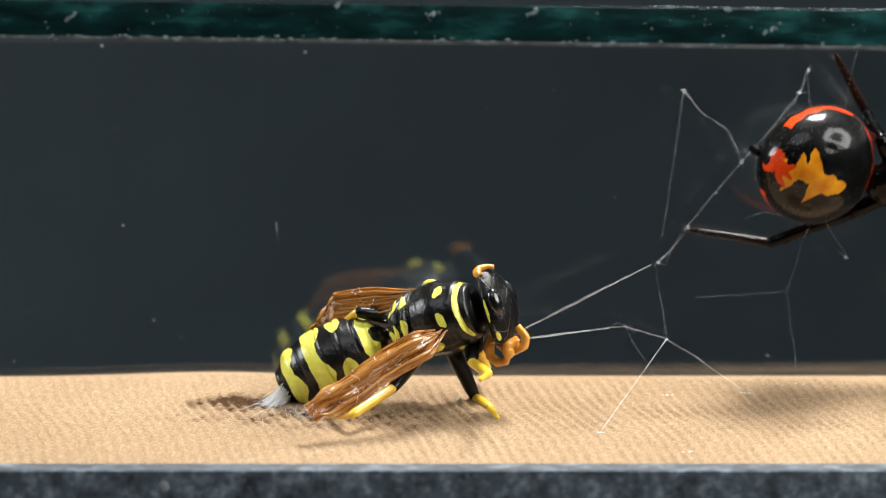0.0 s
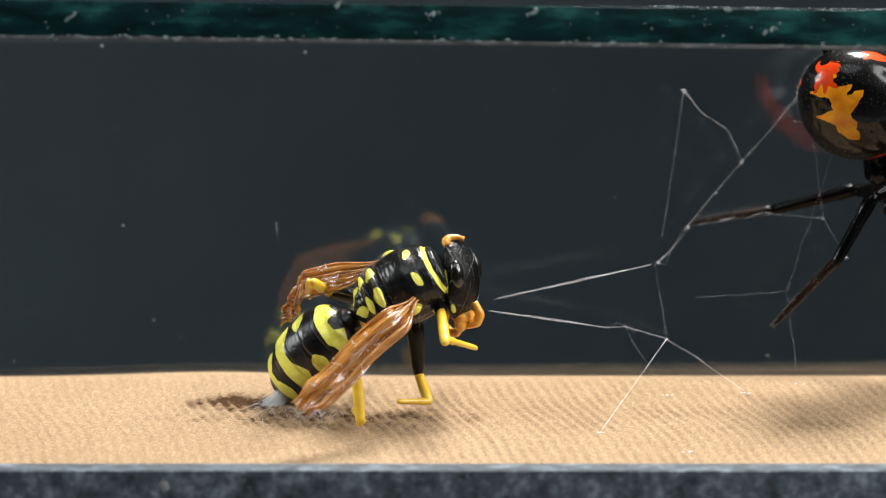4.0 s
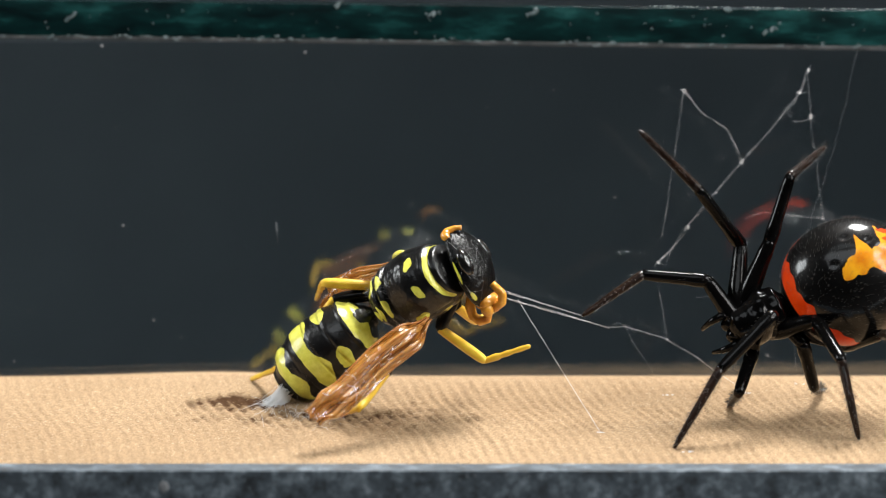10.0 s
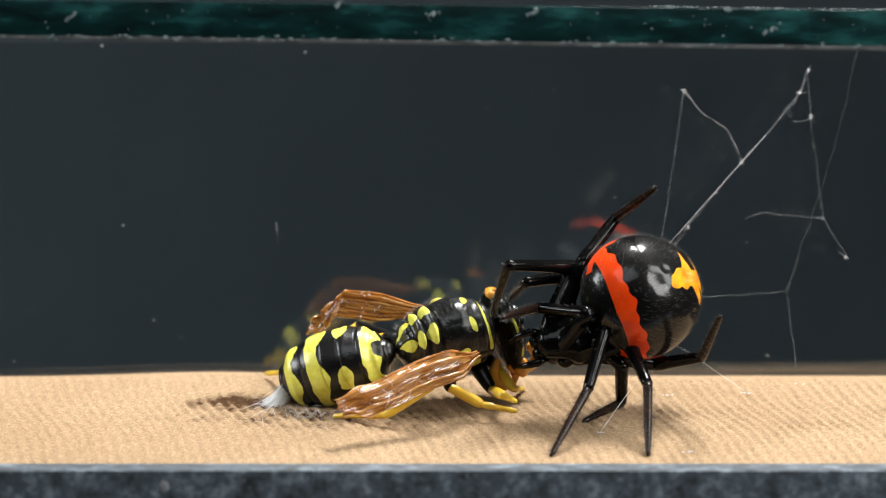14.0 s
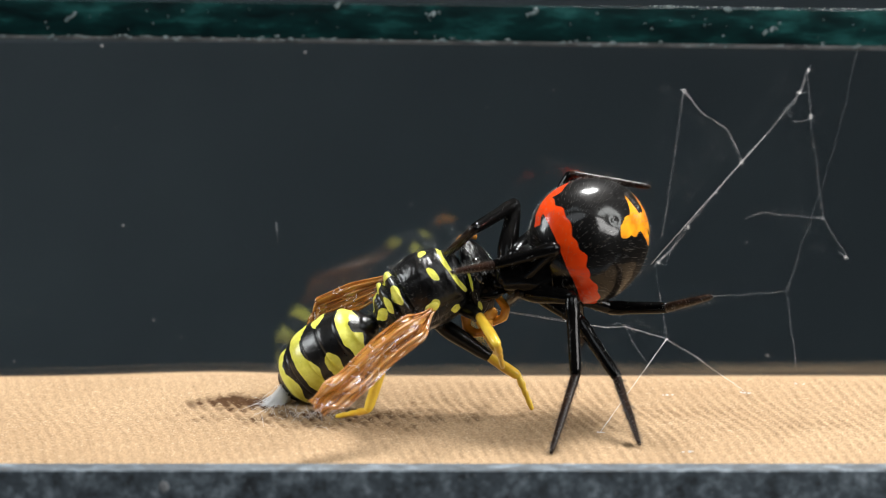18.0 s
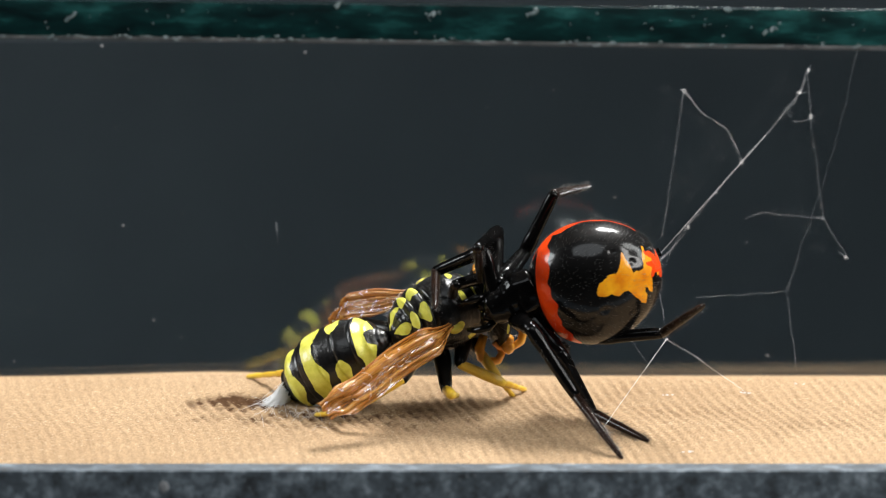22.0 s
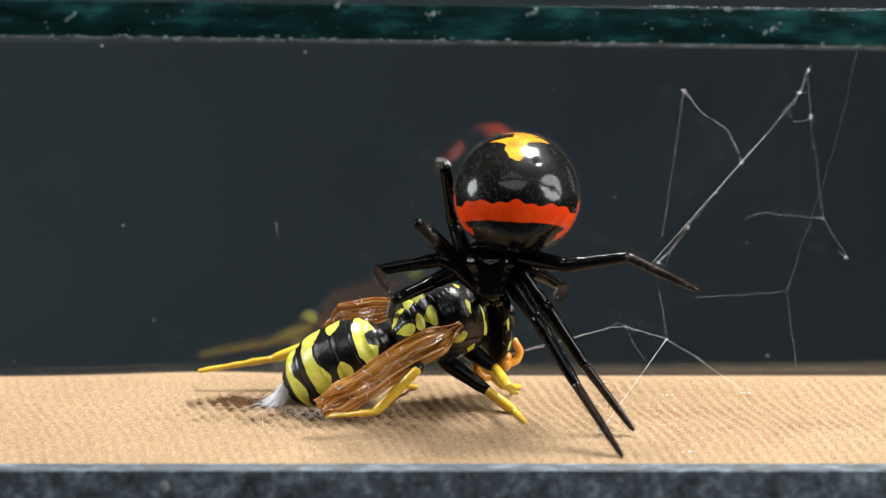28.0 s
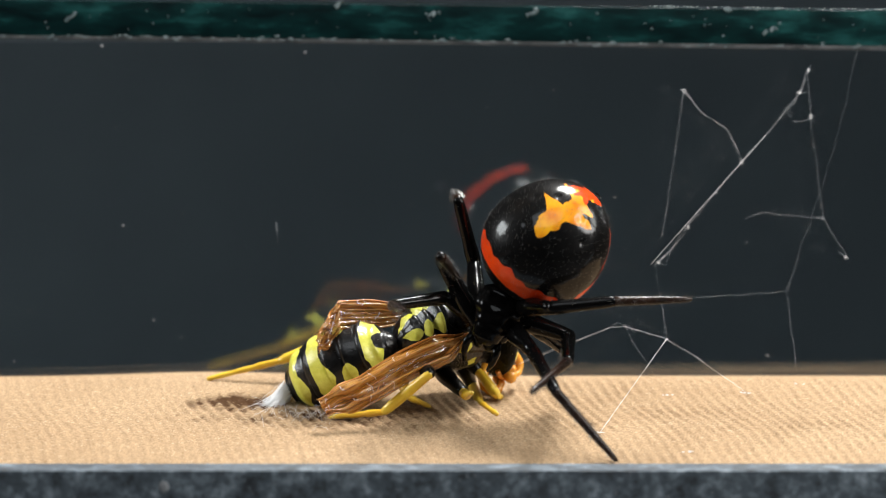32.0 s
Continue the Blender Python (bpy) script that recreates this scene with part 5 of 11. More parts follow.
    walk(movers['w_NH_foot'], [
        key(0,8.72,-1.12,-.32,-33.8,49.5,-136.2), key(.5,8.53,-1.24,-1.09,-28.6,53.2,-126.9), key(1,7.7,-1.62,-2.3,-28.1,56.6,-125),
        key(1.5,8.46,-1.36,-1.19,-29.9,53,-127.5), key(2,8.75,-1.04,-.19,-26.8,48.5,-125), key(3,8.12,.91,-2.16,-43.1,41,-156.6),
        key(3.5,7.36,1.67,-2.61,-44.7,37.9,-155.8), key(4.5,4.98,2.83,-2.69,-50.2,31.3,-154.7), key(5.5,3.52,3.5,-.88,-55,42.1,-158.6),
        key(6,4.93,-.72,-3.83,-48.9,38.5,-175.7), key(6.5,7.94,-.93,-2.39,-45.2,44.2,-149.4), key(7,7.63,-1.44,-2.49,-34.6,50.9,-137.4),
        key(7.5,8.66,-.51,-1.26,-24.5,51.3,-126.5), key(8,8.88,.33,-.13,-10.7,50.1,-112.8), key(9,8.86,-.56,-.18,5.3,54.2,-107.9),
        key(9.5,8.85,-.42,.45,14.6,56.3,-98.5), key(10,8.72,-.64,.97,9.3,64.7,-108.9), key(10.5,8.75,0,1.09,4.9,68.9,-105.5),
        key(11,8.69,.54,1.14,4.7,72.1,-98.1), key(11.5,8.3,.52,-2.01,-47.3,46.5,-137.6), key(12,6.48,-.64,-3.55,-49.2,34.1,-149.2),
        key(13,5.77,-1.97,-3.28,-41.2,36.9,-133), key(14,4.08,-1.39,-3.52,-46.3,30,-138.9), key(15.5,4.1,-1.36,-3.54,-45,30.1,-135.5),
        key(16.5,4.11,-1.34,-3.56,-44,30.2,-132.9), key(17,4.05,-1.3,-3.55,-43.2,30.6,-131.5), key(18,5.31,1.1,-3.73,-50.9,43.6,-143.9),
        key(18.5,3.53,.3,-3.6,-48.2,44.3,-136.9), key(19,3.15,-.59,-3.38,-43.9,47.8,-124.3), key(19.5,3.88,-.06,-3.74,-33,46.9,-117.7),
        key(20,5.98,.31,-3.76,-36,43.5,-130.5), key(20.5,6.06,-.72,-3.68,-45.5,36.8,-144.5), key(21,6.06,-1.52,-3.43,-48.3,33,-149.3),
        key(22,6.33,-1.64,-3.28,-46.3,43.1,-150.4), key(23,6.16,-2.07,-3.1,-37.5,40.9,-134.2), key(24,5.66,-1.92,-3.33,-42,37.7,-136.5),
        key(24.5,5.48,-1.84,-3.4,-43.3,36.6,-137), key(25,5.3,-1.76,-3.47,-44.5,35.6,-137.4), key(25.5,5.06,-1.6,-3.56,-44.7,35.1,-137.4),
        key(26.5,4.6,-1.23,-3.68,-44.7,34.6,-136.8), key(27.5,4.2,-.83,-3.73,-44.2,34.8,-135.6), key(28,4.28,-.54,-3.79,-43.5,36.4,-136.2),
        key(29,3.62,-.91,-3.53,-47,35.8,-142.2), key(30,3.81,-.78,-3.63,-42.5,37,-140.3), key(31,3.27,-.7,-3.42,-43.7,36,-137.6),
        key(32,3.6,-.75,-3.56,-39.2,36.5,-128.5),
    ])
    walk(movers['w_NM'], [
        key(0,10.81,-.7,3.6,85,63.7,22.6), key(.5,10.81,.32,3.92,105.9,61.3,46), key(1,10.74,.43,4.31,124.5,51.2,68.3),
        key(1.5,10.79,.43,3.81,124.2,51.2,67.9), key(2,10.81,.51,3.31,121.7,45.9,64.5), key(3,8.04,-1.78,5.95,51.8,64.8,-15.5),
        key(3.5,8.4,-2.61,6.02,42.2,75.1,-25.6), key(4.5,8.71,-3.01,4.8,166.3,58,102), key(5.5,8.89,-3.3,3.65,-176.5,37.1,124.8),
        key(6,8.75,-1.37,6.26,-88.7,74.1,-139.5), key(6.5,10.81,.55,4.12,-45,46.6,-91.1), key(7,10.83,.41,4.07,13.1,54.4,-19.7),
        key(7.5,10.73,.61,4.39,13.9,63.4,-18.8), key(8,10.62,.61,4.72,18.6,72.5,-13.8), key(9,10,.64,6.2,-121.3,53.4,-157.3),
        key(9.5,10.03,.36,6.13,-122.8,53.2,-159.2), key(10,9.92,-1.41,6.11,-129.6,54.8,-167.6), key(10.5,9.68,-1.62,5.99,-132.1,56.2,-170.7),
        key(11,9.42,-1.76,5.87,-134.7,57.9,-173.7), key(11.5,10.82,-.86,3.74,-82.5,38.7,-108), key(12,10.58,-.5,3.74,-42.4,42.7,-49.5),
        key(13,11.3,-.51,2.16,-69,20.8,-97.1), key(14,10.54,-.43,1.99,-65.4,13.3,-84.8), key(15.5,10.63,-.29,1.87,-63.6,15.7,-77.5),
        key(16.5,10.69,-.19,1.79,-61.1,19.1,-69.2), key(17,10.75,-.29,1.81,-60.7,20.8,-68.1), key(18,9.95,-2.56,5.03,-28.4,33.3,-3.4),
        key(18.5,10.01,-2.01,3.72,-29.6,41.4,-5.3), key(19,10.89,-1.3,2.64,-77.9,38.8,-75.1), key(19.5,10.77,-1,3.53,-55.6,45.3,-42.3),
        key(20,10.67,-.66,4.46,-30.9,43.7,-7.5), key(20.5,10.34,-.65,3.47,-60.7,35.5,-52.9), key(21,10.05,-.79,2.55,-74.8,23.7,-80.7),
        key(22,10.29,-.84,3.36,-76.3,38,-83.6), key(23,10.45,.24,2.03,-69.9,20.1,-70.7), key(24,10.39,.05,1.79,-69.7,16.2,-70.1),
        key(24.5,10.39,-.01,1.76,-69.8,15.5,-70.3), key(25,10.4,-.07,1.72,-69.8,14.8,-70.4), key(25.5,10.36,-.05,1.88,-68.3,17.2,-65),
        key(26.5,10.28,0,2.2,-63.9,22.4,-52.2), key(27.5,10.2,.06,2.53,-53.1,30.2,-28.2), key(28,10.04,-.77,2.73,-50.9,30.9,-23.8),
        key(29,10.04,-.89,2.34,-39.3,39.4,-3.9), key(30,9.82,-.48,2.6,-82.8,25.4,-76.7), key(31,9.79,-.96,2.17,-79.6,19.2,-68.4),
        key(32,9.97,-.26,1.99,-77.7,19.3,-62.6),
    ])
    walk(movers['w_NM_shin'], [
        key(0,4,0,0,23.7,-74.7,-32.8), key(.5,4,0,0,66.3,-80.5,-75.8), key(1,4,0,0,56.4,-82.4,-67.4), key(1.5,4,0,0,131.4,-75.6,-143.5),
        key(2,4,0,0,133.4,-62,-151.2), key(3,4,0,0,12.6,-34.4,-14.5), key(3.5,4,0,0,11.2,-35.4,-1.4), key(4.5,4,0,0,34.7,-73.2,-22.7),
        key(5.5,4,0,0,126.8,-80.9,-99.9), key(5.733,4,0,0,52.2,-34.5,-27.2), key(6,4,0,0,45.3,18.7,-23.4), key(6.267,4,0,0,65.5,54,14.1),
        key(6.5,4,0,0,136.1,56.6,99.4), key(6.733,4,0,0,97.9,21.2,29.2), key(7,4,0,0,110,-22.4,-15.5), key(7.5,4,0,0,116.6,-30.9,-22.8),
        key(8,4,0,0,123.9,-36,-29.2), key(9,4,0,0,141.1,-3.5,-5.3), key(9.5,4,0,0,141.1,-2,-5), key(10,4,0,0,141.3,1.6,-3.7),
        key(10.5,4,0,0,141.3,-2.2,1.7), key(11,4,0,0,140.8,-6.6,5.4), key(11.267,4,0,0,152.5,12.7,45.1), key(11.5,4,0,0,174.9,19,90.4),
        key(12,4,0,0,-150.6,-8.4,44.2), key(13,4,0,0,-173.3,-28.9,95.3), key(14,4,0,0,-147.2,-37.9,71.5), key(15.5,4,0,0,-128.8,-31.6,40.7),
        key(16.5,4,0,0,-115.7,-15.8,7.1), key(17,4,0,0,-120.4,-25,18.4), key(18,4,0,0,-122.1,-.5,1), key(18.5,4,0,0,-124.6,12.8,-59.4),
        key(19,4,0,0,-95.6,-1.3,-39), key(19.5,4,0,0,-108.5,2.3,-43), key(20,4,0,0,-119,-4.4,-14.7), key(20.5,4,0,0,-109.5,.3,-28.9),
        key(21,4,0,0,-101.5,-5,-20.1), key(22,4,0,0,-98.8,-10.3,-33.7), key(23,4,0,0,-106.5,7.1,-25.3), key(24,4,0,0,-107.3,8.7,-21.9),
        key(24.5,4,0,0,-107.3,8.8,-21.2), key(25,4,0,0,-107.4,8.9,-20.6), key(25.5,4,0,0,-107.3,4.9,-14.3), key(26.5,4,0,0,-108.3,-4.6,1.1),
        key(27.5,4,0,0,-112,-17,8.9), key(28,4,0,0,-111.3,1.7,3.1), key(29,4,0,0,-115.9,7,-46.2), key(30,4,0,0,-90.2,1.5,-23),
        key(31,4,0,0,-93.8,11.8,-21.1), key(32,4,0,0,-96.7,18.6,-25.6),
    ])
    walk(movers['w_NM_foot'], [
        key(0,4.49,-.31,2.12,53.8,-70.8,-78.4), key(.5,4.09,-.35,2.17,85.4,-65.9,-109.3), key(1,4.11,-.27,2.18,108.5,-51.2,-132.2),
        key(1.5,3.56,-.32,2.13,112.8,-58.2,-137.7), key(2,3.09,-.5,1.94,120.4,-62.6,-151.8), key(2.5,4.43,-.48,1.59,79.3,-25.7,-118.3),
        key(3,5.76,-.45,1.24,62.9,17.2,-114.2), key(3.5,5.79,-.04,1.27,67.6,14.5,-101.8), key(4.5,4.59,-.25,2.11,115.2,-28.4,-118.9),
        key(5.5,3.94,-.34,2.17,152.4,-44.7,-142.9), key(5.6,4.43,-.46,1.45,177.8,-13.6,-177.3), key(5.733,4.93,-.59,.73,-176.6,24,161.8),
        key(5.867,5.42,-.71,.01,167.7,60.3,129.2), key(6,5.91,-.83,-.71,79.6,64.2,26.6), key(6.267,4.86,.18,-1.27,32.4,27.6,-20),
        key(6.5,3.8,1.2,-1.84,20.3,-18.1,-31.3), key(7,5.96,-.54,.84,11.6,-26.5,-62.2), key(7.5,5.74,-.73,1.13,21.4,-29.6,-66.2),
        key(8,5.55,-.87,1.29,31.6,-32.4,-71.1), key(9,6.19,-.2,.13,47,-13.8,-12.5), key(9.5,6.19,-.19,.08,47.4,-12.4,-13.6),
        key(10,6.19,-.14,-.06,47.1,-10.2,-12.9), key(10.5,6.2,.06,.08,50.1,-20.1,-26), key(11,6.18,.2,.25,54.3,-28.2,-38.5),
        key(11.5,3.99,2.08,-.72,44.3,-24.5,-21.9), key(12,5.56,1.52,.32,24.6,-1.4,-43.2), key(12.5,4.69,1.72,.69,27.5,-28.5,-10.5),
        key(13,3.82,1.92,1.06,8,-51.4,35.7), key(14,4.55,1.65,1.35,-3,-55.1,59.3), key(15.5,5.42,1.22,1.15,27.8,-45.1,17.1),
        key(16.5,6.1,.26,.6,29.2,-40.4,9.7), key(17,5.89,.63,.93,-55.1,-39.8,117), key(17.5,6.05,.33,.47,-17.7,-12.9,58.9),
        key(18,6.2,.04,.02,-15.2,29.6,18.7), key(18.5,5.09,-1.85,-.49,-61.3,38.1,-61.6), key(19,5.71,-1.38,.05,-36.5,2.4,-44.5),
        key(19.5,5.61,-1.5,-.09,-50.8,2,-50.6), key(19.733,5.86,-1.03,.04,-66,-25.5,-12.8), key(20,6.12,-.56,.17,-100.6,-34.4,39.7),
        key(20.5,5.93,-1.06,-.01,-137.8,-33,107.8), key(21,6.06,-.75,.19,-158.2,-10.5,146.6), key(22,5.8,-1.2,.39,-162,-5.9,133.9),
        key(23,5.97,-.93,-.27,-152.9,-20,149.9), key(24,6.02,-.81,-.33,-152,-21.6,153.1), key(24.5,6.03,-.79,-.34,-151.9,-21.7,153.8),
        key(25,6.03,-.76,-.34,-151.9,-21.8,154.5), key(25.5,6.12,-.54,-.19,-149.3,-24.1,148.3), key(26.5,6.19,.04,.18,-141.8,-28.5,133),
        key(26.733,6.16,.11,.29,-114.4,-27.7,82), key(27,6.14,.18,.41,-97.7,-9.4,38.8), key(27.267,6.11,.26,.53,-97.5,14.8,.9),
        key(27.5,6.08,.33,.64,-114.8,33.1,-44.1), key(28,6.2,.12,-.06,-113.3,28.3,-41.2), key(29,5.51,-1.58,-.27,-122.7,38.5,-68.7),
        key(30,6.02,-.86,-.06,-90.9,.5,-31.8), key(31,6.01,-.78,-.45,-95.5,7.6,-29.5), key(32,5.88,-.9,-.7,-98.6,11.7,-33.3),
    ])
    walk(movers['w_NF'], [
        key(0,12.32,-1.46,4.25,-13.3,38.2,-93.2), key(.5,12.27,-.45,4.67,-12.2,43.1,-91.5), key(1,12.17,-.3,5.16,-9.9,48.2,-88.3),
        key(1.5,12.29,-.3,4.53,-12.9,51.2,-92.2), key(2,12.38,-.18,3.91,-141.9,85.7,137.5), key(2.5,10.93,-.81,5.45,40.4,42,-40.2),
        key(3,9.49,-1.45,7,40.3,-10.4,-40.4), key(3.5,9.85,-2.67,7.11,40.4,10.1,-65.1), key(4.5,10.33,-3.07,5.62,30.3,21.1,-101.4),
        key(5.5,10.62,-3.37,4.2,.5,39.4,-156.5), key(6,9.83,-1.2,7.7,136.5,65.7,-12.9), key(6.5,12.28,-.13,4.96,65.7,31.2,-97.3),
        key(7,12.28,-.22,4.94,73,40.5,-85), key(7.5,12.16,-.05,5.28,76.4,40.9,-79.6), key(7.733,12.09,-.05,5.46,142.2,75.7,-7.8),
        key(8,12.03,-.06,5.64,-142.3,43.5,73.8), key(9,11.21,-.11,7.32,30,81.9,-113.5), key(9.5,11.24,-.52,7.16,-6.9,75.8,-151),
        key(10,11.18,-2.31,7.06,-18.4,69.2,-163), key(10.5,10.97,-2.56,6.85,-19.9,68.5,-164.7), key(11,10.75,-2.72,6.64,-41,76.5,173.3),
        key(11.5,12.27,-1.69,4.44,33.1,28,-104.6), key(12,11.9,-1.55,4.39,129.8,59,10.5), key(13,12.74,-1.4,2.82,63.9,37.9,-70.3),
        key(14,12.2,.09,2.54,80,46.2,-46.5), key(15.5,12.31,.21,2.36,69.4,34.5,-62.6), key(16.5,12.39,.29,2.24,66,28,-69.2),
        key(17,12.46,.12,2.26,65.1,28.5,-71), key(18,11.4,-2.57,6.11,68.5,12.2,-61.4), key(18.5,11.55,-1.55,4.56,62.4,12.3,-89.6),
        key(19,12.48,-.84,3.39,42.4,24.2,-148.2), key(19.5,12.3,-.6,4.42,72.1,32.1,-89.7), key(20,12.15,-.41,5.48,121.9,44.3,-16.1),
        key(20.5,11.85,-.08,4.29,87.5,28,-71), key(21,11.6,-.08,3.17,77.7,14.9,-97.4), key(22,11.81,-.23,4.14,76.4,42.5,-100),
        key(23,11.95,1.18,2.43,72.8,7.6,-108.1), key(24,11.89,1,2.14,72.9,1.1,-106.3), key(24.5,11.9,.94,2.1,72.9,.3,-106.2),
        key(25,11.9,.88,2.07,72.9,-.5,-106.2), key(25.5,11.85,.9,2.27,73.2,3.8,-95), key(26.5,11.76,.95,2.67,76.5,12.8,-72.5),
        key(27.5,11.66,.99,3.07,86.3,23.9,-42.4), key(28,11.6,.03,3.21,90.9,26.2,-31.5), key(29,11.69,-.21,2.66,125.2,43.5,24.7),
        key(30,11.4,.35,2.94,178.2,48.8,94), key(31,11.36,-.12,2.47,168.6,35.4,79.8), key(32,11.46,.74,2.24,161.3,38.7,67.6),
    ])
    walk(movers['w_NF_shin'], [
        key(0,2.7,0,0,9.2,-32.9,16.7), key(.5,2.7,0,0,11.6,-40.8,9), key(1,2.7,0,0,16,-48.6,-.8), key(1.5,2.7,0,0,14.8,-43.2,2.7),
        key(2,2.7,0,0,14.6,-81.3,-3), key(2.5,2.7,0,0,7.6,-36.8,-42.5), key(3,2.7,0,0,-23.7,-2.7,-77.3), key(3.5,2.7,0,0,-24.5,-.1,-35.5),
        key(4.5,2.7,0,0,-23.1,18.9,18.4), key(5.5,2.7,0,0,-12.5,35.6,96.5), key(5.733,2.7,0,0,-59.4,31.7,44.7), key(6,2.7,0,0,-86.4,2.3,11.7),
        key(6.5,2.7,0,0,-67.3,27.5,12.1), key(7,2.7,0,0,-72.2,19.9,10.5), key(7.5,2.7,0,0,-72.3,-2.2,15.5), key(7.733,2.7,0,0,-83.2,-28.3,55.9),
        key(8,2.7,0,0,-115,-38.2,111.2), key(8.5,2.7,0,0,-77.7,-5,71.5), key(9,2.7,0,0,-62.9,40.4,51.5), key(9.5,2.7,0,0,-57.2,45.1,59.2),
        key(10,2.7,0,0,-52.6,48.8,65.9), key(10.5,2.7,0,0,-62.1,44.2,53.2), key(11,2.7,0,0,-70.3,7.9,53.6), key(11.5,2.7,0,0,-42.6,14.3,23.1),
        key(11.733,2.7,0,0,-61.4,-29,32.7), key(12,2.7,0,0,-114.2,-60.7,79.6), key(13,2.7,0,0,-64.7,-25.9,20.3), key(14,2.7,0,0,-83.2,-39.6,41.4),
        key(15.5,2.7,0,0,-69.2,-27.6,19.6), key(16.5,2.7,0,0,-65,-20,9.5), key(17,2.7,0,0,-64.1,-15.9,8.2), key(18,2.7,0,0,-63.1,-1.6,-15.6),
        key(18.5,2.7,0,0,-59.2,35.8,12.1), key(18.733,2.7,0,0,-29.6,64.9,63.7), key(19,2.7,0,0,38.9,54.8,152.9), key(19.267,2.7,0,0,-42.6,59,62.8),
        key(19.5,2.7,0,0,-70.4,22.1,25.3), key(20,2.7,0,0,-98.1,-45.6,40), key(20.5,2.7,0,0,-81.7,8,5.8), key(21,2.7,0,0,-82.7,51.6,-5.9),
        key(22,2.7,0,0,159.1,60.5,-106.4), key(23,2.7,0,0,146.6,62.7,-145.3), key(24,2.7,0,0,144.6,59.2,-154.3), key(24.5,2.7,0,0,144.1,58.1,-155.7),
        key(25,2.7,0,0,143.6,57.1,-156.9), key(25.5,2.7,0,0,-72.6,54.3,-8.4), key(26.5,2.7,0,0,-69.7,11.5,-4.2), key(27.5,2.7,0,0,-67.6,-33.7,-1.3),
        key(28,2.7,0,0,-71.1,-42,5.9), key(29,2.7,0,0,-91.8,-67.8,49.8), key(30,2.7,0,0,-146.8,-65.8,145.5), key(31,2.7,0,0,-164.1,-57.7,149.8),
        key(32,2.7,0,0,-173.9,-56.7,154.6),
    ])
    walk(movers['w_NF_foot'], [
        key(0,5.43,.82,1.85,-10.5,-33.4,-19.2), key(.5,5.24,.4,2.22,-10,-38.1,-20.3), key(1,4.95,-.03,2.55,-9.3,-43,-22.6),
        key(1.5,5.17,.12,2.33,-17.5,-49.1,-8.4), key(1.733,4.2,.05,2.84,-60.9,0,37.4), key(2,3.22,-.03,3.36,-71.1,61.2,56.6),
        key(2.5,3.33,-1.67,1.76,17.9,77.1,105), key(3,3.44,-3.31,.16,101.7,60,148.1), key(3.5,5.47,-1.97,.01,78.7,59.6,153.4),
        key(4.5,5.75,1.01,-1.1,48.8,43.8,146.1), key(5.5,2.39,2.75,-1.98,21,29.5,153.8), key(5.733,4.21,1.72,-1.06,-36.6,32.2,96.7),
        key(6,6.03,.69,-.13,-72.8,-2.7,61.2), key(6.5,5.65,.63,-1.57,-41.7,21,24.4), key(7,5.84,.58,-1.16,-48.4,2.8,19.3),
        key(7.5,5.97,.91,.13,-49.6,-2.2,12), key(8,1.73,2.49,2.1,-49,-2.3,-4.7), key(8.5,3.02,2.26,-.05,-10.4,48.2,28.9),
        key(9,4.31,2.03,-2.2,77.8,39.6,113.3), key(9.5,3.93,2.06,-2.41,87.2,37.1,126.4), key(10,3.61,2.04,-2.56,94.5,34.7,138.1),
        key(10.5,4.16,1.95,-2.37,91,-5.1,125.1), key(11,4.7,2.71,-.47,83.1,-20,125.7), key(11.5,5.73,1.29,-.84,126.9,-14.2,57.6),
        key(12,3,1.64,2.96,49,-32.4,91.6), key(13,5.57,1.06,1.48,99,-8.5,43.8), key(14,4.67,1.73,2.17,89.1,-36,40.4),
        key(15.5,5.54,1.01,1.58,98.4,-10.5,28.7), key(16.5,5.85,.52,1.16,101.8,6.1,25.6), key(16.733,5.89,.5,1.05,104.1,57.8,30.1),
        key(17,5.94,.47,.93,-90.1,70,-162.4), key(18,5.97,-.91,.1,-53.3,46.1,-139.6), key(18.5,5.39,.58,-1.99,-71.3,34.1,-136.1),
        key(19,.96,.89,-2.78,-105.8,21.3,-107.8), key(19.5,5.55,1.35,-1.28,-67.1,36.1,-126.1), key(20,4.52,1.53,2.43,-3.5,54.7,-70),
        key(20.5,6.05,.34,-.47,-50,38,-125), key(21,4.8,-.22,-2.66,-64.6,23.9,-127.8), key(22,2.23,-1.61,-2.96,-73.9,29.8,-127.1),
        key(22.5,1.82,-1.25,-2.99,-21.9,55,-71.2), key(23,1.42,-.89,-3.02,34.1,32.8,-11.2), key(24,1.13,-.76,-2.92,33.8,33.6,-18.4),
        key(24.5,1.07,-.74,-2.89,33.7,33.9,-19.4), key(25,1,-.72,-2.86,33.5,34.3,-20.3), key(25.5,4.66,-.29,-2.76,39.3,23.9,-14),
        key(26.5,6.02,-.25,-.68,44.4,.9,-2.2), key(27.5,5.53,-.06,1.88,39.8,-27.8,12.9), key(28,5.21,.26,2.28,30.4,-48.8,25.8),
        key(29,3.53,.98,3.15,-40.7,-75.3,118.5), key(30,1.55,.79,3.1,-27,-52.5,139.9), key(31,1.13,.92,2.87,-52,-45.3,155.3),
        key(32,1.01,.8,2.84,-41.2,-48.1,135),
    ])
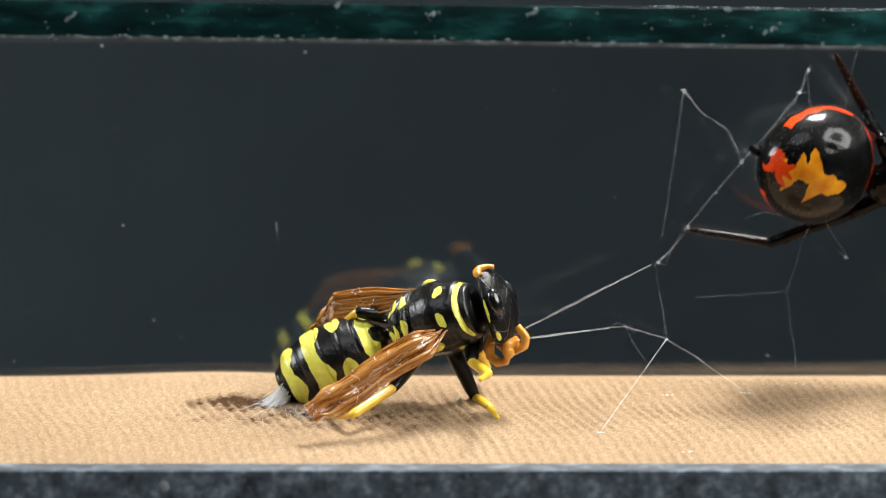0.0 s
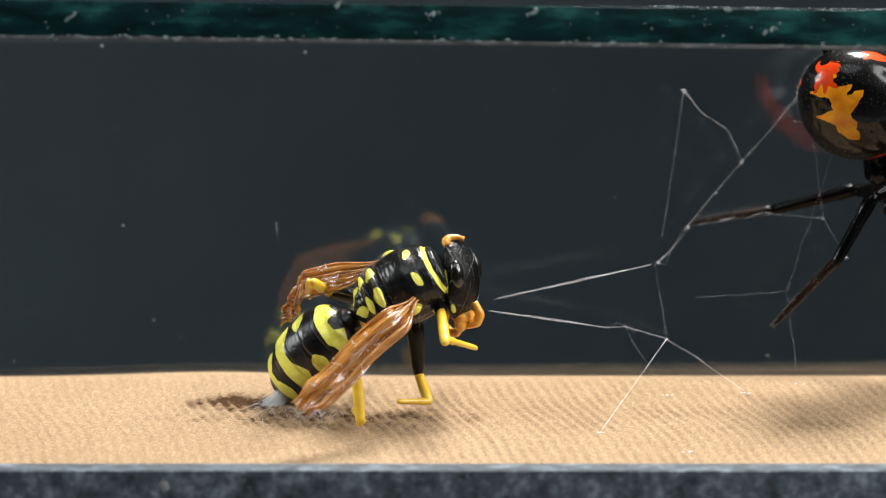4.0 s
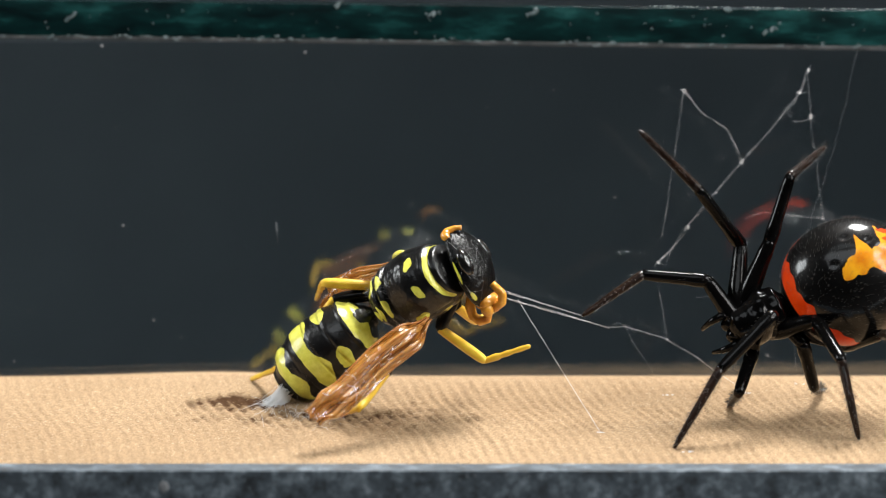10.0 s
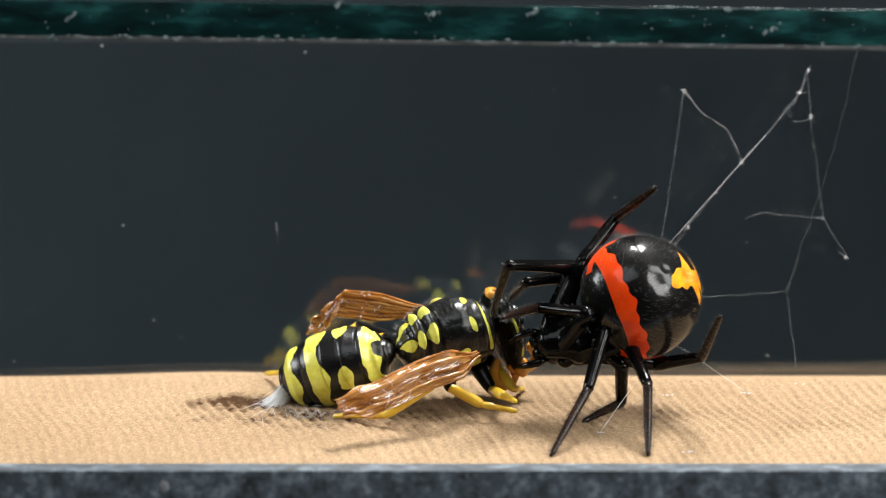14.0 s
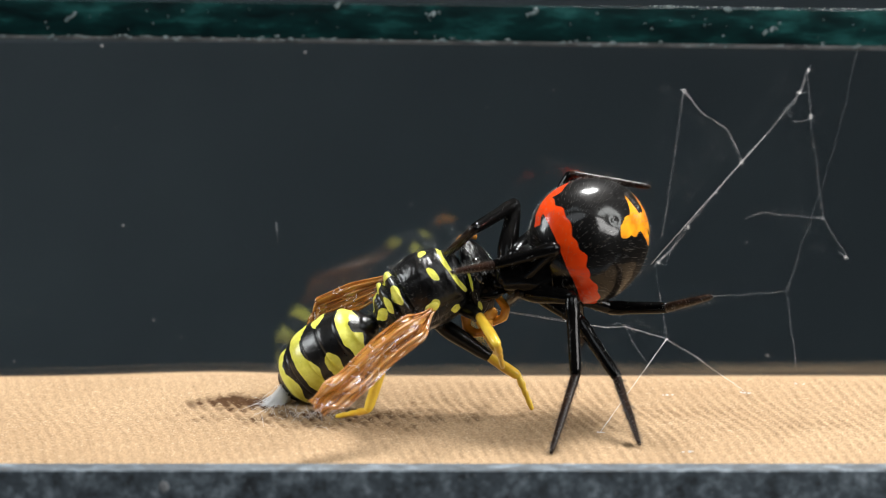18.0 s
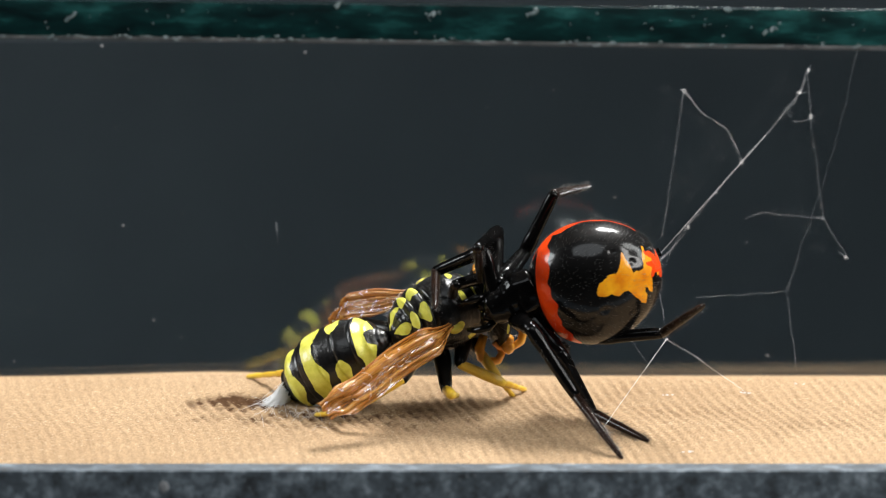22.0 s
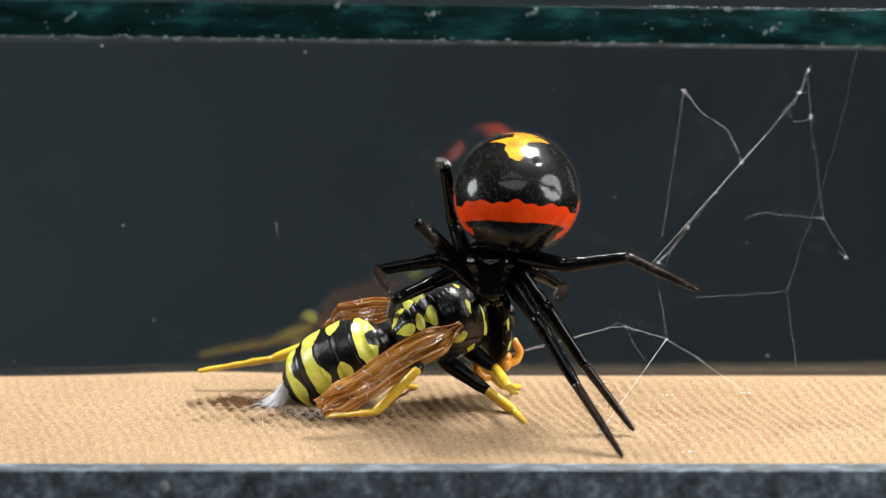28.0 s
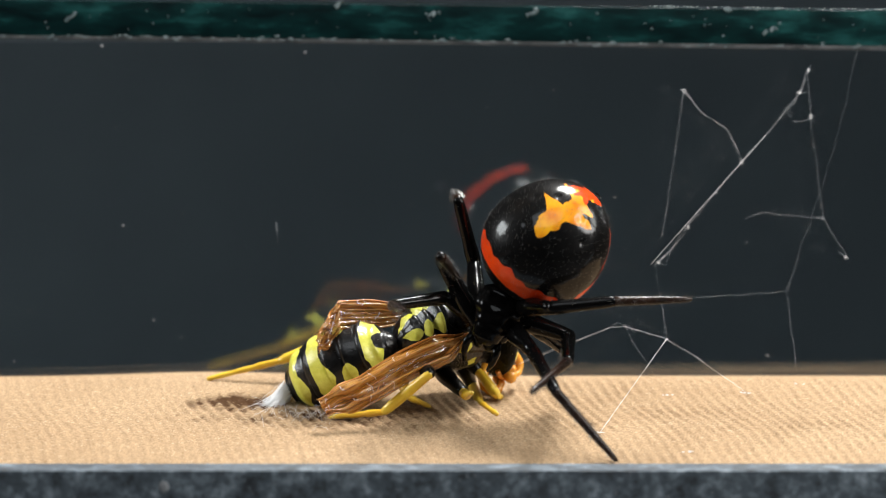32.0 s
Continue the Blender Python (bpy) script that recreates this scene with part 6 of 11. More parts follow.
    walk(movers['w_FF'], [
        key(0,12.14,-.79,5.69,45.1,77.9,-29.2), key(.5,12,.22,6.1,42.9,77.1,-31.4), key(1,11.79,.35,6.56,46.2,75.7,-28.1),
        key(1.5,12.02,.37,5.96,1.5,52.9,-76.2), key(2,12.22,.5,5.35,-6.3,22,-88.5), key(3,8.62,-.68,8.1,44.3,40.1,-4.2),
        key(3.5,9.11,-1.85,8.27,44.6,40.6,-3.9), key(4.5,9.84,-2.14,6.83,65.3,-4.3,53.2), key(5.5,10.36,-2.36,5.41,92.4,-77.6,20.4),
        key(5.733,9.51,-1.51,7.02,124,-32.9,-15), key(6,8.65,-.66,8.63,125.3,14,-22.4), key(6.267,10.27,-.07,7.5,123,-8,-63.1),
        key(6.5,11.89,.53,6.36,136.8,-25.8,-107.8), key(7,11.84,.43,6.34,135.4,-16.6,-103.9), key(7.5,11.7,.6,6.67,134.7,.5,-98.6),
        key(8,11.54,.58,7.02,135.4,18,-93.8), key(9,10.46,.42,8.63,-161.3,72.5,-18.5), key(9.5,10.6,0,8.53,-162.6,74.7,-19.9),
        key(10,10.61,-1.8,8.46,-160.1,74.9,-17.3), key(10.5,10.55,-2.01,8.29,-157.1,72.6,-14.1), key(11,10.46,-2.13,8.09,-155.3,70.3,-12.3),
        key(11.5,12.06,-1.02,5.88,-161.9,72.6,-19.2), key(12,11.92,-.8,5.8,-153.5,60.6,-10.1), key(13,12.82,-.49,4.13,174,48.7,-49.2),
        key(14,11.62,1.05,3.68,-155.9,40.2,-7.3), key(15.5,11.78,1.18,3.51,-143.7,29.3,13.7), key(16.5,11.89,1.27,3.41,-135.4,16.9,34.6),
        key(17,12,1.11,3.43,-133.7,11.9,41.7), key(18,10.81,-1.43,7.06,-158.2,46.7,-4.2), key(18.5,10.83,-.46,5.48,-158.9,42.9,-5.3),
        key(19,11.83,.36,4.23,-159.8,51.9,-6.4), key(19.5,11.6,.55,5.3,-165.5,57,-13.5), key(20,11.43,.68,6.4,-166.5,61.2,-14.6),
        key(20.5,11.06,.9,5.27,-167.2,52.4,-15.4), key(21,10.85,.83,4.26,-167.3,43.6,-15.7), key(22,11.02,.75,5.12,-170.2,50.9,-19.5),
        key(23,11.17,2.16,3.42,-175.2,39.5,-26.6), key(24,11.14,2,3.14,-173.6,37.3,-24), key(24.5,11.14,1.94,3.1,-172.8,37.3,-22.7),
        key(25,11.14,1.88,3.07,-171.9,37.2,-21.2), key(25.5,11.07,1.89,3.25,-170.8,38.9,-19.4), key(26.5,10.94,1.92,3.64,-168.5,42,-15.8),
        key(27.5,10.8,1.95,4.02,-166.4,44.7,-12.7), key(28,10.87,1.04,4.22,-164.5,46.6,-10.1), key(29,11.14,.85,3.72,-169,45.8,-16.4),
        key(30,10.73,1.38,3.97,-173.4,45.8,-22.5), key(31,10.72,.91,3.5,-177.7,41.7,-28.6), key(32,10.73,1.75,3.24,-176.9,37.5,-27.5),
    ])
    walk(movers['w_FF_shin'], [
        key(0,2.7,0,0,-30.7,50,33.8), key(.5,2.7,0,0,-35,57.4,27.9), key(1,2.7,0,0,-42.1,63.8,18.1), key(1.5,2.7,0,0,108.5,64.6,179),
        key(2,2.7,0,0,110.5,31.8,-163), key(2.5,2.7,0,0,103.4,64.1,155.6), key(3,2.7,0,0,19.1,66.6,40.8), key(3.5,2.7,0,0,61,71,85.8),
        key(4.5,2.7,0,0,51.4,56.9,17), key(5.5,2.7,0,0,8,73.3,-88.6), key(5.733,2.7,0,0,-68.6,56.1,-124.2), key(6,2.7,0,0,-106.7,34.5,-116.1),
        key(6.267,2.7,0,0,-120.9,20.6,-162.7), key(6.5,2.7,0,0,-120.5,1.9,157.3), key(7,2.7,0,0,-119.2,3.6,168.4), key(7.5,2.7,0,0,-118.8,1,-173.7),
        key(8,2.7,0,0,-121.1,-1.9,-155.9), key(8.5,2.7,0,0,-136.1,-7.5,-110.5), key(9,2.7,0,0,-150.6,-.8,-65.4), key(9.5,2.7,0,0,-152.6,-4.1,-62.6),
        key(10,2.7,0,0,-153.2,-7.4,-59.6), key(10.5,2.7,0,0,-155.2,-4.3,-26.4), key(11,2.7,0,0,-155.9,-1,-.7), key(11.5,2.7,0,0,-142.5,-30.5,-50.6),
        key(12,2.7,0,0,-143.7,-25.3,-28.6), key(13,2.7,0,0,-110.3,-38.4,-89.8), key(13.5,2.7,0,0,-142.1,-20.9,-19), key(14,2.7,0,0,-139.7,11.5,35.4),
        key(15.5,2.7,0,0,-132.7,19.3,83.6), key(16.5,2.7,0,0,-127.4,18.6,113.3), key(17,2.7,0,0,-125.4,17.6,124.6), key(17.5,2.7,0,0,-131.4,8.9,73.4),
        key(18,2.7,0,0,-128.4,-1.1,23.8), key(18.5,2.7,0,0,-123.3,-15.4,-12.5), key(19,2.7,0,0,-122.1,14.9,30.4), key(19.5,2.7,0,0,-123.8,3.9,7.1),
        key(20,2.7,0,0,-123.6,2.1,3.6), key(20.5,2.7,0,0,-124.4,3.4,10.3), key(21,2.7,0,0,-126.1,4.2,17), key(22,2.7,0,0,-124.3,5,13.4),
        key(23,2.7,0,0,-126.8,5.9,21.8), key(24,2.7,0,0,-127.6,5.9,23.9), key(24.5,2.7,0,0,-127.6,6.3,24.6), key(25,2.7,0,0,-127.6,6.9,25.4),
        key(25.5,2.7,0,0,-127.1,7.3,23.9), key(26.5,2.7,0,0,-126.7,7.3,19.3), key(27.5,2.7,0,0,-126.8,6.5,13), key(28,2.7,0,0,-127.1,5.9,8),
        key(29,2.7,0,0,-125.7,7.3,19.5), key(30,2.7,0,0,-125.8,3.6,16.5), key(31,2.7,0,0,-126.8,1.2,17.1), key(32,2.7,0,0,-128.1,-.6,18.2),
    ])
    walk(movers['w_FF_foot'], [
        key(0,3.98,.86,-1.84,-124.6,82.2,39.2), key(.5,3.84,.61,-2.02,-112.6,75.9,51), key(1,3.71,.33,-2.15,-109.8,68.8,52.3),
        key(1.5,1.67,.02,-2.17,-48.2,63.7,118.7), key(2,.75,-.6,-1.26,-21.5,40.5,147.1), key(2.5,2.08,.01,-1.73,-53.8,47.8,87.8),
        key(3,3.42,.62,-2.2,-78.2,32.4,35.3), key(3.5,2.76,.78,-2.27,-73,41.9,44.5), key(4.5,3.95,.38,-2.01,-70.3,39.1,-10.1),
        key(5.5,2.72,-.69,-2.3,-144.5,75.9,-141.3), key(5.733,2.27,-1.23,-1.83,174.4,52.2,-142.5), key(6,1.83,-1.78,-1.36,146.3,32.1,-125),
        key(6.267,1.16,-.43,-.72,135.4,17.4,-170.5), key(6.5,.49,.93,-.08,138.1,-.1,149), key(7,.35,.48,-.15,139.9,3.4,158.7),
        key(7.5,.31,-.26,-.04,141.8,2.6,175.3), key(8,.51,-.98,.08,141.3,1.1,-168.2), key(9,3.7,-2.18,.03,121.1,-4.3,-106.9),
        key(9.5,3.8,-2.13,.17,119,-3.8,-104.9), key(10,3.9,-2.05,.31,118.4,-3.1,-101.1), key(10.5,4.84,-1.06,.18,114.7,-31.7,-81.8),
        key(11,5.1,-.03,.04,81.9,-46.7,-29), key(11.5,4.01,-1.6,1.22,108.2,-42.3,-69.8), key(12,4.61,-1.04,1.03,122.9,-29.8,-73.9),
        key(13,2.71,-1.88,1.49,142.4,-27.3,-107.2), key(14,4.62,1.36,-.48,146.8,-24,-80.3), key(15.5,2.95,2.25,-.79,148.1,-33.2,-61.4),
        key(16.5,1.8,2.09,-.77,145.1,-36.8,-37), key(17,1.4,1.88,-.73,144,-38.4,-27.9), key(18,4.89,.97,.05,139.1,-41.1,-76),
        key(18.5,4.96,-.5,.64,141,-26.5,-73.2), key(19,4.7,1.17,-.62,132.3,-8,-73.4), key(19.5,5.08,.3,-.16,127.1,-6.2,-63.5),
        key(20,5.09,.15,-.09,122.1,-1,-36.7), key(20.5,5.06,.43,-.14,130.3,-10.1,-54.7), key(21,4.99,.7,-.17,141.3,-17.2,-68.3),
        key(22,5.03,.55,-.21,130.1,-21.8,-55.4), key(23,4.92,.89,-.25,155.7,-27.6,-93.9), key(24,4.88,.97,-.25,159.6,-22.2,-96.6),
        key(24.5,4.87,.99,-.26,159.8,-20.2,-96.2), key(25,4.85,1.02,-.29,159.9,-18.4,-95.7), key(25.5,4.88,.96,-.3,157.3,-16.6,-91.9),
        key(26.5,4.95,.79,-.31,152.7,-12.7,-85.2), key(27.5,5.02,.54,-.27,148.8,-8.6,-79.1), key(28,5.06,.33,-.25,146.7,-9.9,-77.7),
        key(29,4.94,.8,-.31,150.4,-16.4,-91), key(30,5,.68,-.15,148.7,-19.2,-87.1), key(31,4.99,.7,-.05,156.3,-26.6,-100.5),
        key(32,4.98,.75,.03,159.9,-21,-99.1),
    ])
    walk(movers['w_FM'], [
        key(0,10.61,.06,5.22,-63.4,23.3,-174.8), key(.5,10.5,1.07,5.53,-62.9,31.5,-173.8), key(1,10.31,1.17,5.9,-62.6,38.5,-173.2),
        key(1.5,10.5,1.18,5.41,-63.1,34.1,-174), key(2,10.63,1.26,4.93,-63.5,30.2,-174.8), key(3,7.07,-.92,7.19,-49,81.4,-159),
        key(3.5,7.57,-1.7,7.33,-59.5,62,-170), key(4.5,8.17,-1.97,6.16,-64.6,3.5,-178.1), key(5.5,8.61,-2.15,5.01,-63.4,-32.5,177.6),
        key(6,7.42,-.77,7.3,-65.7,5.4,-173.4), key(6.5,10.38,1.29,5.71,-66,3.4,-178.3), key(7,10.33,1.14,5.64,-65.6,19.8,-176.2),
        key(7.5,10.21,1.34,5.95,-65.7,18.2,-176.5), key(8,10.07,1.33,6.27,-65.8,16.7,-176.8), key(9,9.15,1.24,7.67,-65.6,23.8,-176.1),
        key(9.5,9.31,.95,7.67,-66.2,17.6,-178), key(10,9.29,-.83,7.69,-66.3,10.6,-178.3), key(10.5,9.2,-1,7.61,-66.4,6,-178.7),
        key(11,9.09,-1.09,7.51,-66.4,1.4,-179.1), key(11.5,10.59,-.11,5.36,-66.4,-3.1,-179.6), key(12,10.6,.35,5.32,-66.2,14.7,-177.1),
        key(13,11.4,.52,3.64,-66.4,-2.8,-179.2), key(14,9.89,.65,3.28,-66.5,-7.6,-177.4), key(15.5,10.04,.8,3.17,-66.6,-7.2,-176.7),
        key(16.5,10.14,.91,3.1,-66.8,-6.9,-175.3), key(17,10.24,.82,3.13,-66.6,-5.8,-176.9), key(18,9.28,-1.28,6.1,-65.7,38.6,-173.8),
        key(18.5,9.2,-.77,4.75,-60.3,20.4,-163), key(19,10.16,.04,3.58,-62.9,2,-176.5), key(19.5,9.98,.29,4.52,-62.6,17.2,-174.6),
        key(20,9.86,.57,5.49,-62.2,31.8,-173.7), key(20.5,9.45,.45,4.57,-58.6,21.9,-165.8), key(21,9.21,.23,3.77,-54.1,6.8,-147.8),
        key(22,9.4,.26,4.46,-56.9,22,-158.8), key(23,9.57,1.35,3.14,-55.5,.7,-152), key(24,9.54,1.17,2.92,-55.6,-2.7,-146.6),
        key(24.5,9.54,1.11,2.88,-55.7,-3.1,-144.6), key(25,9.55,1.05,2.84,-55.8,-3.5,-142.7), key(25.5,9.48,1.06,2.99,-56,-.7,-139.2),
        key(26.5,9.36,1.1,3.29,-55.8,4.6,-133.4), key(27.5,9.24,1.14,3.6,-55.2,9.4,-128.7), key(28,9.23,.37,3.87,-55.1,13.6,-128.4),
        key(29,9.42,.31,3.53,-55.3,7.4,-129.4), key(30,9.08,.68,3.76,-55,21.2,-128.1), key(31,9.06,.2,3.33,-53.7,13.1,-123.6),
        key(32,9.15,.88,3.13,-53.7,11.8,-124),
    ])
    walk(movers['w_FM_shin'], [
        key(0,3.2,0,0,18.7,40.5,-45.4), key(.5,3.2,0,0,28.9,48,-40.4), key(1,3.2,0,0,45.1,53.6,-27.4), key(1.5,3.2,0,0,55.4,60.5,-10.7),
        key(2,3.2,0,0,71.9,65,11.6), key(3,3.2,0,0,112.4,18.3,28.6), key(3.5,3.2,0,0,110.1,48.3,35.4), key(4.5,3.2,0,0,55.8,85.3,28.4),
        key(5.5,3.2,0,0,13.1,15.6,16.9), key(6,3.2,0,0,-2.4,75.5,-40.7), key(6.5,3.2,0,0,22.6,27.9,-8.8), key(7,3.2,0,0,19,44,-32.8),
        key(7.5,3.2,0,0,20.1,36.6,-29.4), key(8,3.2,0,0,21,28.4,-26), key(9,3.2,0,0,23.5,21.1,-29.1), key(9.5,3.2,0,0,23.9,-8.1,-15.9),
        key(10,3.2,0,0,23.7,-3.6,-13.7), key(10.5,3.2,0,0,23.4,-2.4,-9.3), key(11,3.2,0,0,23.3,-1.1,-5.2), key(11.5,3.2,0,0,23.2,-1.8,-3.9),
        key(12,3.2,0,0,21.9,41.1,-28.9), key(13,3.2,0,0,18.3,28.9,-15.5), key(14,3.2,0,0,-8,62.7,-44.9), key(15.5,3.2,0,0,-6.4,66.6,-43.8),
        key(16.5,3.2,0,0,-5.9,69.5,-43.7), key(17,3.2,0,0,.1,69.2,-38.1), key(18,3.2,0,0,47.3,69.3,-33.1), key(18.5,3.2,0,0,-60.2,75.7,-128.2),
        key(19,3.2,0,0,-5.4,74.4,-50.1), key(19.5,3.2,0,0,16.9,74.7,-42.4), key(20,3.2,0,0,49,67.6,-22.9), key(20.5,3.2,0,0,-47,80.5,-114.1),
        key(21,3.2,0,0,-100.1,60.2,-163), key(22,3.2,0,0,-91.5,78.6,-162.2), key(23,3.2,0,0,-111,62.9,-167.4), key(24,3.2,0,0,-117.6,57.5,-174.8),
        key(24.5,3.2,0,0,-120.2,56.2,-178.6), key(25,3.2,0,0,-122.6,55,177.8), key(25.5,3.2,0,0,-125.4,54,170.1), key(26.5,3.2,0,0,-131.6,52.9,154.2),
        key(27.5,3.2,0,0,-140.5,52,135.8), key(28,3.2,0,0,-144.5,52.2,128.5), key(29,3.2,0,0,-151.4,48.9,123.4), key(29.5,3.2,0,0,178.3,17,74.7),
        key(30,3.2,0,0,178.5,-23.3,43.5), key(31,3.2,0,0,-176.2,-15,48.5), key(32,3.2,0,0,-176.8,-11.8,53.8),
    ])
    walk(movers['w_FM_foot'], [
        key(0,4.91,-1.73,-2.08,55.4,72,-63.5), key(.5,4.83,-1.39,-2.38,50.5,73.9,-77.1), key(1,4.89,-.87,-2.58,44.9,76,-90.2),
        key(1.5,4.75,-.29,-2.79,17.3,76.9,-113.9), key(2,4.53,.27,-2.9,-7,75.1,-135), key(3,5.87,1.45,-1,-144.1,76.7,40.2),
        key(3.5,4.93,1.23,-2.39,-49,82,152.7), key(4.5,3.43,.13,-3.19,-60.1,61.5,-164.1), key(5.5,6.15,.89,-.86,-75.3,54.8,-144.6),
        key(6,3.81,-.52,-3.1,-71.3,65.7,-179.4), key(6.5,5.99,-.43,-1.5,-60.7,79,-164.8), key(7,5.13,-1.25,-2.22,46.9,86.6,-72.8),
        key(7.5,5.44,-1.26,-1.91,66.2,87,-51.8), key(8,5.73,-1.24,-1.52,88.3,86.8,-28.2), key(9,5.81,-1.45,-1.15,120.4,82.8,-2.9),
        key(9.5,6.25,-.87,.45,121.7,81,4.9), key(10,6.3,-.76,.2,114,76.6,3.5), key(10.5,6.36,-.52,.14,128.5,75.8,22.7),
        key(11,6.39,-.29,.06,141.4,74.1,40.3), key(11.5,6.39,-.22,.1,117.7,81.9,20.3), key(12,5.31,-1.17,-2.1,30.9,86.8,-84.2),
        key(13,5.9,-.75,-1.55,-41.1,84.1,-139.1), key(14,4.24,-1.04,-2.84,-65.4,78.7,-159.7), key(15.5,4.12,-.88,-2.94,-69.2,76.1,-164.3),
        key(16.5,4.01,-.77,-3,-72.2,73.4,-168.2), key(17,4.1,-.7,-2.99,-70.2,74.9,-166.5), key(18,4.15,-.62,-2.99,-123.4,87.7,98.5),
        key(18.5,2.71,-.62,-3.1,-56.2,72.1,177.3), key(19,3.75,-.66,-3.08,-56.4,74.3,-160.7), key(19.5,3.82,-.57,-3.09,-52.2,78.8,-171.1),
        key(20,4.32,-.47,-2.96,-53,84.2,174.8), key(20.5,2.98,-.48,-3.16,-52.5,72.6,-179.7), key(21,1.68,-.47,-2.78,-53.8,49.4,-178.1),
        key(22,2.6,-.19,-3.14,-56.5,65.5,172.6), key(23,1.78,-.32,-2.85,-56.1,46.1,-172.7), key(24,1.49,-.16,-2.7,-56.4,37.3,-172.6),
        key(24.5,1.42,-.04,-2.66,-56.3,34.1,-172.9), key(25,1.36,.07,-2.62,-56.2,30.9,-173.2), key(25.5,1.35,.32,-2.59,-56.1,28,-176.8),
        key(26.5,1.46,.84,-2.55,-55.4,22.8,177), key(27.5,1.79,1.37,-2.52,-54.7,17.6,172.2), key(28,1.98,1.53,-2.53,-55.7,20.5,166.5),
        key(29,2.04,1.76,-2.41,-54.7,13.9,174.3), key(30,5.33,2.02,1.27,-61.1,30.5,150.5), key(31,5.25,2.32,.83,-57.1,22,156.1),
        key(32,5.05,2.53,.65,-56.8,20.5,157.7),
    ])
    walk(movers['w_FH'], [
        key(0,9.1,.41,4.76,-60.9,-9.6,-156.4), key(.5,9.03,1.44,4.97,-62,-9,-149.4), key(1,8.87,1.5,5.24,-62.3,-6.5,-147.3),
        key(1.5,9.01,1.5,4.88,-61.8,-10.1,-150.3), key(2,9.1,1.54,4.52,-61.3,-13.5,-152.9), key(2.5,7.43,0,5.49,-51.9,-8.5,160.7),
        key(3,5.77,-1.54,6.46,-49.1,1.6,115.8), key(3.5,6.2,-1.98,6.52,-48.8,1.5,126.2), key(4.5,6.67,-2.23,5.63,-50.5,-11.4,145.5),
        key(5.5,7.03,-2.39,4.75,-58.6,-23.1,172.3), key(6,6.41,-1.28,6.15,-53.2,6,137.7), key(6.5,8.92,1.56,5.07,-50.4,.9,-179.1),
        key(7,8.88,1.37,4.96,-51.3,3.1,155.8), key(7.5,8.78,1.59,5.24,-48.9,8.8,178.4), key(8,8.66,1.6,5.53,-48.1,14.7,-177.7),
        key(9,7.9,1.56,6.71,-46.9,13.2,-172.7), key(9.5,8.04,1.4,6.79,-47.2,11.5,-173.8), key(10,7.98,-.35,6.87,-48.2,8.8,-179.5),
        key(10.5,7.85,-.48,6.9,-48.3,4.3,179.6), key(11,7.69,-.55,6.9,-48.3,-.3,178.8), key(11.5,9.12,.32,4.84,-48.4,-3.7,-178.3),
        key(12,9.2,1.01,4.88,-48.4,3.6,-179.7), key(13,9.92,1.05,3.24,-48.4,-9.8,-180), key(14,8.48,-.09,3.04,-40.1,-16.6,144.7),
        key(15.5,8.61,.08,2.99,-39.5,-19.7,142.9), key(16.5,8.7,.21,2.95,-39.3,-21.7,142.2), key(17,8.77,.17,2.97,-39.3,-22.3,142.2),
        key(18,7.86,-1.54,5.37,-37.6,12,124.3), key(18.5,7.8,-1.44,4.28,-37.6,-.6,123.8), key(19,8.73,-.61,3.21,-40.1,-13.4,143.2),
        key(19.5,8.58,-.32,4,-40.3,-.4,145.6), key(20,8.48,.08,4.82,-39.5,12.4,153.6), key(20.5,8.11,-.32,4.1,-40.9,3.4,143.2),
        key(21,7.9,-.67,3.47,-41.2,-5.1,159.7), key(22,8.07,-.55,4.03,-39.1,-6.7,140), key(23,8.35,.29,3.07,-39.5,-15.7,141.9),
        key(24,8.32,.11,2.9,-48.3,-23.7,167.6), key(24.5,8.33,.05,2.86,-48.5,-23.9,168), key(25,8.33,-.01,2.81,-48.6,-24.1,168.3),
        key(25.5,8.27,0,2.93,-43.3,-20.7,154.5), key(26.5,8.15,.04,3.17,-40.4,-14.1,144.9), key(27.5,8.03,.09,3.41,-40,-7.9,142.4),
        key(28,7.92,-.58,3.72,-39.7,-3.2,140.1), key(29,8.04,-.53,3.52,-39.7,-3.9,139.9), key(30,7.78,-.29,3.75,-39.3,-2.7,132.1),
        key(31,7.77,-.77,3.34,-39.4,-7.5,133.2), key(32,7.96,-.22,3.2,-39.7,-9.7,135.6),
    ])
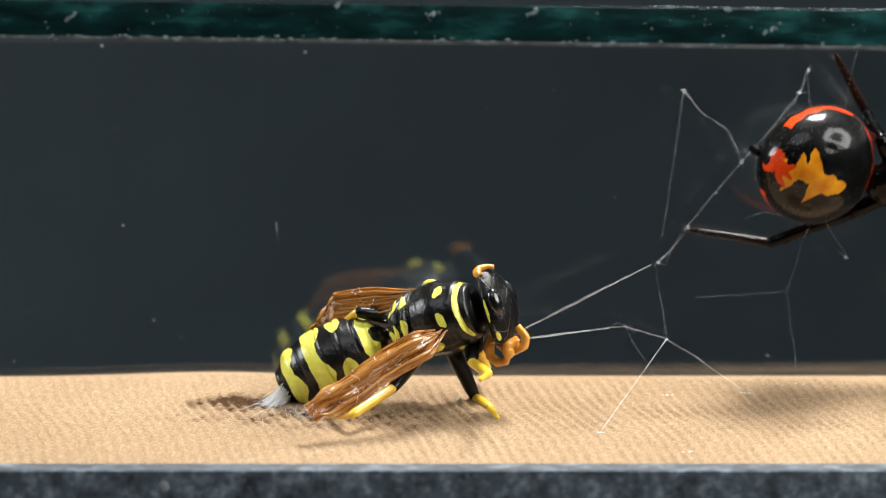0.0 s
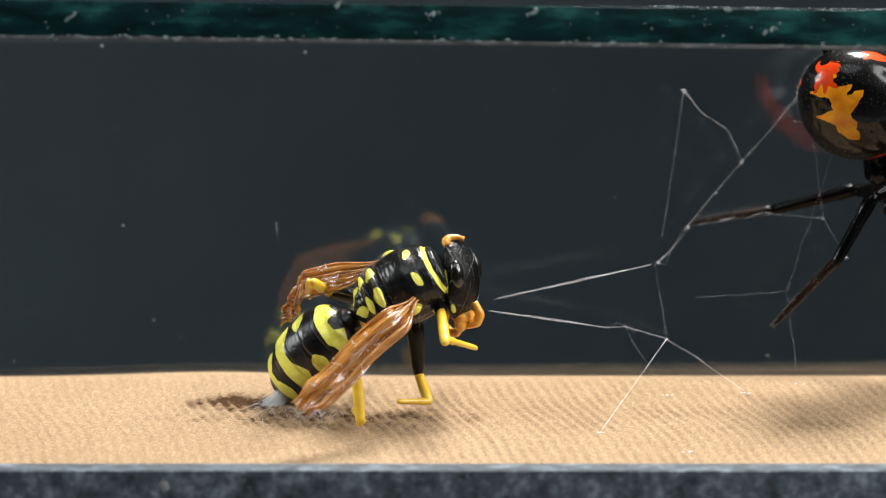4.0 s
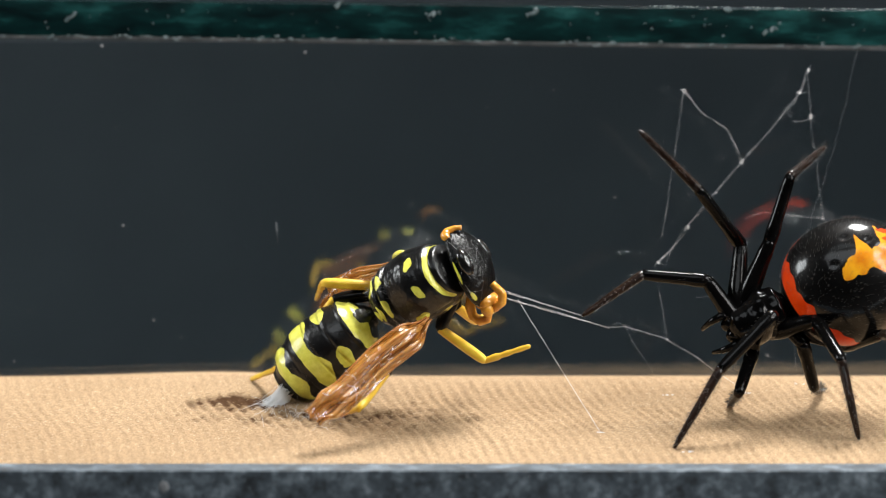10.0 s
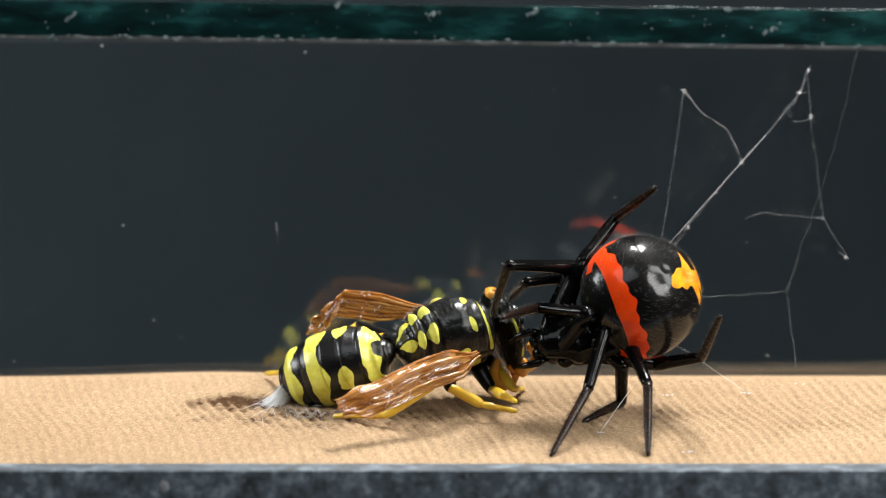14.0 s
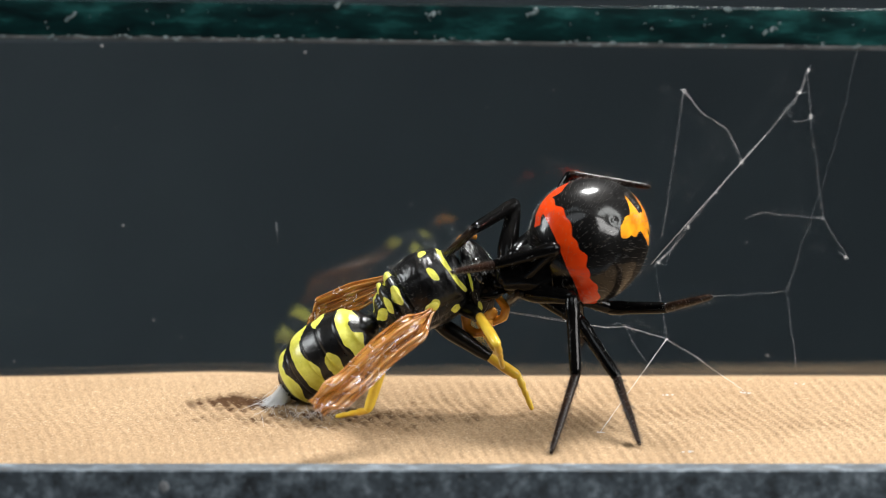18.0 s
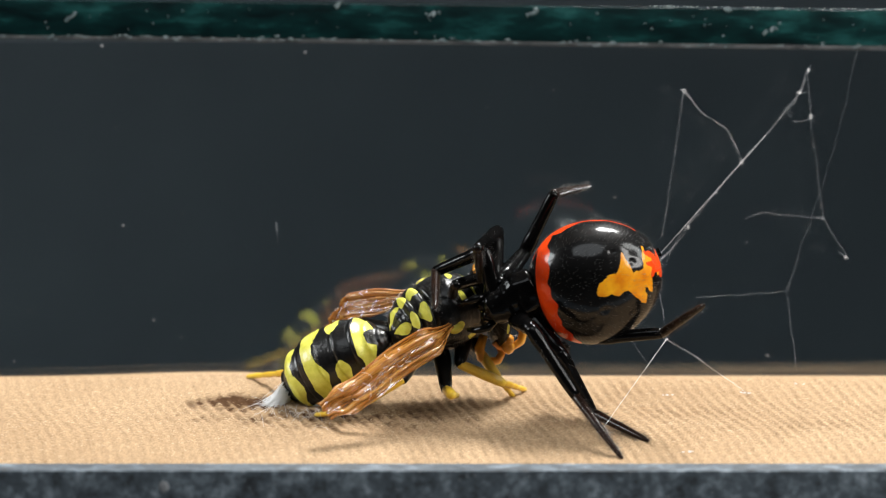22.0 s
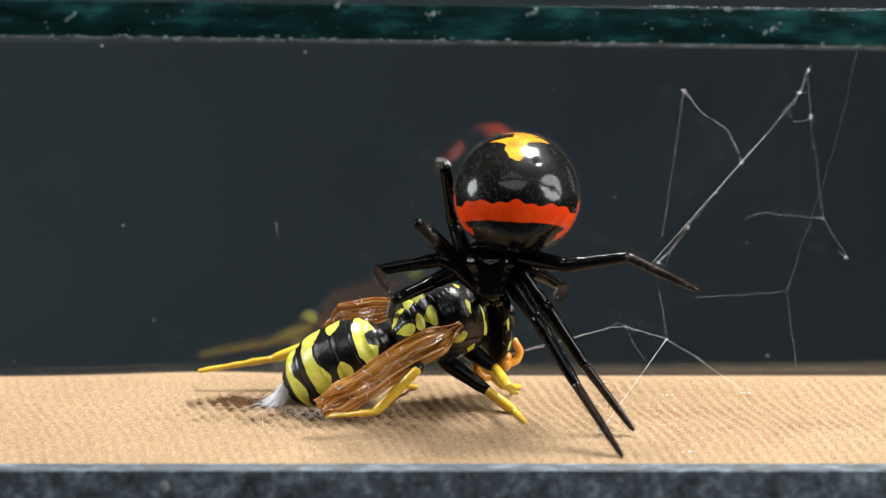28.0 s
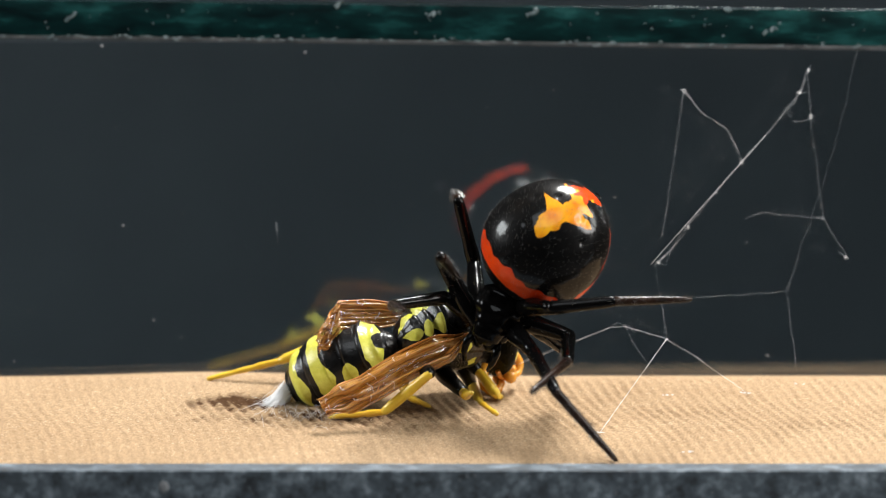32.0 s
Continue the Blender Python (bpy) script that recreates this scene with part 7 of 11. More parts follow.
    walk(movers['w_FH_shin'], [
        key(0,4.4,0,0,23.5,79.3,38.8), key(.5,4.4,0,0,43.5,75.4,54.5), key(1,4.4,0,0,53.2,76.7,61.1), key(1.5,4.4,0,0,43.8,73.6,56.3),
        key(2,4.4,0,0,37.2,70.2,53.7), key(2.267,4.4,0,0,-144,69.7,-147.4), key(2.5,4.4,0,0,-128.9,30.5,-154.8), key(2.733,4.4,0,0,-111.4,-5.9,-170.5),
        key(3,4.4,0,0,-79.5,-32.9,158.6), key(3.5,4.4,0,0,-75.3,-42,149.6), key(4.5,4.4,0,0,-48.6,-63.4,124.8), key(5.5,4.4,0,0,32.9,-61.1,41.2),
        key(6,4.4,0,0,-52.8,-43.9,111), key(6.5,4.4,0,0,.4,-2.3,42.5), key(7,4.4,0,0,-14.1,-13.3,51.9), key(7.5,4.4,0,0,-5.1,-7.8,33.7),
        key(8,4.4,0,0,-4.9,-3.8,20.1), key(9,4.4,0,0,-.8,17.7,33.8), key(9.5,4.4,0,0,-.7,18.9,35.6), key(10,4.4,0,0,-3.6,26.5,37.2),
        key(10.5,4.4,0,0,-1.5,30.1,42.9), key(11,4.4,0,0,1.1,33.4,49), key(11.5,4.4,0,0,-9,12.5,18.8), key(12,4.4,0,0,-7.8,17.9,27.2),
        key(13,4.4,0,0,-5.2,21.2,33), key(14,4.4,0,0,-18.5,-3.5,80.6), key(15.5,4.4,0,0,-18.3,-10.5,92.9), key(16.5,4.4,0,0,-18.3,-14.2,99.8),
        key(17,4.4,0,0,-18.5,-15.9,102.5), key(18,4.4,0,0,-56.6,-9,106.8), key(18.5,4.4,0,0,-47.8,-13.4,114.9), key(19,4.4,0,0,-26.3,-21.9,102.3),
        key(19.5,4.4,0,0,-32.7,-27.3,89.1), key(20,4.4,0,0,-33.4,-34.1,68.3), key(20.5,4.4,0,0,-19.3,-27.9,55.4), key(21,4.4,0,0,-2.3,-5.5,28.1),
        key(22,4.4,0,0,-12.7,1.2,73.7), key(23,4.4,0,0,-4.6,-4.3,58.4), key(24,4.4,0,0,12.3,40.7,45), key(24.5,4.4,0,0,12,41.9,44.1),
        key(25,4.4,0,0,11.6,42.9,43.2), key(25.5,4.4,0,0,3.8,25.9,47.8), key(26.5,4.4,0,0,-3.1,1.3,57.5), key(27.5,4.4,0,0,-8.2,-4.8,52.2),
        key(28,4.4,0,0,-12,-9,49.9), key(29,4.4,0,0,-11.4,2.8,45.1), key(30,4.4,0,0,-15.6,-7.5,48.9), key(31,4.4,0,0,-12.4,-.8,53.4),
        key(32,4.4,0,0,-9.8,-.7,51.2),
    ])
    walk(movers['w_FH_foot'], [
        key(0,5.15,.61,-5.11,-48.9,71.7,-109.7), key(.5,5.16,1.07,-5.03,-63.9,66.7,-127.7), key(1,4.98,1.05,-5.06,-65,66.9,-131.8),
        key(1.5,5.21,1.22,-4.99,-63.3,65.6,-125.7), key(2,5.45,1.42,-4.89,-62.9,63.6,-121.3), key(2.5,2.89,1.51,-1.03,10.6,55.9,-35),
        key(3,.34,1.59,2.83,26.9,22.3,-3.7), key(3.5,1.07,1.96,3.48,25.6,33.1,-11.1), key(4.5,3.07,1.92,4.65,15.1,61,-22.4),
        key(5.5,6.29,1.66,4.55,-83.4,77.2,-124.2), key(6,3.06,3.5,3.6,35.9,30.8,-10.4), key(6.5,8.23,3.51,.21,27.5,42.7,-30.7),
        key(7,7.52,3.98,1.19,30.5,36.1,-23.2), key(7.5,8.69,2.86,.71,25.5,34,-40.5), key(8,9.27,1.79,.35,30.5,16.3,-37.1),
        key(9,8.52,2.76,-1.58,23.3,44.1,-48), key(9.5,8.4,2.87,-1.68,23.7,46.7,-45.1), key(10,8.11,2.81,-2.32,24.3,48.7,-40),
        key(10.5,7.7,3.06,-2.61,25.6,52.8,-33.2), key(11,7.25,3.28,-2.86,27.8,57,-25.7), key(11.5,9.21,1.64,-1.12,54.8,11.5,17.7),
        key(12,8.8,2.26,-1.6,34.5,38.5,-32.7), key(13,8.47,2.64,-1.88,19.2,49.8,-39.2), key(14,5.25,5.12,.32,25.6,34.9,-8.5),
        key(15.5,4.15,5.11,.94,25.3,38.1,-5.7), key(16.5,3.54,4.97,1.27,25.1,40.5,-4), key(17,3.31,4.88,1.42,25.1,41.6,-3.7),
        key(18,2.92,4.92,.82,29.2,7.2,-12.8), key(18.5,2.27,4.59,1.21,27.1,18.1,-6.7), key(19,3.37,4.71,1.94,20.5,41,-18.9),
        key(19.5,4.48,4.62,2.39,30.4,14.7,-12.7), key(20,5.99,4,2.92,31.2,-15,-9.6), key(20.5,7.01,3.78,2.43,22.5,-27.4,28),
        key(21,8.97,2.44,.5,28.7,-9,24), key(22,5.86,4.99,-.11,22.5,18.3,-.1), key(23,7.12,4.42,.39,23.9,-22.7,33.7),
        key(24,7.19,2.79,-3.39,34,1.8,29.8), key(24.5,7.18,2.69,-3.47,34.2,1.9,30.4), key(25,7.18,2.61,-3.54,34.4,1.8,31.1),
        key(25.5,7.54,3.47,-2.27,27.9,-5.8,37.9), key(26.5,7.19,4.39,-.12,20.6,-10.8,42.3), key(27.5,7.58,4.09,.43,15.8,-13.8,43),
        key(28,7.71,3.93,.81,12.1,-16.7,43.2), key(29,8.06,3.68,-.26,14.3,-12.2,35.9), key(30,7.79,3.89,.68,8.7,-11.6,49.3),
        key(31,7.5,4.18,.07,12.8,-11.8,47.3), key(32,7.66,4.05,.06,15,-8,47.9),
    ])
    walk(movers['s_root'], [
        key(0,28.79,8,14.28,125.2,-18.4,0), key(.5,29.02,7.96,16.08,126.7,-18.4,0), key(1,29.34,7.92,12.49,126.6,-18.4,0),
        key(1.5,29.37,7.88,16.26,124.1,0,0), key(2,29.66,7.83,15.73,117.4,66,0), key(3,28.75,7.75,15.55,112.1,68.7,0),
        key(3.5,28.57,7.71,15.38,114.8,68.7,0), key(4.5,28.21,7.62,14.3,112,73.4,0), key(5.5,27.85,7.54,13.23,109.3,78.1,0),
        key(6,26.61,7.5,10.72,-72.5,66,-180), key(6.5,20.19,5.75,11.54,-88.1,24,-180), key(7,19.17,4,10.94,-84.6,14.7,-180),
        key(7.5,16.92,2.25,8.59,-86.6,23.8,-173.7), key(8,19.28,.5,4.34,-78.5,38.4,-172.4), key(9,19.28,.4,4.35,-44.2,37.7,-165.1),
        key(9.5,19.44,.35,4.88,-62.2,32.8,-165.1), key(10,19.61,.3,6.29,-78,23.8,-173.7), key(10.5,19.41,.12,7.36,-86.2,18.3,-173.7),
        key(11,13.46,-.05,9.12,-80.4,11.8,-174), key(11.5,9.97,-.22,8.44,-76.4,11.8,-174), key(12,7.87,-.4,8.62,-85.1,14.7,-174),
        key(13,7.7,-.43,6.35,-79.3,11.8,-174), key(14,7.81,-.47,4.89,-75,11.8,-174), key(15.5,7.43,-.52,5.06,-76.9,11.8,-174),
        key(16.5,7.18,-.55,5.18,-78.3,11.8,-174), key(17,7.11,-.57,5.18,-79.7,11.8,-174), key(18,5.25,-.6,9.16,-84,11.8,-174),
        key(18.5,7.86,-.7,7.77,-74.6,31.2,-166), key(19,8.04,-.8,7.08,-75.2,30.3,-159.4), key(19.5,6.99,-.9,7.79,-83.7,31.2,-166),
        key(20,6.29,-1,8.5,-82.1,31.8,-172.9), key(20.5,5.59,-1.1,8.09,-92.2,30.4,-176.6), key(21,4.2,-1.2,7.64,-91.1,24,-180),
        key(22,4.45,-1.2,7.57,-95.9,24,-180), key(23,4.31,-1.2,6.94,-95,26.6,-180), key(24,3.89,-1.2,7.29,-83.8,59.5,-180),
        key(24.5,3.58,-1.2,8.06,-82.4,76.8,-153.4), key(25,3.33,-1.2,7.82,-49.6,82,-135), key(25.5,3.47,-1.2,7.75,-51.1,82,-135),
        key(26.5,3.47,-1.2,7.64,-82.2,71.8,-170.5), key(27.5,3.47,-1.2,7.54,-87.9,59.5,-180), key(28,2.92,-1.2,9.45,-1.5,84.3,-90),
        key(29,2.57,-1.2,8.69,4.1,84.3,-90), key(30,3.06,-1.2,7.12,-77.3,66,-180), key(31,3.3,-1.2,7.71,-65,76.8,-153.4),
        key(32,3.33,-1.2,6.6,-79.5,66,-180),
    ])
    walk(movers['s_abdomen'], [
        key(0,-4.35,2.48,-.86,-14.56,14.61,-42.24), key(.5,-3.35,2.71,-1.12,-16.84,10.11,-48), key(1,-4.15,3.16,-1.44,-15.63,13.67,-42.5),
        key(1.5,-3.82,3.03,.88,-8.5,17.1,-26.8), key(2,-4.52,.43,2.01,2.7,29.3,5.4), key(3,-4.95,.37,2.22,4.6,31.8,8.6),
        key(3.5,-4.84,.42,2.49,2.9,34.7,5), key(4.5,-4.58,.57,2.47,4,35.5,6.9), key(5.5,-4.41,.76,2.46,5.3,36.1,8.9),
        key(6,-5.64,-.78,.73,-.1,.5,-16.2), key(6.5,-4.79,.05,-.73,.4,-8.5,-2.8), key(7,-4.52,-.58,-.94,-.3,-11.3,1.5),
        key(7.5,-4.35,.81,-.1,0,-.3,-5.6), key(8,-4.74,.88,-1.21,9.27,-21.59,3.04), key(9,-4.94,.1,-2.59,5.71,-34.41,25.08),
        key(9.5,-4.67,.87,-.61,9.19,-7.97,19.93), key(10,-5.37,.33,.15,1.2,4.2,15.4), key(10.5,-4.55,-.7,2.74,11.7,32.8,20.9),
        key(11,-5.69,1.38,-1.59,-4,-15.2,14.9), key(11.5,-5.54,.31,-3.36,-14,-39.7,21.3), key(12,-4.87,.62,-.84,-16.63,-34.71,19.45),
        key(13,-5.04,-1.21,-.69,-12.73,-39.17,15.46), key(14,-4.74,-1.7,-.28,-11.66,-35.78,15.66), key(15.5,-4.92,-1.47,-.49,-11.47,-37.84,14.52),
        key(16.5,-4.97,-1.31,-.63,-11.29,-39.29,13.61), key(17,-4.97,-1.26,-.69,-11.08,-39.91,12.73), key(18,-3.98,-.97,-.88,-15.55,-33.45,20.99),
        key(18.5,-3.58,-1.03,-2.06,-7.85,-40.1,22.24), key(19,-4.16,-1.05,-1.62,-9.71,-59.71,26.51), key(19.5,-5.15,-.74,-2.12,-7.07,-48.16,17.49),
        key(20,-5.5,-.75,-1.26,-18.07,-47.16,26.29), key(20.5,-5.18,.2,-.36,-.7,-5,7.4), key(21,-4.44,.95,-.62,.9,-8,-6.2),
        key(22,-4.45,1.08,-.26,-5.27,-2.63,-4.39), key(23,-4.35,.45,-.18,-5.32,-.03,-.94), key(24,-4.47,.4,-.64,-7.43,-.49,-17.77),
        key(24.5,-4.7,.37,1.17,7.78,-11.03,-14.62), key(25,-4.29,1.63,.34,5.9,-24.68,-9.81), key(25.5,-4.01,1.56,.5,5.6,-18.13,-12.68),
        key(26.5,-4.04,1.4,.07,1.76,-2.43,-17.85), key(27.5,-4.38,.98,-.15,-4.44,1.06,-26.14), key(28,-4.25,1.61,.01,3.42,-42.59,-5.6),
        key(29,-4.88,1.07,-.36,-2.64,-46.95,5.26), key(30,-4.63,1.09,-.29,6.68,-9.97,-21.39), key(31,-4.61,1.05,.46,11.66,-27.17,-12.86),
        key(32,-4.77,.84,-.2,5.85,-9.04,-19.6),
    ])
    walk(movers['s_L1'], [
        key(0,1.25,.75,-.3,13.3,-53.5,-125.6), key(.5,1.25,.75,-.3,6.6,-37.3,-115.6), key(1,1.25,.75,-.3,85.8,-64.6,152.4),
        key(1.5,1.25,.75,-.3,1.1,-36.2,-100.1), key(2,1.25,.75,-.3,-27.6,-48.5,-29.9), key(3,1.25,.75,-.3,-37.4,-51,-10.6),
        key(3.5,1.25,.75,-.3,-45.4,-54.4,-2.7), key(4.5,1.25,.75,-.3,-65.2,-67.3,25.7), key(5.5,1.25,.75,-.3,-102.2,-72.3,70.4),
        key(6,1.25,.75,-.3,103.2,-46.6,-100.3), key(6.5,1.25,.75,-.3,31.1,-89.1,12.3), key(7,1.25,.75,-.3,90,-54.5,-38.6),
        key(7.5,1.25,.75,-.3,139.4,-43.5,-114), key(8,1.25,.75,-.3,130.7,-2.1,-101), key(9,1.25,.75,-.3,136.6,-32.9,-112.6),
        key(9.5,1.25,.75,-.3,125.3,-15.7,-97.9), key(10,1.25,.75,-.3,128.3,-3.3,-79), key(10.5,1.25,.75,-.3,131.9,6.5,-50.2),
        key(11,1.25,.75,-.3,132.6,-30.7,-63.7), key(11.5,1.25,.75,-.3,136.4,-41.8,-72.3), key(12,1.25,.75,-.3,159.4,-12.4,-124.1),
        key(13,1.25,.75,-.3,166.3,-12.1,-137.4), key(14,1.25,.75,-.3,172.7,-45.1,-144.3), key(15.5,1.25,.75,-.3,176.3,-55.7,-150.3),
        key(16.5,1.25,.75,-.3,-179.7,-61.2,-155.6), key(17,1.25,.75,-.3,179.3,-63.6,-155.2), key(18,1.25,.75,-.3,172.3,-35.3,-149.6),
        key(18.5,1.25,.75,-.3,149.9,-6.6,-111.5), key(19,1.25,.75,-.3,142.7,-3.7,-105.6), key(19.5,1.25,.75,-.3,146.7,-2.2,-126.4),
        key(20,1.25,.75,-.3,156.4,-7.5,-145.5), key(20.5,1.25,.75,-.3,146.1,-22.9,-117.9), key(21,1.25,.75,-.3,140.8,-27.4,-91.2),
        key(22,1.25,.75,-.3,142.2,1.8,-99.2), key(23,1.25,.75,-.3,142.4,5.5,-97.7), key(24,1.25,.75,-.3,144.6,-4.8,-100),
        key(24.5,1.25,.75,-.3,131.6,15.3,-111.3), key(25,1.25,.75,-.3,136.6,2.7,-118), key(25.5,1.25,.75,-.3,136,4.1,-116.9),
        key(26.5,1.25,.75,-.3,140.5,1.1,-105.9), key(27.5,1.25,.75,-.3,143.8,-2.5,-94.5), key(28,1.25,.75,-.3,137.9,.6,-114.3),
        key(29,1.25,.75,-.3,140.5,-3.8,-117.6), key(30,1.25,.75,-.3,145.7,-1.1,-106.6), key(31,1.25,.75,-.3,137.8,2.3,-105.8),
        key(32,1.25,.75,-.3,144.8,0,-100.8),
    ])
    walk(movers['s_L1_shin'], [
        key(0,4.2,0,0,-7.2,37,34.3), key(.5,4.2,0,0,-19.7,-3,10.9), key(.733,4.2,0,0,-6.4,33.4,35.3), key(1,4.2,0,0,40.1,54.5,89.8),
        key(1.267,4.2,0,0,-8,33.4,37.4), key(1.5,4.2,0,0,-23.9,-3.2,15.6), key(2,4.2,0,0,.8,41.6,58.6), key(3,4.2,0,0,16.4,48.6,60.8),
        key(3.5,4.2,0,0,26.2,51,70.5), key(4.5,4.2,0,0,65,49.5,107.8), key(5.5,4.2,0,0,88.5,37,128.3), key(5.733,4.2,0,0,122.4,75.2,-153.7),
        key(6,4.2,0,0,-164.1,46.5,-37.8), key(6.5,4.2,0,0,-120.1,20,-30), key(7,4.2,0,0,-135.5,40.6,-19.9), key(7.5,4.2,0,0,157.8,61,-94.7),
        key(8,4.2,0,0,155.3,31.1,-32.9), key(9,4.2,0,0,152.1,33.9,-39.9), key(9.5,4.2,0,0,154.5,31.3,-35.2), key(10,4.2,0,0,153.1,33.8,-38),
        key(10.5,4.2,0,0,161.8,17.4,-17.2), key(11,4.2,0,0,159,25.5,-73.5), key(11.5,4.2,0,0,153.7,-8.8,-115.8), key(12,4.2,0,0,121,-24.7,-134.5),
        key(13,4.2,0,0,102.1,-33.3,-121.9), key(14,4.2,0,0,124.3,-7.8,-135.1), key(15.5,4.2,0,0,131.6,1.8,-146.2), key(16.5,4.2,0,0,134.4,8.3,-152.7),
        key(17,4.2,0,0,135.5,11.7,-154.8), key(18,4.2,0,0,123.8,19.4,-154.2), key(18.5,4.2,0,0,112.4,43.7,-93.6), key(19,4.2,0,0,131.5,49.7,-64.6),
        key(19.5,4.2,0,0,118,34.1,-96.7), key(20,4.2,0,0,116.7,21.7,-111.7), key(20.5,4.2,0,0,144.2,17.5,-106.1), key(21,4.2,0,0,153.9,3.6,-111.5),
        key(22,4.2,0,0,131,2.5,-101.5), key(23,4.2,0,0,129.3,-10.5,-87.9), key(24,4.2,0,0,146.4,-20.2,-65.2), key(24.5,4.2,0,0,149.6,-16.2,-54.9),
        key(25,4.2,0,0,145.3,-.4,-35.1), key(25.5,4.2,0,0,145.9,-4.8,-36.7), key(26.5,4.2,0,0,147.9,-16.7,-49.1), key(27.5,4.2,0,0,151.9,-25.5,-61.3),
        key(28,4.2,0,0,154.3,19.1,-28.8), key(29,4.2,0,0,159.7,38.3,-17.8), key(30,4.2,0,0,-178.8,63.7,5.6), key(31,4.2,0,0,175.4,37.9,5),
        key(32,4.2,0,0,172.3,58.7,-1.1),
    ])
    walk(movers['s_L1_foot'], [
        key(0,6.84,1.8,-2.4,.7,-46.6,-3.5), key(.5,8.12,.75,.21,-3.6,-52.6,-1.6), key(1,4.21,2.32,-3.26,5.7,-12.3,13.2),
        key(1.5,8.05,1.07,.22,-8.4,-55.9,8.1), key(2,5.76,2.55,-2.66,3,-39.5,13.8), key(3,5.49,2.31,-3,5.2,-27.3,3.4),
        key(3.5,5.04,2.37,-3.11,5.5,-23.2,3.3), key(4.5,3.4,2.48,-3.04,7.1,-3.5,6.2), key(5.5,2.22,2.5,-2.41,9.3,13.3,8.4),
        key(6,6.38,-1.69,-2.9,-43.3,25.4,-37.3), key(6.5,7.46,-1.88,-1.37,-12.2,18.5,-32.4), key(7,7.06,-1.03,-2.6,-62.9,63.8,-60.6),
        key(7.5,4.04,-1.93,-3.5,-90.8,72.2,-89.6), key(8,7.07,-1.86,-2.07,11.1,72.4,68.6), key(9,6.75,-2.13,-2.23,-156.6,70,-105.3),
        key(9.5,6.99,-1.97,-2.08,-148,66.3,-93.2), key(10,6.82,-2.04,-2.23,-145.5,66.4,-87.5), key(10.5,7.85,-1.13,-1.2,-115.2,38.1,-44.9),
        key(11,5.22,-3.46,-1.72,-106.8,66.1,-76.5), key(11.5,2.48,-3.56,.61,-9.3,73.4,13.9), key(12,1.65,-2.59,1.67,166.7,63.6,161.1),
        key(13,2.44,-2.84,2.2,173.6,55.3,154.1), key(14,1.39,-2.8,.54,9.5,77.1,-17.5), key(15.5,.88,-2.22,-.13,22.6,62.9,-10.6),
        key(16.5,.68,-1.81,-.58,26.3,54.7,-11), key(17,.66,-1.67,-.81,27.8,50.6,-10.5), key(18,.8,-1.64,-1.33,-43.2,78.7,-78.6),
        key(18.5,4.02,-2.89,-2.76,165.2,76.4,-166.6), key(19,5.31,-2.34,-3.05,153.5,65.5,-173.7), key(19.5,3.81,-3.29,-2.24,166.5,58.2,-178.9),
        key(20,2.82,-3.45,-1.48,-173.3,48.8,-172.8), key(20.5,3.14,-3.66,-1.21,83.5,77.7,91.2), key(21,2.74,-3.72,-.25,46.2,60.5,71.4),
        key(22,3.4,-3.92,-.18,94.9,55.1,123.3), key(23,4.34,-3.93,.73,92.9,43.6,126), key(24,5.77,-3.41,1.38,66.6,41.3,127.7),
        key(24.5,6.41,-3.14,1.11,51.9,55.6,118), key(25,7.47,-2.3,.03,41,64.8,104.4), key(25.5,7.4,-2.38,.34,34.9,65.6,99),
        key(26.5,6.71,-2.89,1.15,26.8,66.4,88.5), key(27.5,5.94,-3.17,1.72,16.8,66.5,76.2), key(28,7.51,-1.82,-1.31,47,57.1,122.2),
        key(29,7.19,-.96,-2.48,62.4,53.8,137.5), key(30,5.96,.17,-3.59,47.6,52.8,104.1), key(31,7.34,.27,-2.46,56.4,57.3,129.7),
        key(32,6.28,-.04,-3.42,51.5,43.9,114.6),
    ])
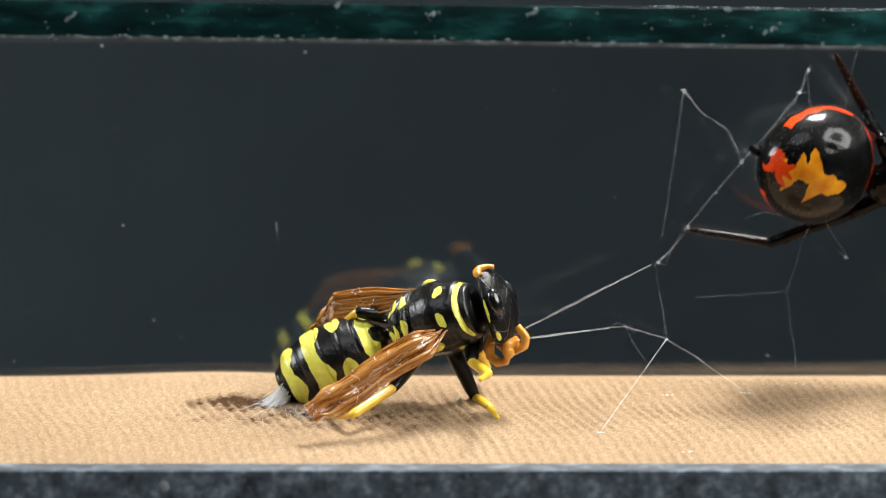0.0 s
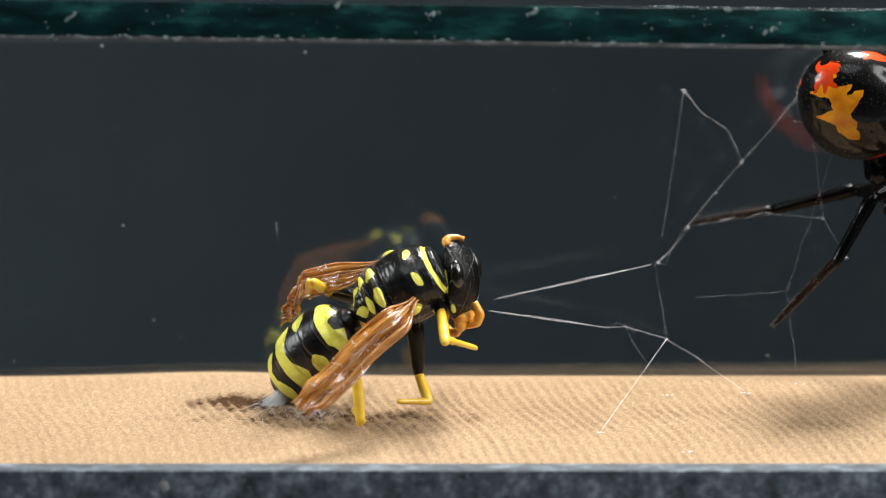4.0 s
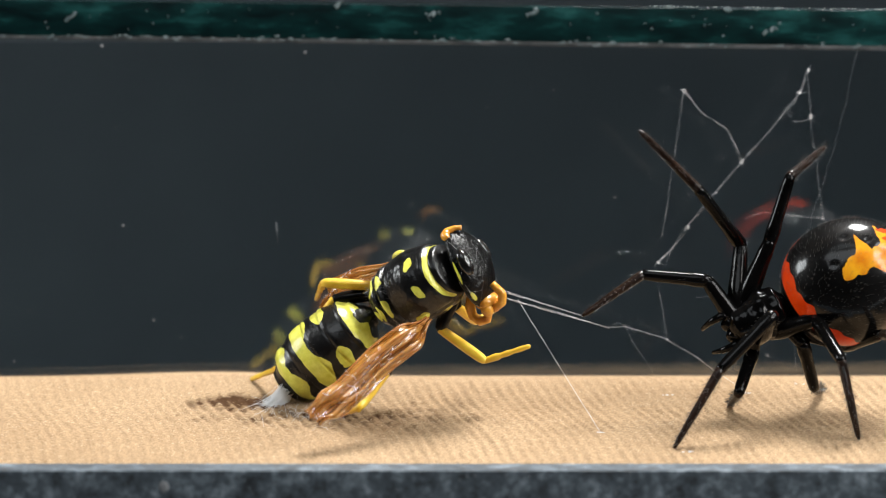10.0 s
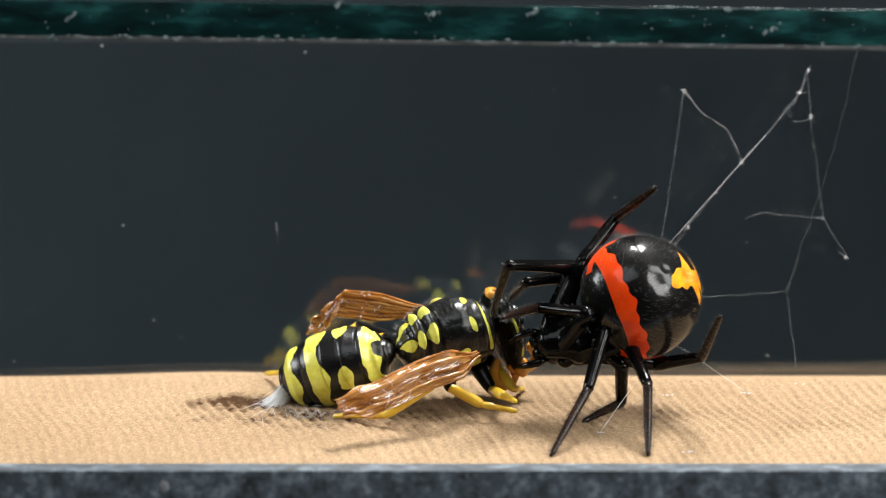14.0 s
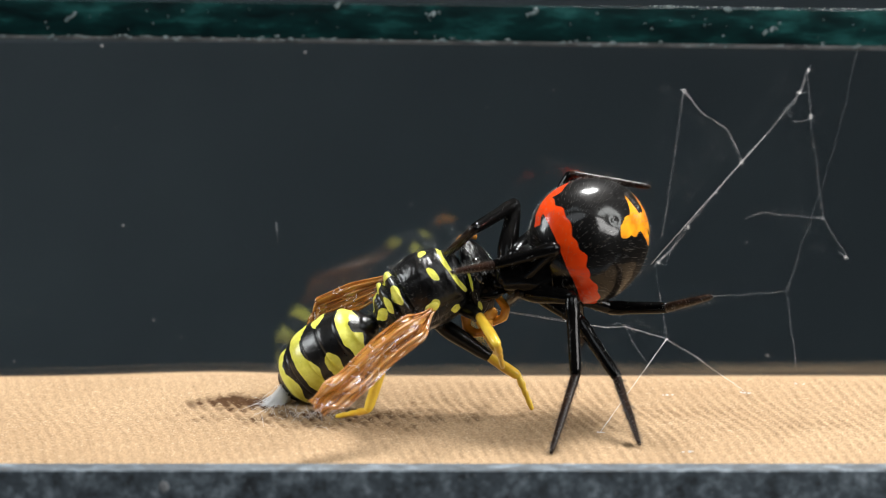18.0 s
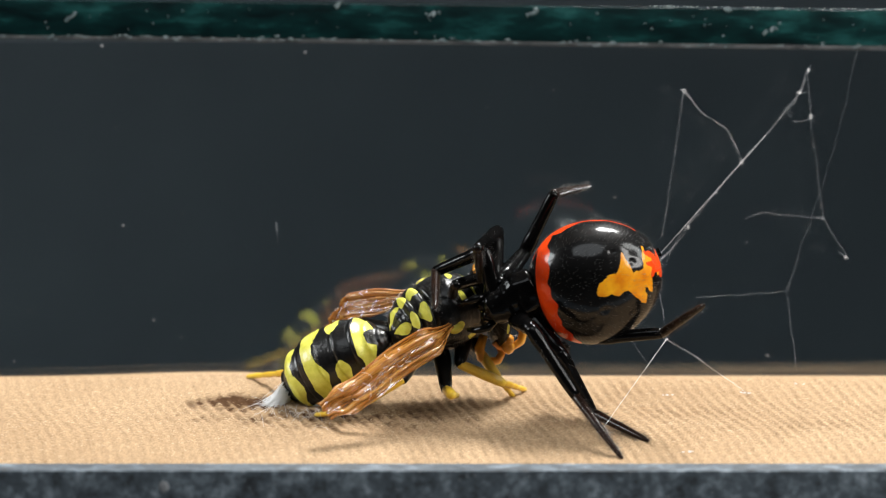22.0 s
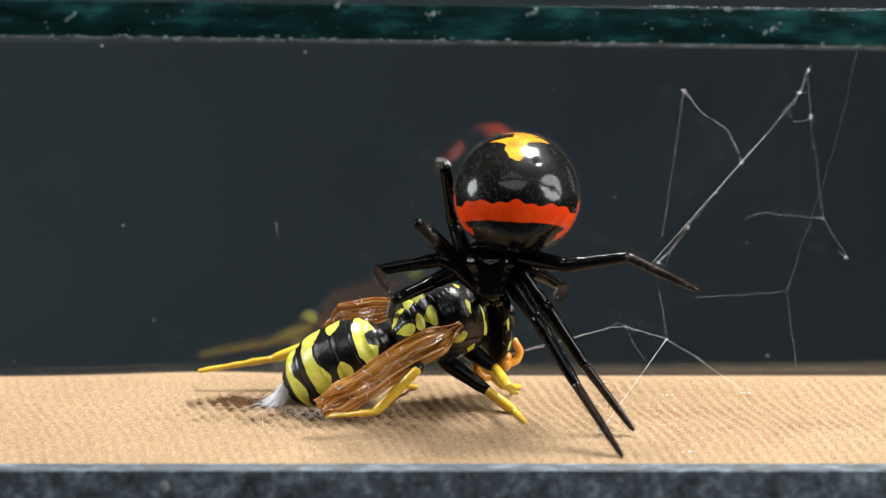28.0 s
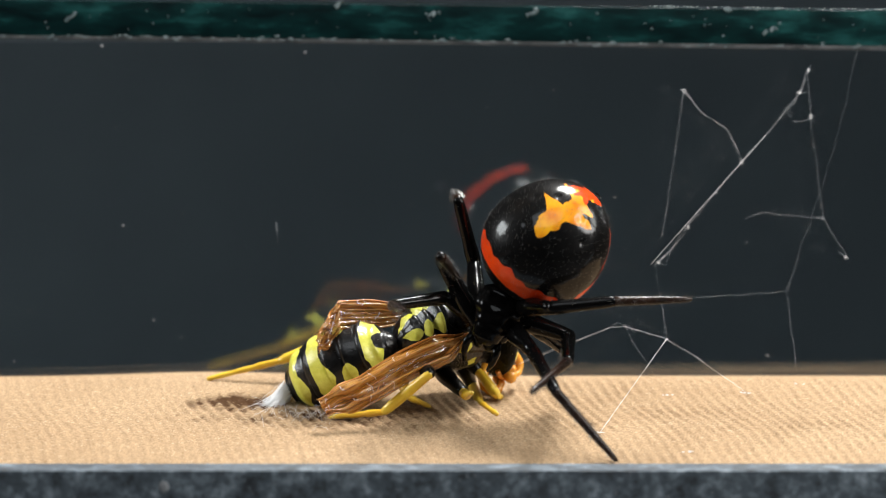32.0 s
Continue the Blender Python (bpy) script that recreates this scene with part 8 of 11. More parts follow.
    walk(movers['s_R1'], [
        key(0,1.25,-.75,-.3,59.2,-2.9,-171.7), key(.5,1.25,-.75,-.3,60.7,-3.1,-171.4), key(1,1.25,-.75,-.3,60.1,-7.6,-166.1),
        key(1.5,1.25,-.75,-.3,55.3,-12,-156.6), key(2,1.25,-.75,-.3,22.8,27.9,-105.9), key(3,1.25,-.75,-.3,17.3,46.2,-108.9),
        key(3.5,1.25,-.75,-.3,22.6,43.4,-102.2), key(4.5,1.25,-.75,-.3,19.5,48.1,-99.8), key(5.5,1.25,-.75,-.3,17.4,51,-96.4),
        key(6,1.25,-.75,-.3,-47.4,24.8,-143.9), key(6.5,1.25,-.75,-.3,-132.6,71.3,171.2), key(7,1.25,-.75,-.3,-9.2,78.2,-54.9),
        key(7.5,1.25,-.75,-.3,-122.9,76.9,-178.6), key(7.733,1.25,-.75,-.3,-73.4,39.7,-132.5), key(8,1.25,-.75,-.3,-64.1,-2.2,-128.2),
        key(9,1.25,-.75,-.3,-43.4,-27.3,-144.8), key(9.5,1.25,-.75,-.3,-60.9,-17.6,-132.4), key(10,1.25,-.75,-.3,-64.6,9.3,-119.5),
        key(10.5,1.25,-.75,-.3,-56.2,11.7,-64.8), key(11,1.25,-.75,-.3,-71.8,57.8,-79.7), key(11.5,1.25,-.75,-.3,-84.1,36.8,-96),
        key(12,1.25,-.75,-.3,-89.8,3,-110.3), key(13,1.25,-.75,-.3,-87.8,-2.3,-120), key(14,1.25,-.75,-.3,-85.4,.2,-124.7),
        key(15.5,1.25,-.75,-.3,-86.3,20.5,-123.6), key(16.5,1.25,-.75,-.3,-86.7,30.6,-123.1), key(17,1.25,-.75,-.3,-86.8,35.2,-122),
        key(18,1.25,-.75,-.3,-84.2,31.7,-114.2), key(18.5,1.25,-.75,-.3,-80.8,-6.8,-116.3), key(19,1.25,-.75,-.3,-86.4,-8.8,-126),
        key(19.5,1.25,-.75,-.3,-84.4,-2.5,-137.6), key(20,1.25,-.75,-.3,-77,6,-151.2), key(20.5,1.25,-.75,-.3,-79.4,23.7,-140),
        key(21,1.25,-.75,-.3,-73.2,25.8,-127.7), key(22,1.25,-.75,-.3,-72.6,40.1,-122.3), key(23,1.25,-.75,-.3,-74.6,22.9,-129.2),
        key(24,1.25,-.75,-.3,-59.5,1.8,-125.9), key(24.5,1.25,-.75,-.3,-80.7,17.8,-142.2), key(25,1.25,-.75,-.3,-68.8,6,-143.1),
        key(25.5,1.25,-.75,-.3,-69.8,5.1,-141.5), key(26.5,1.25,-.75,-.3,-64.8,4.1,-129), key(27.5,1.25,-.75,-.3,-60.8,2.6,-115.6),
        key(28,1.25,-.75,-.3,-66,1.5,-138.7), key(29,1.25,-.75,-.3,-61.8,-2.7,-136.3), key(30,1.25,-.75,-.3,-54.8,-3,-126.5),
        key(31,1.25,-.75,-.3,-66.6,2.2,-133.1), key(32,1.25,-.75,-.3,-56,-1.9,-126.5),
    ])
    walk(movers['s_R1_shin'], [
        key(0,4.5,0,0,2.5,-2.5,-5.5), key(.5,4.5,0,0,2.4,-1.9,-4), key(1,4.5,0,0,3.3,-6.2,-16.9), key(1.5,4.5,0,0,2.4,-2,-4.6),
        key(2,4.5,0,0,-9.7,-45.2,38.9), key(3,4.5,0,0,-24.5,-51.2,58.2), key(3.5,4.5,0,0,-24.7,-54.6,53.5), key(4.5,4.5,0,0,-26.1,-62.3,54.5),
        key(5.5,4.5,0,0,-28,-70.7,55.6), key(6,4.5,0,0,-41.9,-75.8,127.6), key(6.267,4.5,0,0,-100.3,-42.2,176), key(6.5,4.5,0,0,-115.4,-2.7,177.4),
        key(7,4.5,0,0,-92.8,-41.1,128.6), key(7.5,4.5,0,0,-114.3,-27.1,164.2), key(7.733,4.5,0,0,-148.1,-62.7,-123.3),
        key(8,4.5,0,0,152.5,-39.4,-27.4), key(9,4.5,0,0,164.9,-50,-35.8), key(9.5,4.5,0,0,157.9,-47.8,-28.2), key(10,4.5,0,0,165.2,-56.1,-49),
        key(10.5,4.5,0,0,128,-45,-47.2), key(11,4.5,0,0,-150.4,-52.1,-163.1), key(11.5,4.5,0,0,-148.2,-36,-144.2), key(12,4.5,0,0,-135.1,-42.9,-114.5),
        key(13,4.5,0,0,-125,-43.2,-117.1), key(14,4.5,0,0,-121.5,-46,-123.4), key(15.5,4.5,0,0,-127.5,-35.5,-133),
        key(16.5,4.5,0,0,-130.4,-29.4,-136.9), key(17,4.5,0,0,-132.3,-27.1,-137.7), key(18,4.5,0,0,-127,-29.4,-151),
        key(18.5,4.5,0,0,-173.3,-35.7,-71), key(19,4.5,0,0,179.8,-27.3,-41.4), key(19.5,4.5,0,0,-150.2,-39.5,-77.6),
        key(20,4.5,0,0,-111.8,-39.1,-123.8), key(20.5,4.5,0,0,-135.3,-34,-107.3), key(21,4.5,0,0,-147.9,-22.3,-89.3),
        key(22,4.5,0,0,-133.8,-27.3,-139), key(23,4.5,0,0,-135.9,-28.7,-118.9), key(24,4.5,0,0,176.4,-30,-86.5), key(24.5,4.5,0,0,175.3,-30.6,-96.8),
        key(25,4.5,0,0,170.8,-31.2,-92.1), key(25.5,4.5,0,0,165.5,-30.5,-84.3), key(26.5,4.5,0,0,162.4,-28.7,-78.1),
        key(27.5,4.5,0,0,159.3,-26.8,-72.6), key(28,4.5,0,0,156.1,-27.6,-82), key(29,4.5,0,0,151.9,-24.6,-78), key(30,4.5,0,0,172.4,-25.2,-91.6),
        key(31,4.5,0,0,163.3,-25.2,-84.4), key(32,4.5,0,0,171.2,-25.2,-88.7),
    ])
    walk(movers['s_R1_foot'], [
        key(0,10.07,-.54,.24,13.7,-11.9,-34.3), key(.5,10.08,-.39,.19,11.3,-7.9,-20.1), key(1,9.83,-1.62,.6,14.4,.4,-52),
        key(1.5,10.08,-.44,.2,11.2,-6.7,-17.3), key(2,7.57,2.48,3.98,7,-50.6,25.9), key(3,6.35,2.98,4.37,-13.1,-52.4,52.8),
        key(3.5,6.43,2.61,4.56,-11.6,-55.9,46.2), key(4.5,6.01,2.12,4.96,-6.5,-63.4,39.9), key(5.5,5.54,1.52,5.29,5.5,-69.8,26),
        key(6,3.66,1.09,5.43,-.7,-27.1,91.7), key(6.5,-1.09,.25,.27,-30.6,-31,44.1), key(7,1.87,3.3,3.68,-32.3,-11.6,88.4),
        key(7.5,-.3,1.36,2.55,-36.3,-22.8,69.8), key(8,8.34,-1.99,3.55,45.4,-19.1,41.5), key(9,7.42,-2.11,4.29,17.6,-27.8,97.7),
        key(9.5,7.81,-1.78,4.15,31.7,-29,70.2), key(10,6.55,-2.36,4.65,49.3,-45.3,22.3), key(10.5,7.19,-2.9,3.96,57.9,.5,50.2),
        key(11,1.21,-1,4.42,-.5,-44.9,74.2), key(11.5,.83,-2.65,3.29,1.3,-17.8,78), key(12,2.8,-3.73,3.81,-10.2,-16.6,134.7),
        key(13,2.64,-3.64,3.83,-19,4.9,132.5), key(14,2.36,-3.25,4.03,-23.8,6.2,119.2), key(15.5,1.39,-3.33,3.25,-25,9.1,91.7),
        key(16.5,.94,-3.34,2.75,-25.7,11.1,77.2), key(17,.81,-3.35,2.55,-25.2,12.4,71.3), key(18,.23,-2.36,2.75,-17,-14.2,92.7),
        key(18.5,5.98,-4.3,3.27,16.6,-32.6,89.4), key(19,8.23,-3.29,2.57,32.7,-63,63.7), key(19.5,5.43,-4.22,3.56,-.7,-39.3,98.6),
        key(20,2.08,-3.61,3.53,-19.6,-18.7,106.5), key(20.5,3.12,-4.44,3.13,-6,-11.2,72.9), key(21,4.57,-5.18,2.13,-1.1,-2.7,53.2),
        key(22,.75,-3.27,2.57,10.5,26.4,82), key(23,2.13,-4.3,2.69,12,16.8,100.5), key(24,4.8,-4.84,2.8,48.2,24.5,108),
        key(24.5,3.93,-4.78,2.85,51.4,24.5,101.6), key(25,4.33,-4.79,2.9,54.2,24.9,102.5), key(25.5,4.98,-4.8,2.84,56.6,24.9,104.9),
        key(26.5,5.51,-4.81,2.69,57.5,25.7,106.8), key(27.5,5.99,-4.77,2.52,58.7,26.5,108.2), key(28,5.19,-4.91,2.6,65.7,25,107.6),
        key(29,5.55,-4.98,2.33,68.4,26.8,108.3), key(30,4.36,-5.07,2.38,52.7,26.8,104.8), key(31,4.99,-5.04,2.39,61.1,26.6,110.9),
        key(32,4.61,-5.07,2.38,53.6,28.3,106.9),
    ])
    walk(movers['s_L2'], [
        key(0,.55,1.15,-.35,-36.1,-31.1,-73.5), key(.5,.55,1.15,-.35,-32,11.5,-96.2), key(1,.55,1.15,-.35,-28.6,-18.2,-149.1),
        key(1.5,.55,1.15,-.35,-43.5,-31.1,-118.9), key(2,.55,1.15,-.35,-70.6,-13.7,-70.7), key(3,.55,1.15,-.35,-58.5,-54.9,-88.1),
        key(3.5,.55,1.15,-.35,-64.8,-57.5,-80.6), key(4.5,.55,1.15,-.35,-61.8,-62.7,-80.6), key(5.5,.55,1.15,-.35,-57.6,-66.2,-81.4),
        key(6,.55,1.15,-.35,-104.7,-43.7,5.3), key(6.267,.55,1.15,-.35,-118.1,-36,54.4), key(6.5,.55,1.15,-.35,-120.2,-23.3,95.9),
        key(7,.55,1.15,-.35,-82.8,-57.4,52.1), key(7.5,.55,1.15,-.35,-117.1,-70.8,83.2), key(8,.55,1.15,-.35,112.2,-44.1,-152.4),
        key(9,.55,1.15,-.35,155.8,-52.8,171.8), key(9.5,.55,1.15,-.35,120.7,-61.7,-154.3), key(10,.55,1.15,-.35,114.2,-72,-139.5),
        key(10.5,.55,1.15,-.35,116.2,-77.9,-137.9), key(11,.55,1.15,-.35,177.2,-73.7,167.4), key(11.5,.55,1.15,-.35,-134.2,-82.9,118.7),
        key(12,.55,1.15,-.35,163.2,-52.3,177.4), key(13,.55,1.15,-.35,152.4,-36.8,-158.9), key(14,.55,1.15,-.35,152.3,-23.9,-152),
        key(15.5,.55,1.15,-.35,153.4,-25.5,-158.5), key(16.5,.55,1.15,-.35,154.9,-30.8,-164), key(17,.55,1.15,-.35,156.7,-46.1,-168.6),
        key(18,.55,1.15,-.35,175.8,-38.9,158.9), key(18.5,.55,1.15,-.35,-168.6,-68.8,125.1), key(19,.55,1.15,-.35,-131,-66.5,85.8),
        key(19.5,.55,1.15,-.35,-177,-54,134.1), key(20,.55,1.15,-.35,176.1,-23.7,145.3), key(20.5,.55,1.15,-.35,-167.3,-58.2,113.8),
        key(21,.55,1.15,-.35,-178.5,-53.8,132.9), key(22,.55,1.15,-.35,164.2,-77,149.9), key(23,.55,1.15,-.35,-173.7,-87.4,125.2),
        key(24,.55,1.15,-.35,-136.2,-65.8,53.4), key(24.5,.55,1.15,-.35,-100.2,-58.1,7.2), key(25,.55,1.15,-.35,-139.9,-59.4,39.5),
        key(25.5,.55,1.15,-.35,-128.2,-61.2,26.8), key(26.5,.55,1.15,-.35,-132,-62.9,40.6), key(27.5,.55,1.15,-.35,-135.5,-62.8,54.9),
        key(28,.55,1.15,-.35,-137.5,-32.4,31.7), key(29,.55,1.15,-.35,-178.9,-61.7,81.6), key(30,.55,1.15,-.35,-153.4,-43.1,71.7),
        key(31,.55,1.15,-.35,-133.9,-51.9,42.4), key(32,.55,1.15,-.35,-158.4,-53.8,78.5),
    ])
    walk(movers['s_L2_shin'], [
        key(0,3.6,0,0,26.2,-38.9,-80.5), key(.5,3.6,0,0,81.9,-17.7,-113.8), key(1,3.6,0,0,82.7,-10.4,-45), key(1.5,3.6,0,0,76.6,8.3,-4.4),
        key(2,3.6,0,0,93.5,-21.9,-47), key(2.5,3.6,0,0,85.7,-25.7,-2.5), key(3,3.6,0,0,77.2,-23.4,42.4), key(3.5,3.6,0,0,79.8,-19.1,38.7),
        key(4.5,3.6,0,0,80.6,-14.5,46.6), key(5.5,3.6,0,0,81.1,-10.1,53.1), key(6,3.6,0,0,100.5,2.5,79.7), key(6.5,3.6,0,0,145.7,8.2,30.9),
        key(7,3.6,0,0,126.7,5.5,-12), key(7.5,3.6,0,0,133,19.9,22.7), key(7.733,3.6,0,0,135.2,35.5,66.9), key(8,3.6,0,0,152.3,44.3,121),
        key(9,3.6,0,0,154.6,41,124.4), key(9.5,3.6,0,0,147.9,43,115.4), key(10,3.6,0,0,145.3,42.8,95.9), key(10.5,3.6,0,0,152.4,39.9,91.3),
        key(11,3.6,0,0,139.5,35.2,54.2), key(11.5,3.6,0,0,135,21.5,62.2), key(12,3.6,0,0,174.9,20.6,95.6), key(13,3.6,0,0,177,28.8,106.9),
        key(14,3.6,0,0,-172.3,18.9,128.8), key(15.5,3.6,0,0,-173.6,18.6,115.3), key(16.5,3.6,0,0,-179.3,21.1,98.7), key(17,3.6,0,0,161.3,23,67.2),
        key(18,3.6,0,0,-178.9,.2,74.1), key(18.5,3.6,0,0,149.8,16.7,56.3), key(19,3.6,0,0,120.6,50.1,-6.2), key(19.5,3.6,0,0,142.6,62,27.2),
        key(20,3.6,0,0,-167.1,62.3,83.6), key(20.267,3.6,0,0,155.4,33.7,35.7), key(20.5,3.6,0,0,149.9,-2.9,15.3), key(21,3.6,0,0,142.7,-38.8,41.8),
        key(22,3.6,0,0,115.8,-50.6,64.9), key(23,3.6,0,0,87.3,-54.9,89.9), key(24,3.6,0,0,90.8,-58.9,76.4), key(24.5,3.6,0,0,125.8,-43.2,33.3),
        key(25,3.6,0,0,125.1,-40.6,47.8), key(25.5,3.6,0,0,118.1,-44.7,51.6), key(26.5,3.6,0,0,109,-47.9,59.9), key(27.5,3.6,0,0,102,-49.1,65.7),
        key(28,3.6,0,0,137.4,-8.1,10.1), key(29,3.6,0,0,123.3,-23,65.8), key(30,3.6,0,0,130.7,10.5,3.7), key(31,3.6,0,0,131.3,3.9,7.5),
        key(32,3.6,0,0,130.4,1.2,9.1),
    ])
    walk(movers['s_L2_foot'], [
        key(0,4.23,-3.76,3.08,30.6,-45,-93.4), key(.5,1.71,-4.27,1.49,85.9,-26.4,-133), key(1,7.01,-3.41,.88,86.4,-10.3,-65.6),
        key(1.5,8.43,-.37,-.71,75.1,2.9,-43.1), key(2,6.7,-3.33,1.83,89.1,-13.8,-29.9), key(3,6.92,3.03,1.95,85.2,-8.7,40.8),
        key(3.5,7.22,2.89,1.6,87.5,-3.8,37.8), key(4.5,6.86,3.45,1.23,88,1.6,45.1), key(5.5,6.49,3.86,.86,88.2,6.4,50.8),
        key(6,4.48,4.82,-.21,110.3,18.1,56), key(6.5,7.76,2.49,-.7,107.1,28.6,-12), key(7,8.37,-1.01,-.47,109.9,2,-13.9),
        key(7.267,8.11,.38,-1.07,122,13.1,35.9), key(7.5,7.85,1.78,-1.67,138.4,10.8,87.6), key(8,1.79,3.01,-3.42,129.5,28.3,122.8),
        key(9,1.51,3.05,-3.22,133.4,28.3,130.2), key(9.5,2.06,3.24,-3.34,127.9,30.2,123), key(10,3.23,3.58,-3.33,125.1,29.5,104.3),
        key(10.5,3.51,3.76,-3.14,127.4,28.7,92.3), key(11,5.94,3.25,-2.83,104.4,46.5,40.3), key(11.5,5.72,4.04,-1.79,128.5,13.6,102.1),
        key(12,3.15,4.56,-1.73,157.9,16.6,99.4), key(13,2.35,4.11,-2.36,166.3,16.8,127.5), key(14,.69,3.61,-1.59,169.8,30.8,134.1),
        key(15.5,1.61,4.2,-1.56,173.1,30.1,132.4), key(16.5,2.91,4.52,-1.76,173.9,28.9,130.5), key(17,5.35,4.16,-1.91,169.4,25,128.8),
        key(18,4.94,4.71,-.02,172,23.5,81.5), key(18.5,6.21,3.9,-1.41,128.7,29.8,41.3), key(19,6.73,-.34,-3.76,117.4,45.4,9.7),
        key(19.5,5.64,1.05,-4.33,120.3,61.3,18.7), key(20,3.85,2.26,-4.34,141.6,77.3,46.4), key(20.5,8.32,1.3,.25,124,12.2,7.6),
        key(21,6.45,2.54,3.07,124.6,-3.7,18.8), key(22,4.92,2.82,3.78,116.1,-26.6,24.8), key(23,3.61,2.82,4.01,116.1,-33.9,15.7),
        key(24,4.2,2.46,4.19,116.8,-24,3.1), key(24.5,6.59,1.96,3.35,116,-13.2,-.2), key(25,6.1,2.76,3.19,115.7,-12,13.7),
        key(25.5,5.77,2.73,3.44,115.4,-15.4,8.6), key(26.5,5.25,2.84,3.64,116.4,-17.4,2.5), key(27.5,4.92,2.92,3.7,117.7,-18.6,-3.6),
        key(28,8.38,.85,.69,113.6,-5.4,5.3), key(29,5.45,4.12,1.91,96.7,-30.9,68.5), key(30,8.41,.31,-.89,99.8,-49.1,43),
        key(31,8.45,.64,-.33,104.2,-41.6,33.4), key(32,8.44,.78,-.1,95.6,-47.2,53.3),
    ])
    walk(movers['s_L3'], [
        key(0,-.2,1.15,-.35,-31.3,-40.5,-77.2), key(.5,-.2,1.15,-.35,-21.9,-41.9,-91.6), key(1,-.2,1.15,-.35,-29.7,-29.4,-78.2),
        key(1.5,-.2,1.15,-.35,-29.5,-38.1,-78.4), key(2,-.2,1.15,-.35,-47.4,-15.1,-22.7), key(3,-.2,1.15,-.35,-43.7,-11,-16.4),
        key(3.5,-.2,1.15,-.35,-46.5,-11.8,-15.5), key(4.5,-.2,1.15,-.35,-44.3,-9.3,-11), key(5.5,-.2,1.15,-.35,-41.9,-7.3,-6.1),
        key(6,-.2,1.15,-.35,-37.9,9.3,30.2), key(6.267,-.2,1.15,-.35,-28,10.7,76.9), key(6.5,-.2,1.15,-.35,-20.3,4.6,122.9),
        key(7,-.2,1.15,-.35,-18.3,-24.5,136.5), key(7.5,-.2,1.15,-.35,-21.2,-9.9,138.5), key(8,-.2,1.15,-.35,-35.3,-31.8,177.7),
        key(9,-.2,1.15,-.35,-1.2,-17.9,159.9), key(9.5,-.2,1.15,-.35,-19.3,-24.5,170.9), key(10,-.2,1.15,-.35,-22.9,-37.2,168.5),
        key(10.5,-.2,1.15,-.35,-26.1,-38.2,168.9), key(11,-.2,1.15,-.35,-2.5,-7.4,131.3), key(11.5,-.2,1.15,-.35,-4,-46.9,140),
        key(12,-.2,1.15,-.35,-10.6,-17.9,138.1), key(13,-.2,1.15,-.35,-18.2,-30.2,171.2), key(14,-.2,1.15,-.35,-18.2,-12.5,-177.6),
        key(15.5,-.2,1.15,-.35,-19.6,5.7,173.7), key(16.5,-.2,1.15,-.35,-21.9,12.1,167.3), key(17,-.2,1.15,-.35,-23.9,14.9,164.7),
        key(18,-.2,1.15,-.35,-28.1,-14.2,131.1), key(18.5,-.2,1.15,-.35,-34.4,-51.3,132.5), key(19,-.2,1.15,-.35,-53.4,-39,158.2),
        key(19.5,-.2,1.15,-.35,-53.3,-31.9,148.1), key(20,-.2,1.15,-.35,-47.5,-22.2,136.5), key(20.5,-.2,1.15,-.35,-24.6,-55.8,95.6),
        key(21,-.2,1.15,-.35,-38.7,-39.2,118.9), key(22,-.2,1.15,-.35,-34.6,-26.5,108.4), key(23,-.2,1.15,-.35,-36.2,-62.7,108.5),
        key(24,-.2,1.15,-.35,-44.2,-46.7,85.9), key(24.5,-.2,1.15,-.35,-26.4,-27.5,58.7), key(25,-.2,1.15,-.35,-37,-15.8,67),
        key(25.5,-.2,1.15,-.35,-35.5,-23.9,64.2), key(26.5,-.2,1.15,-.35,-39.3,-32.7,75.8), key(27.5,-.2,1.15,-.35,-41.9,-36.1,88.2),
        key(28,-.2,1.15,-.35,-30,-6.4,40.7), key(29,-.2,1.15,-.35,-23.5,22.2,98), key(30,-.2,1.15,-.35,-34.7,13.7,91.8),
        key(31,-.2,1.15,-.35,-29.1,9.1,80.4), key(32,-.2,1.15,-.35,-33.8,11.4,95.5),
    ])
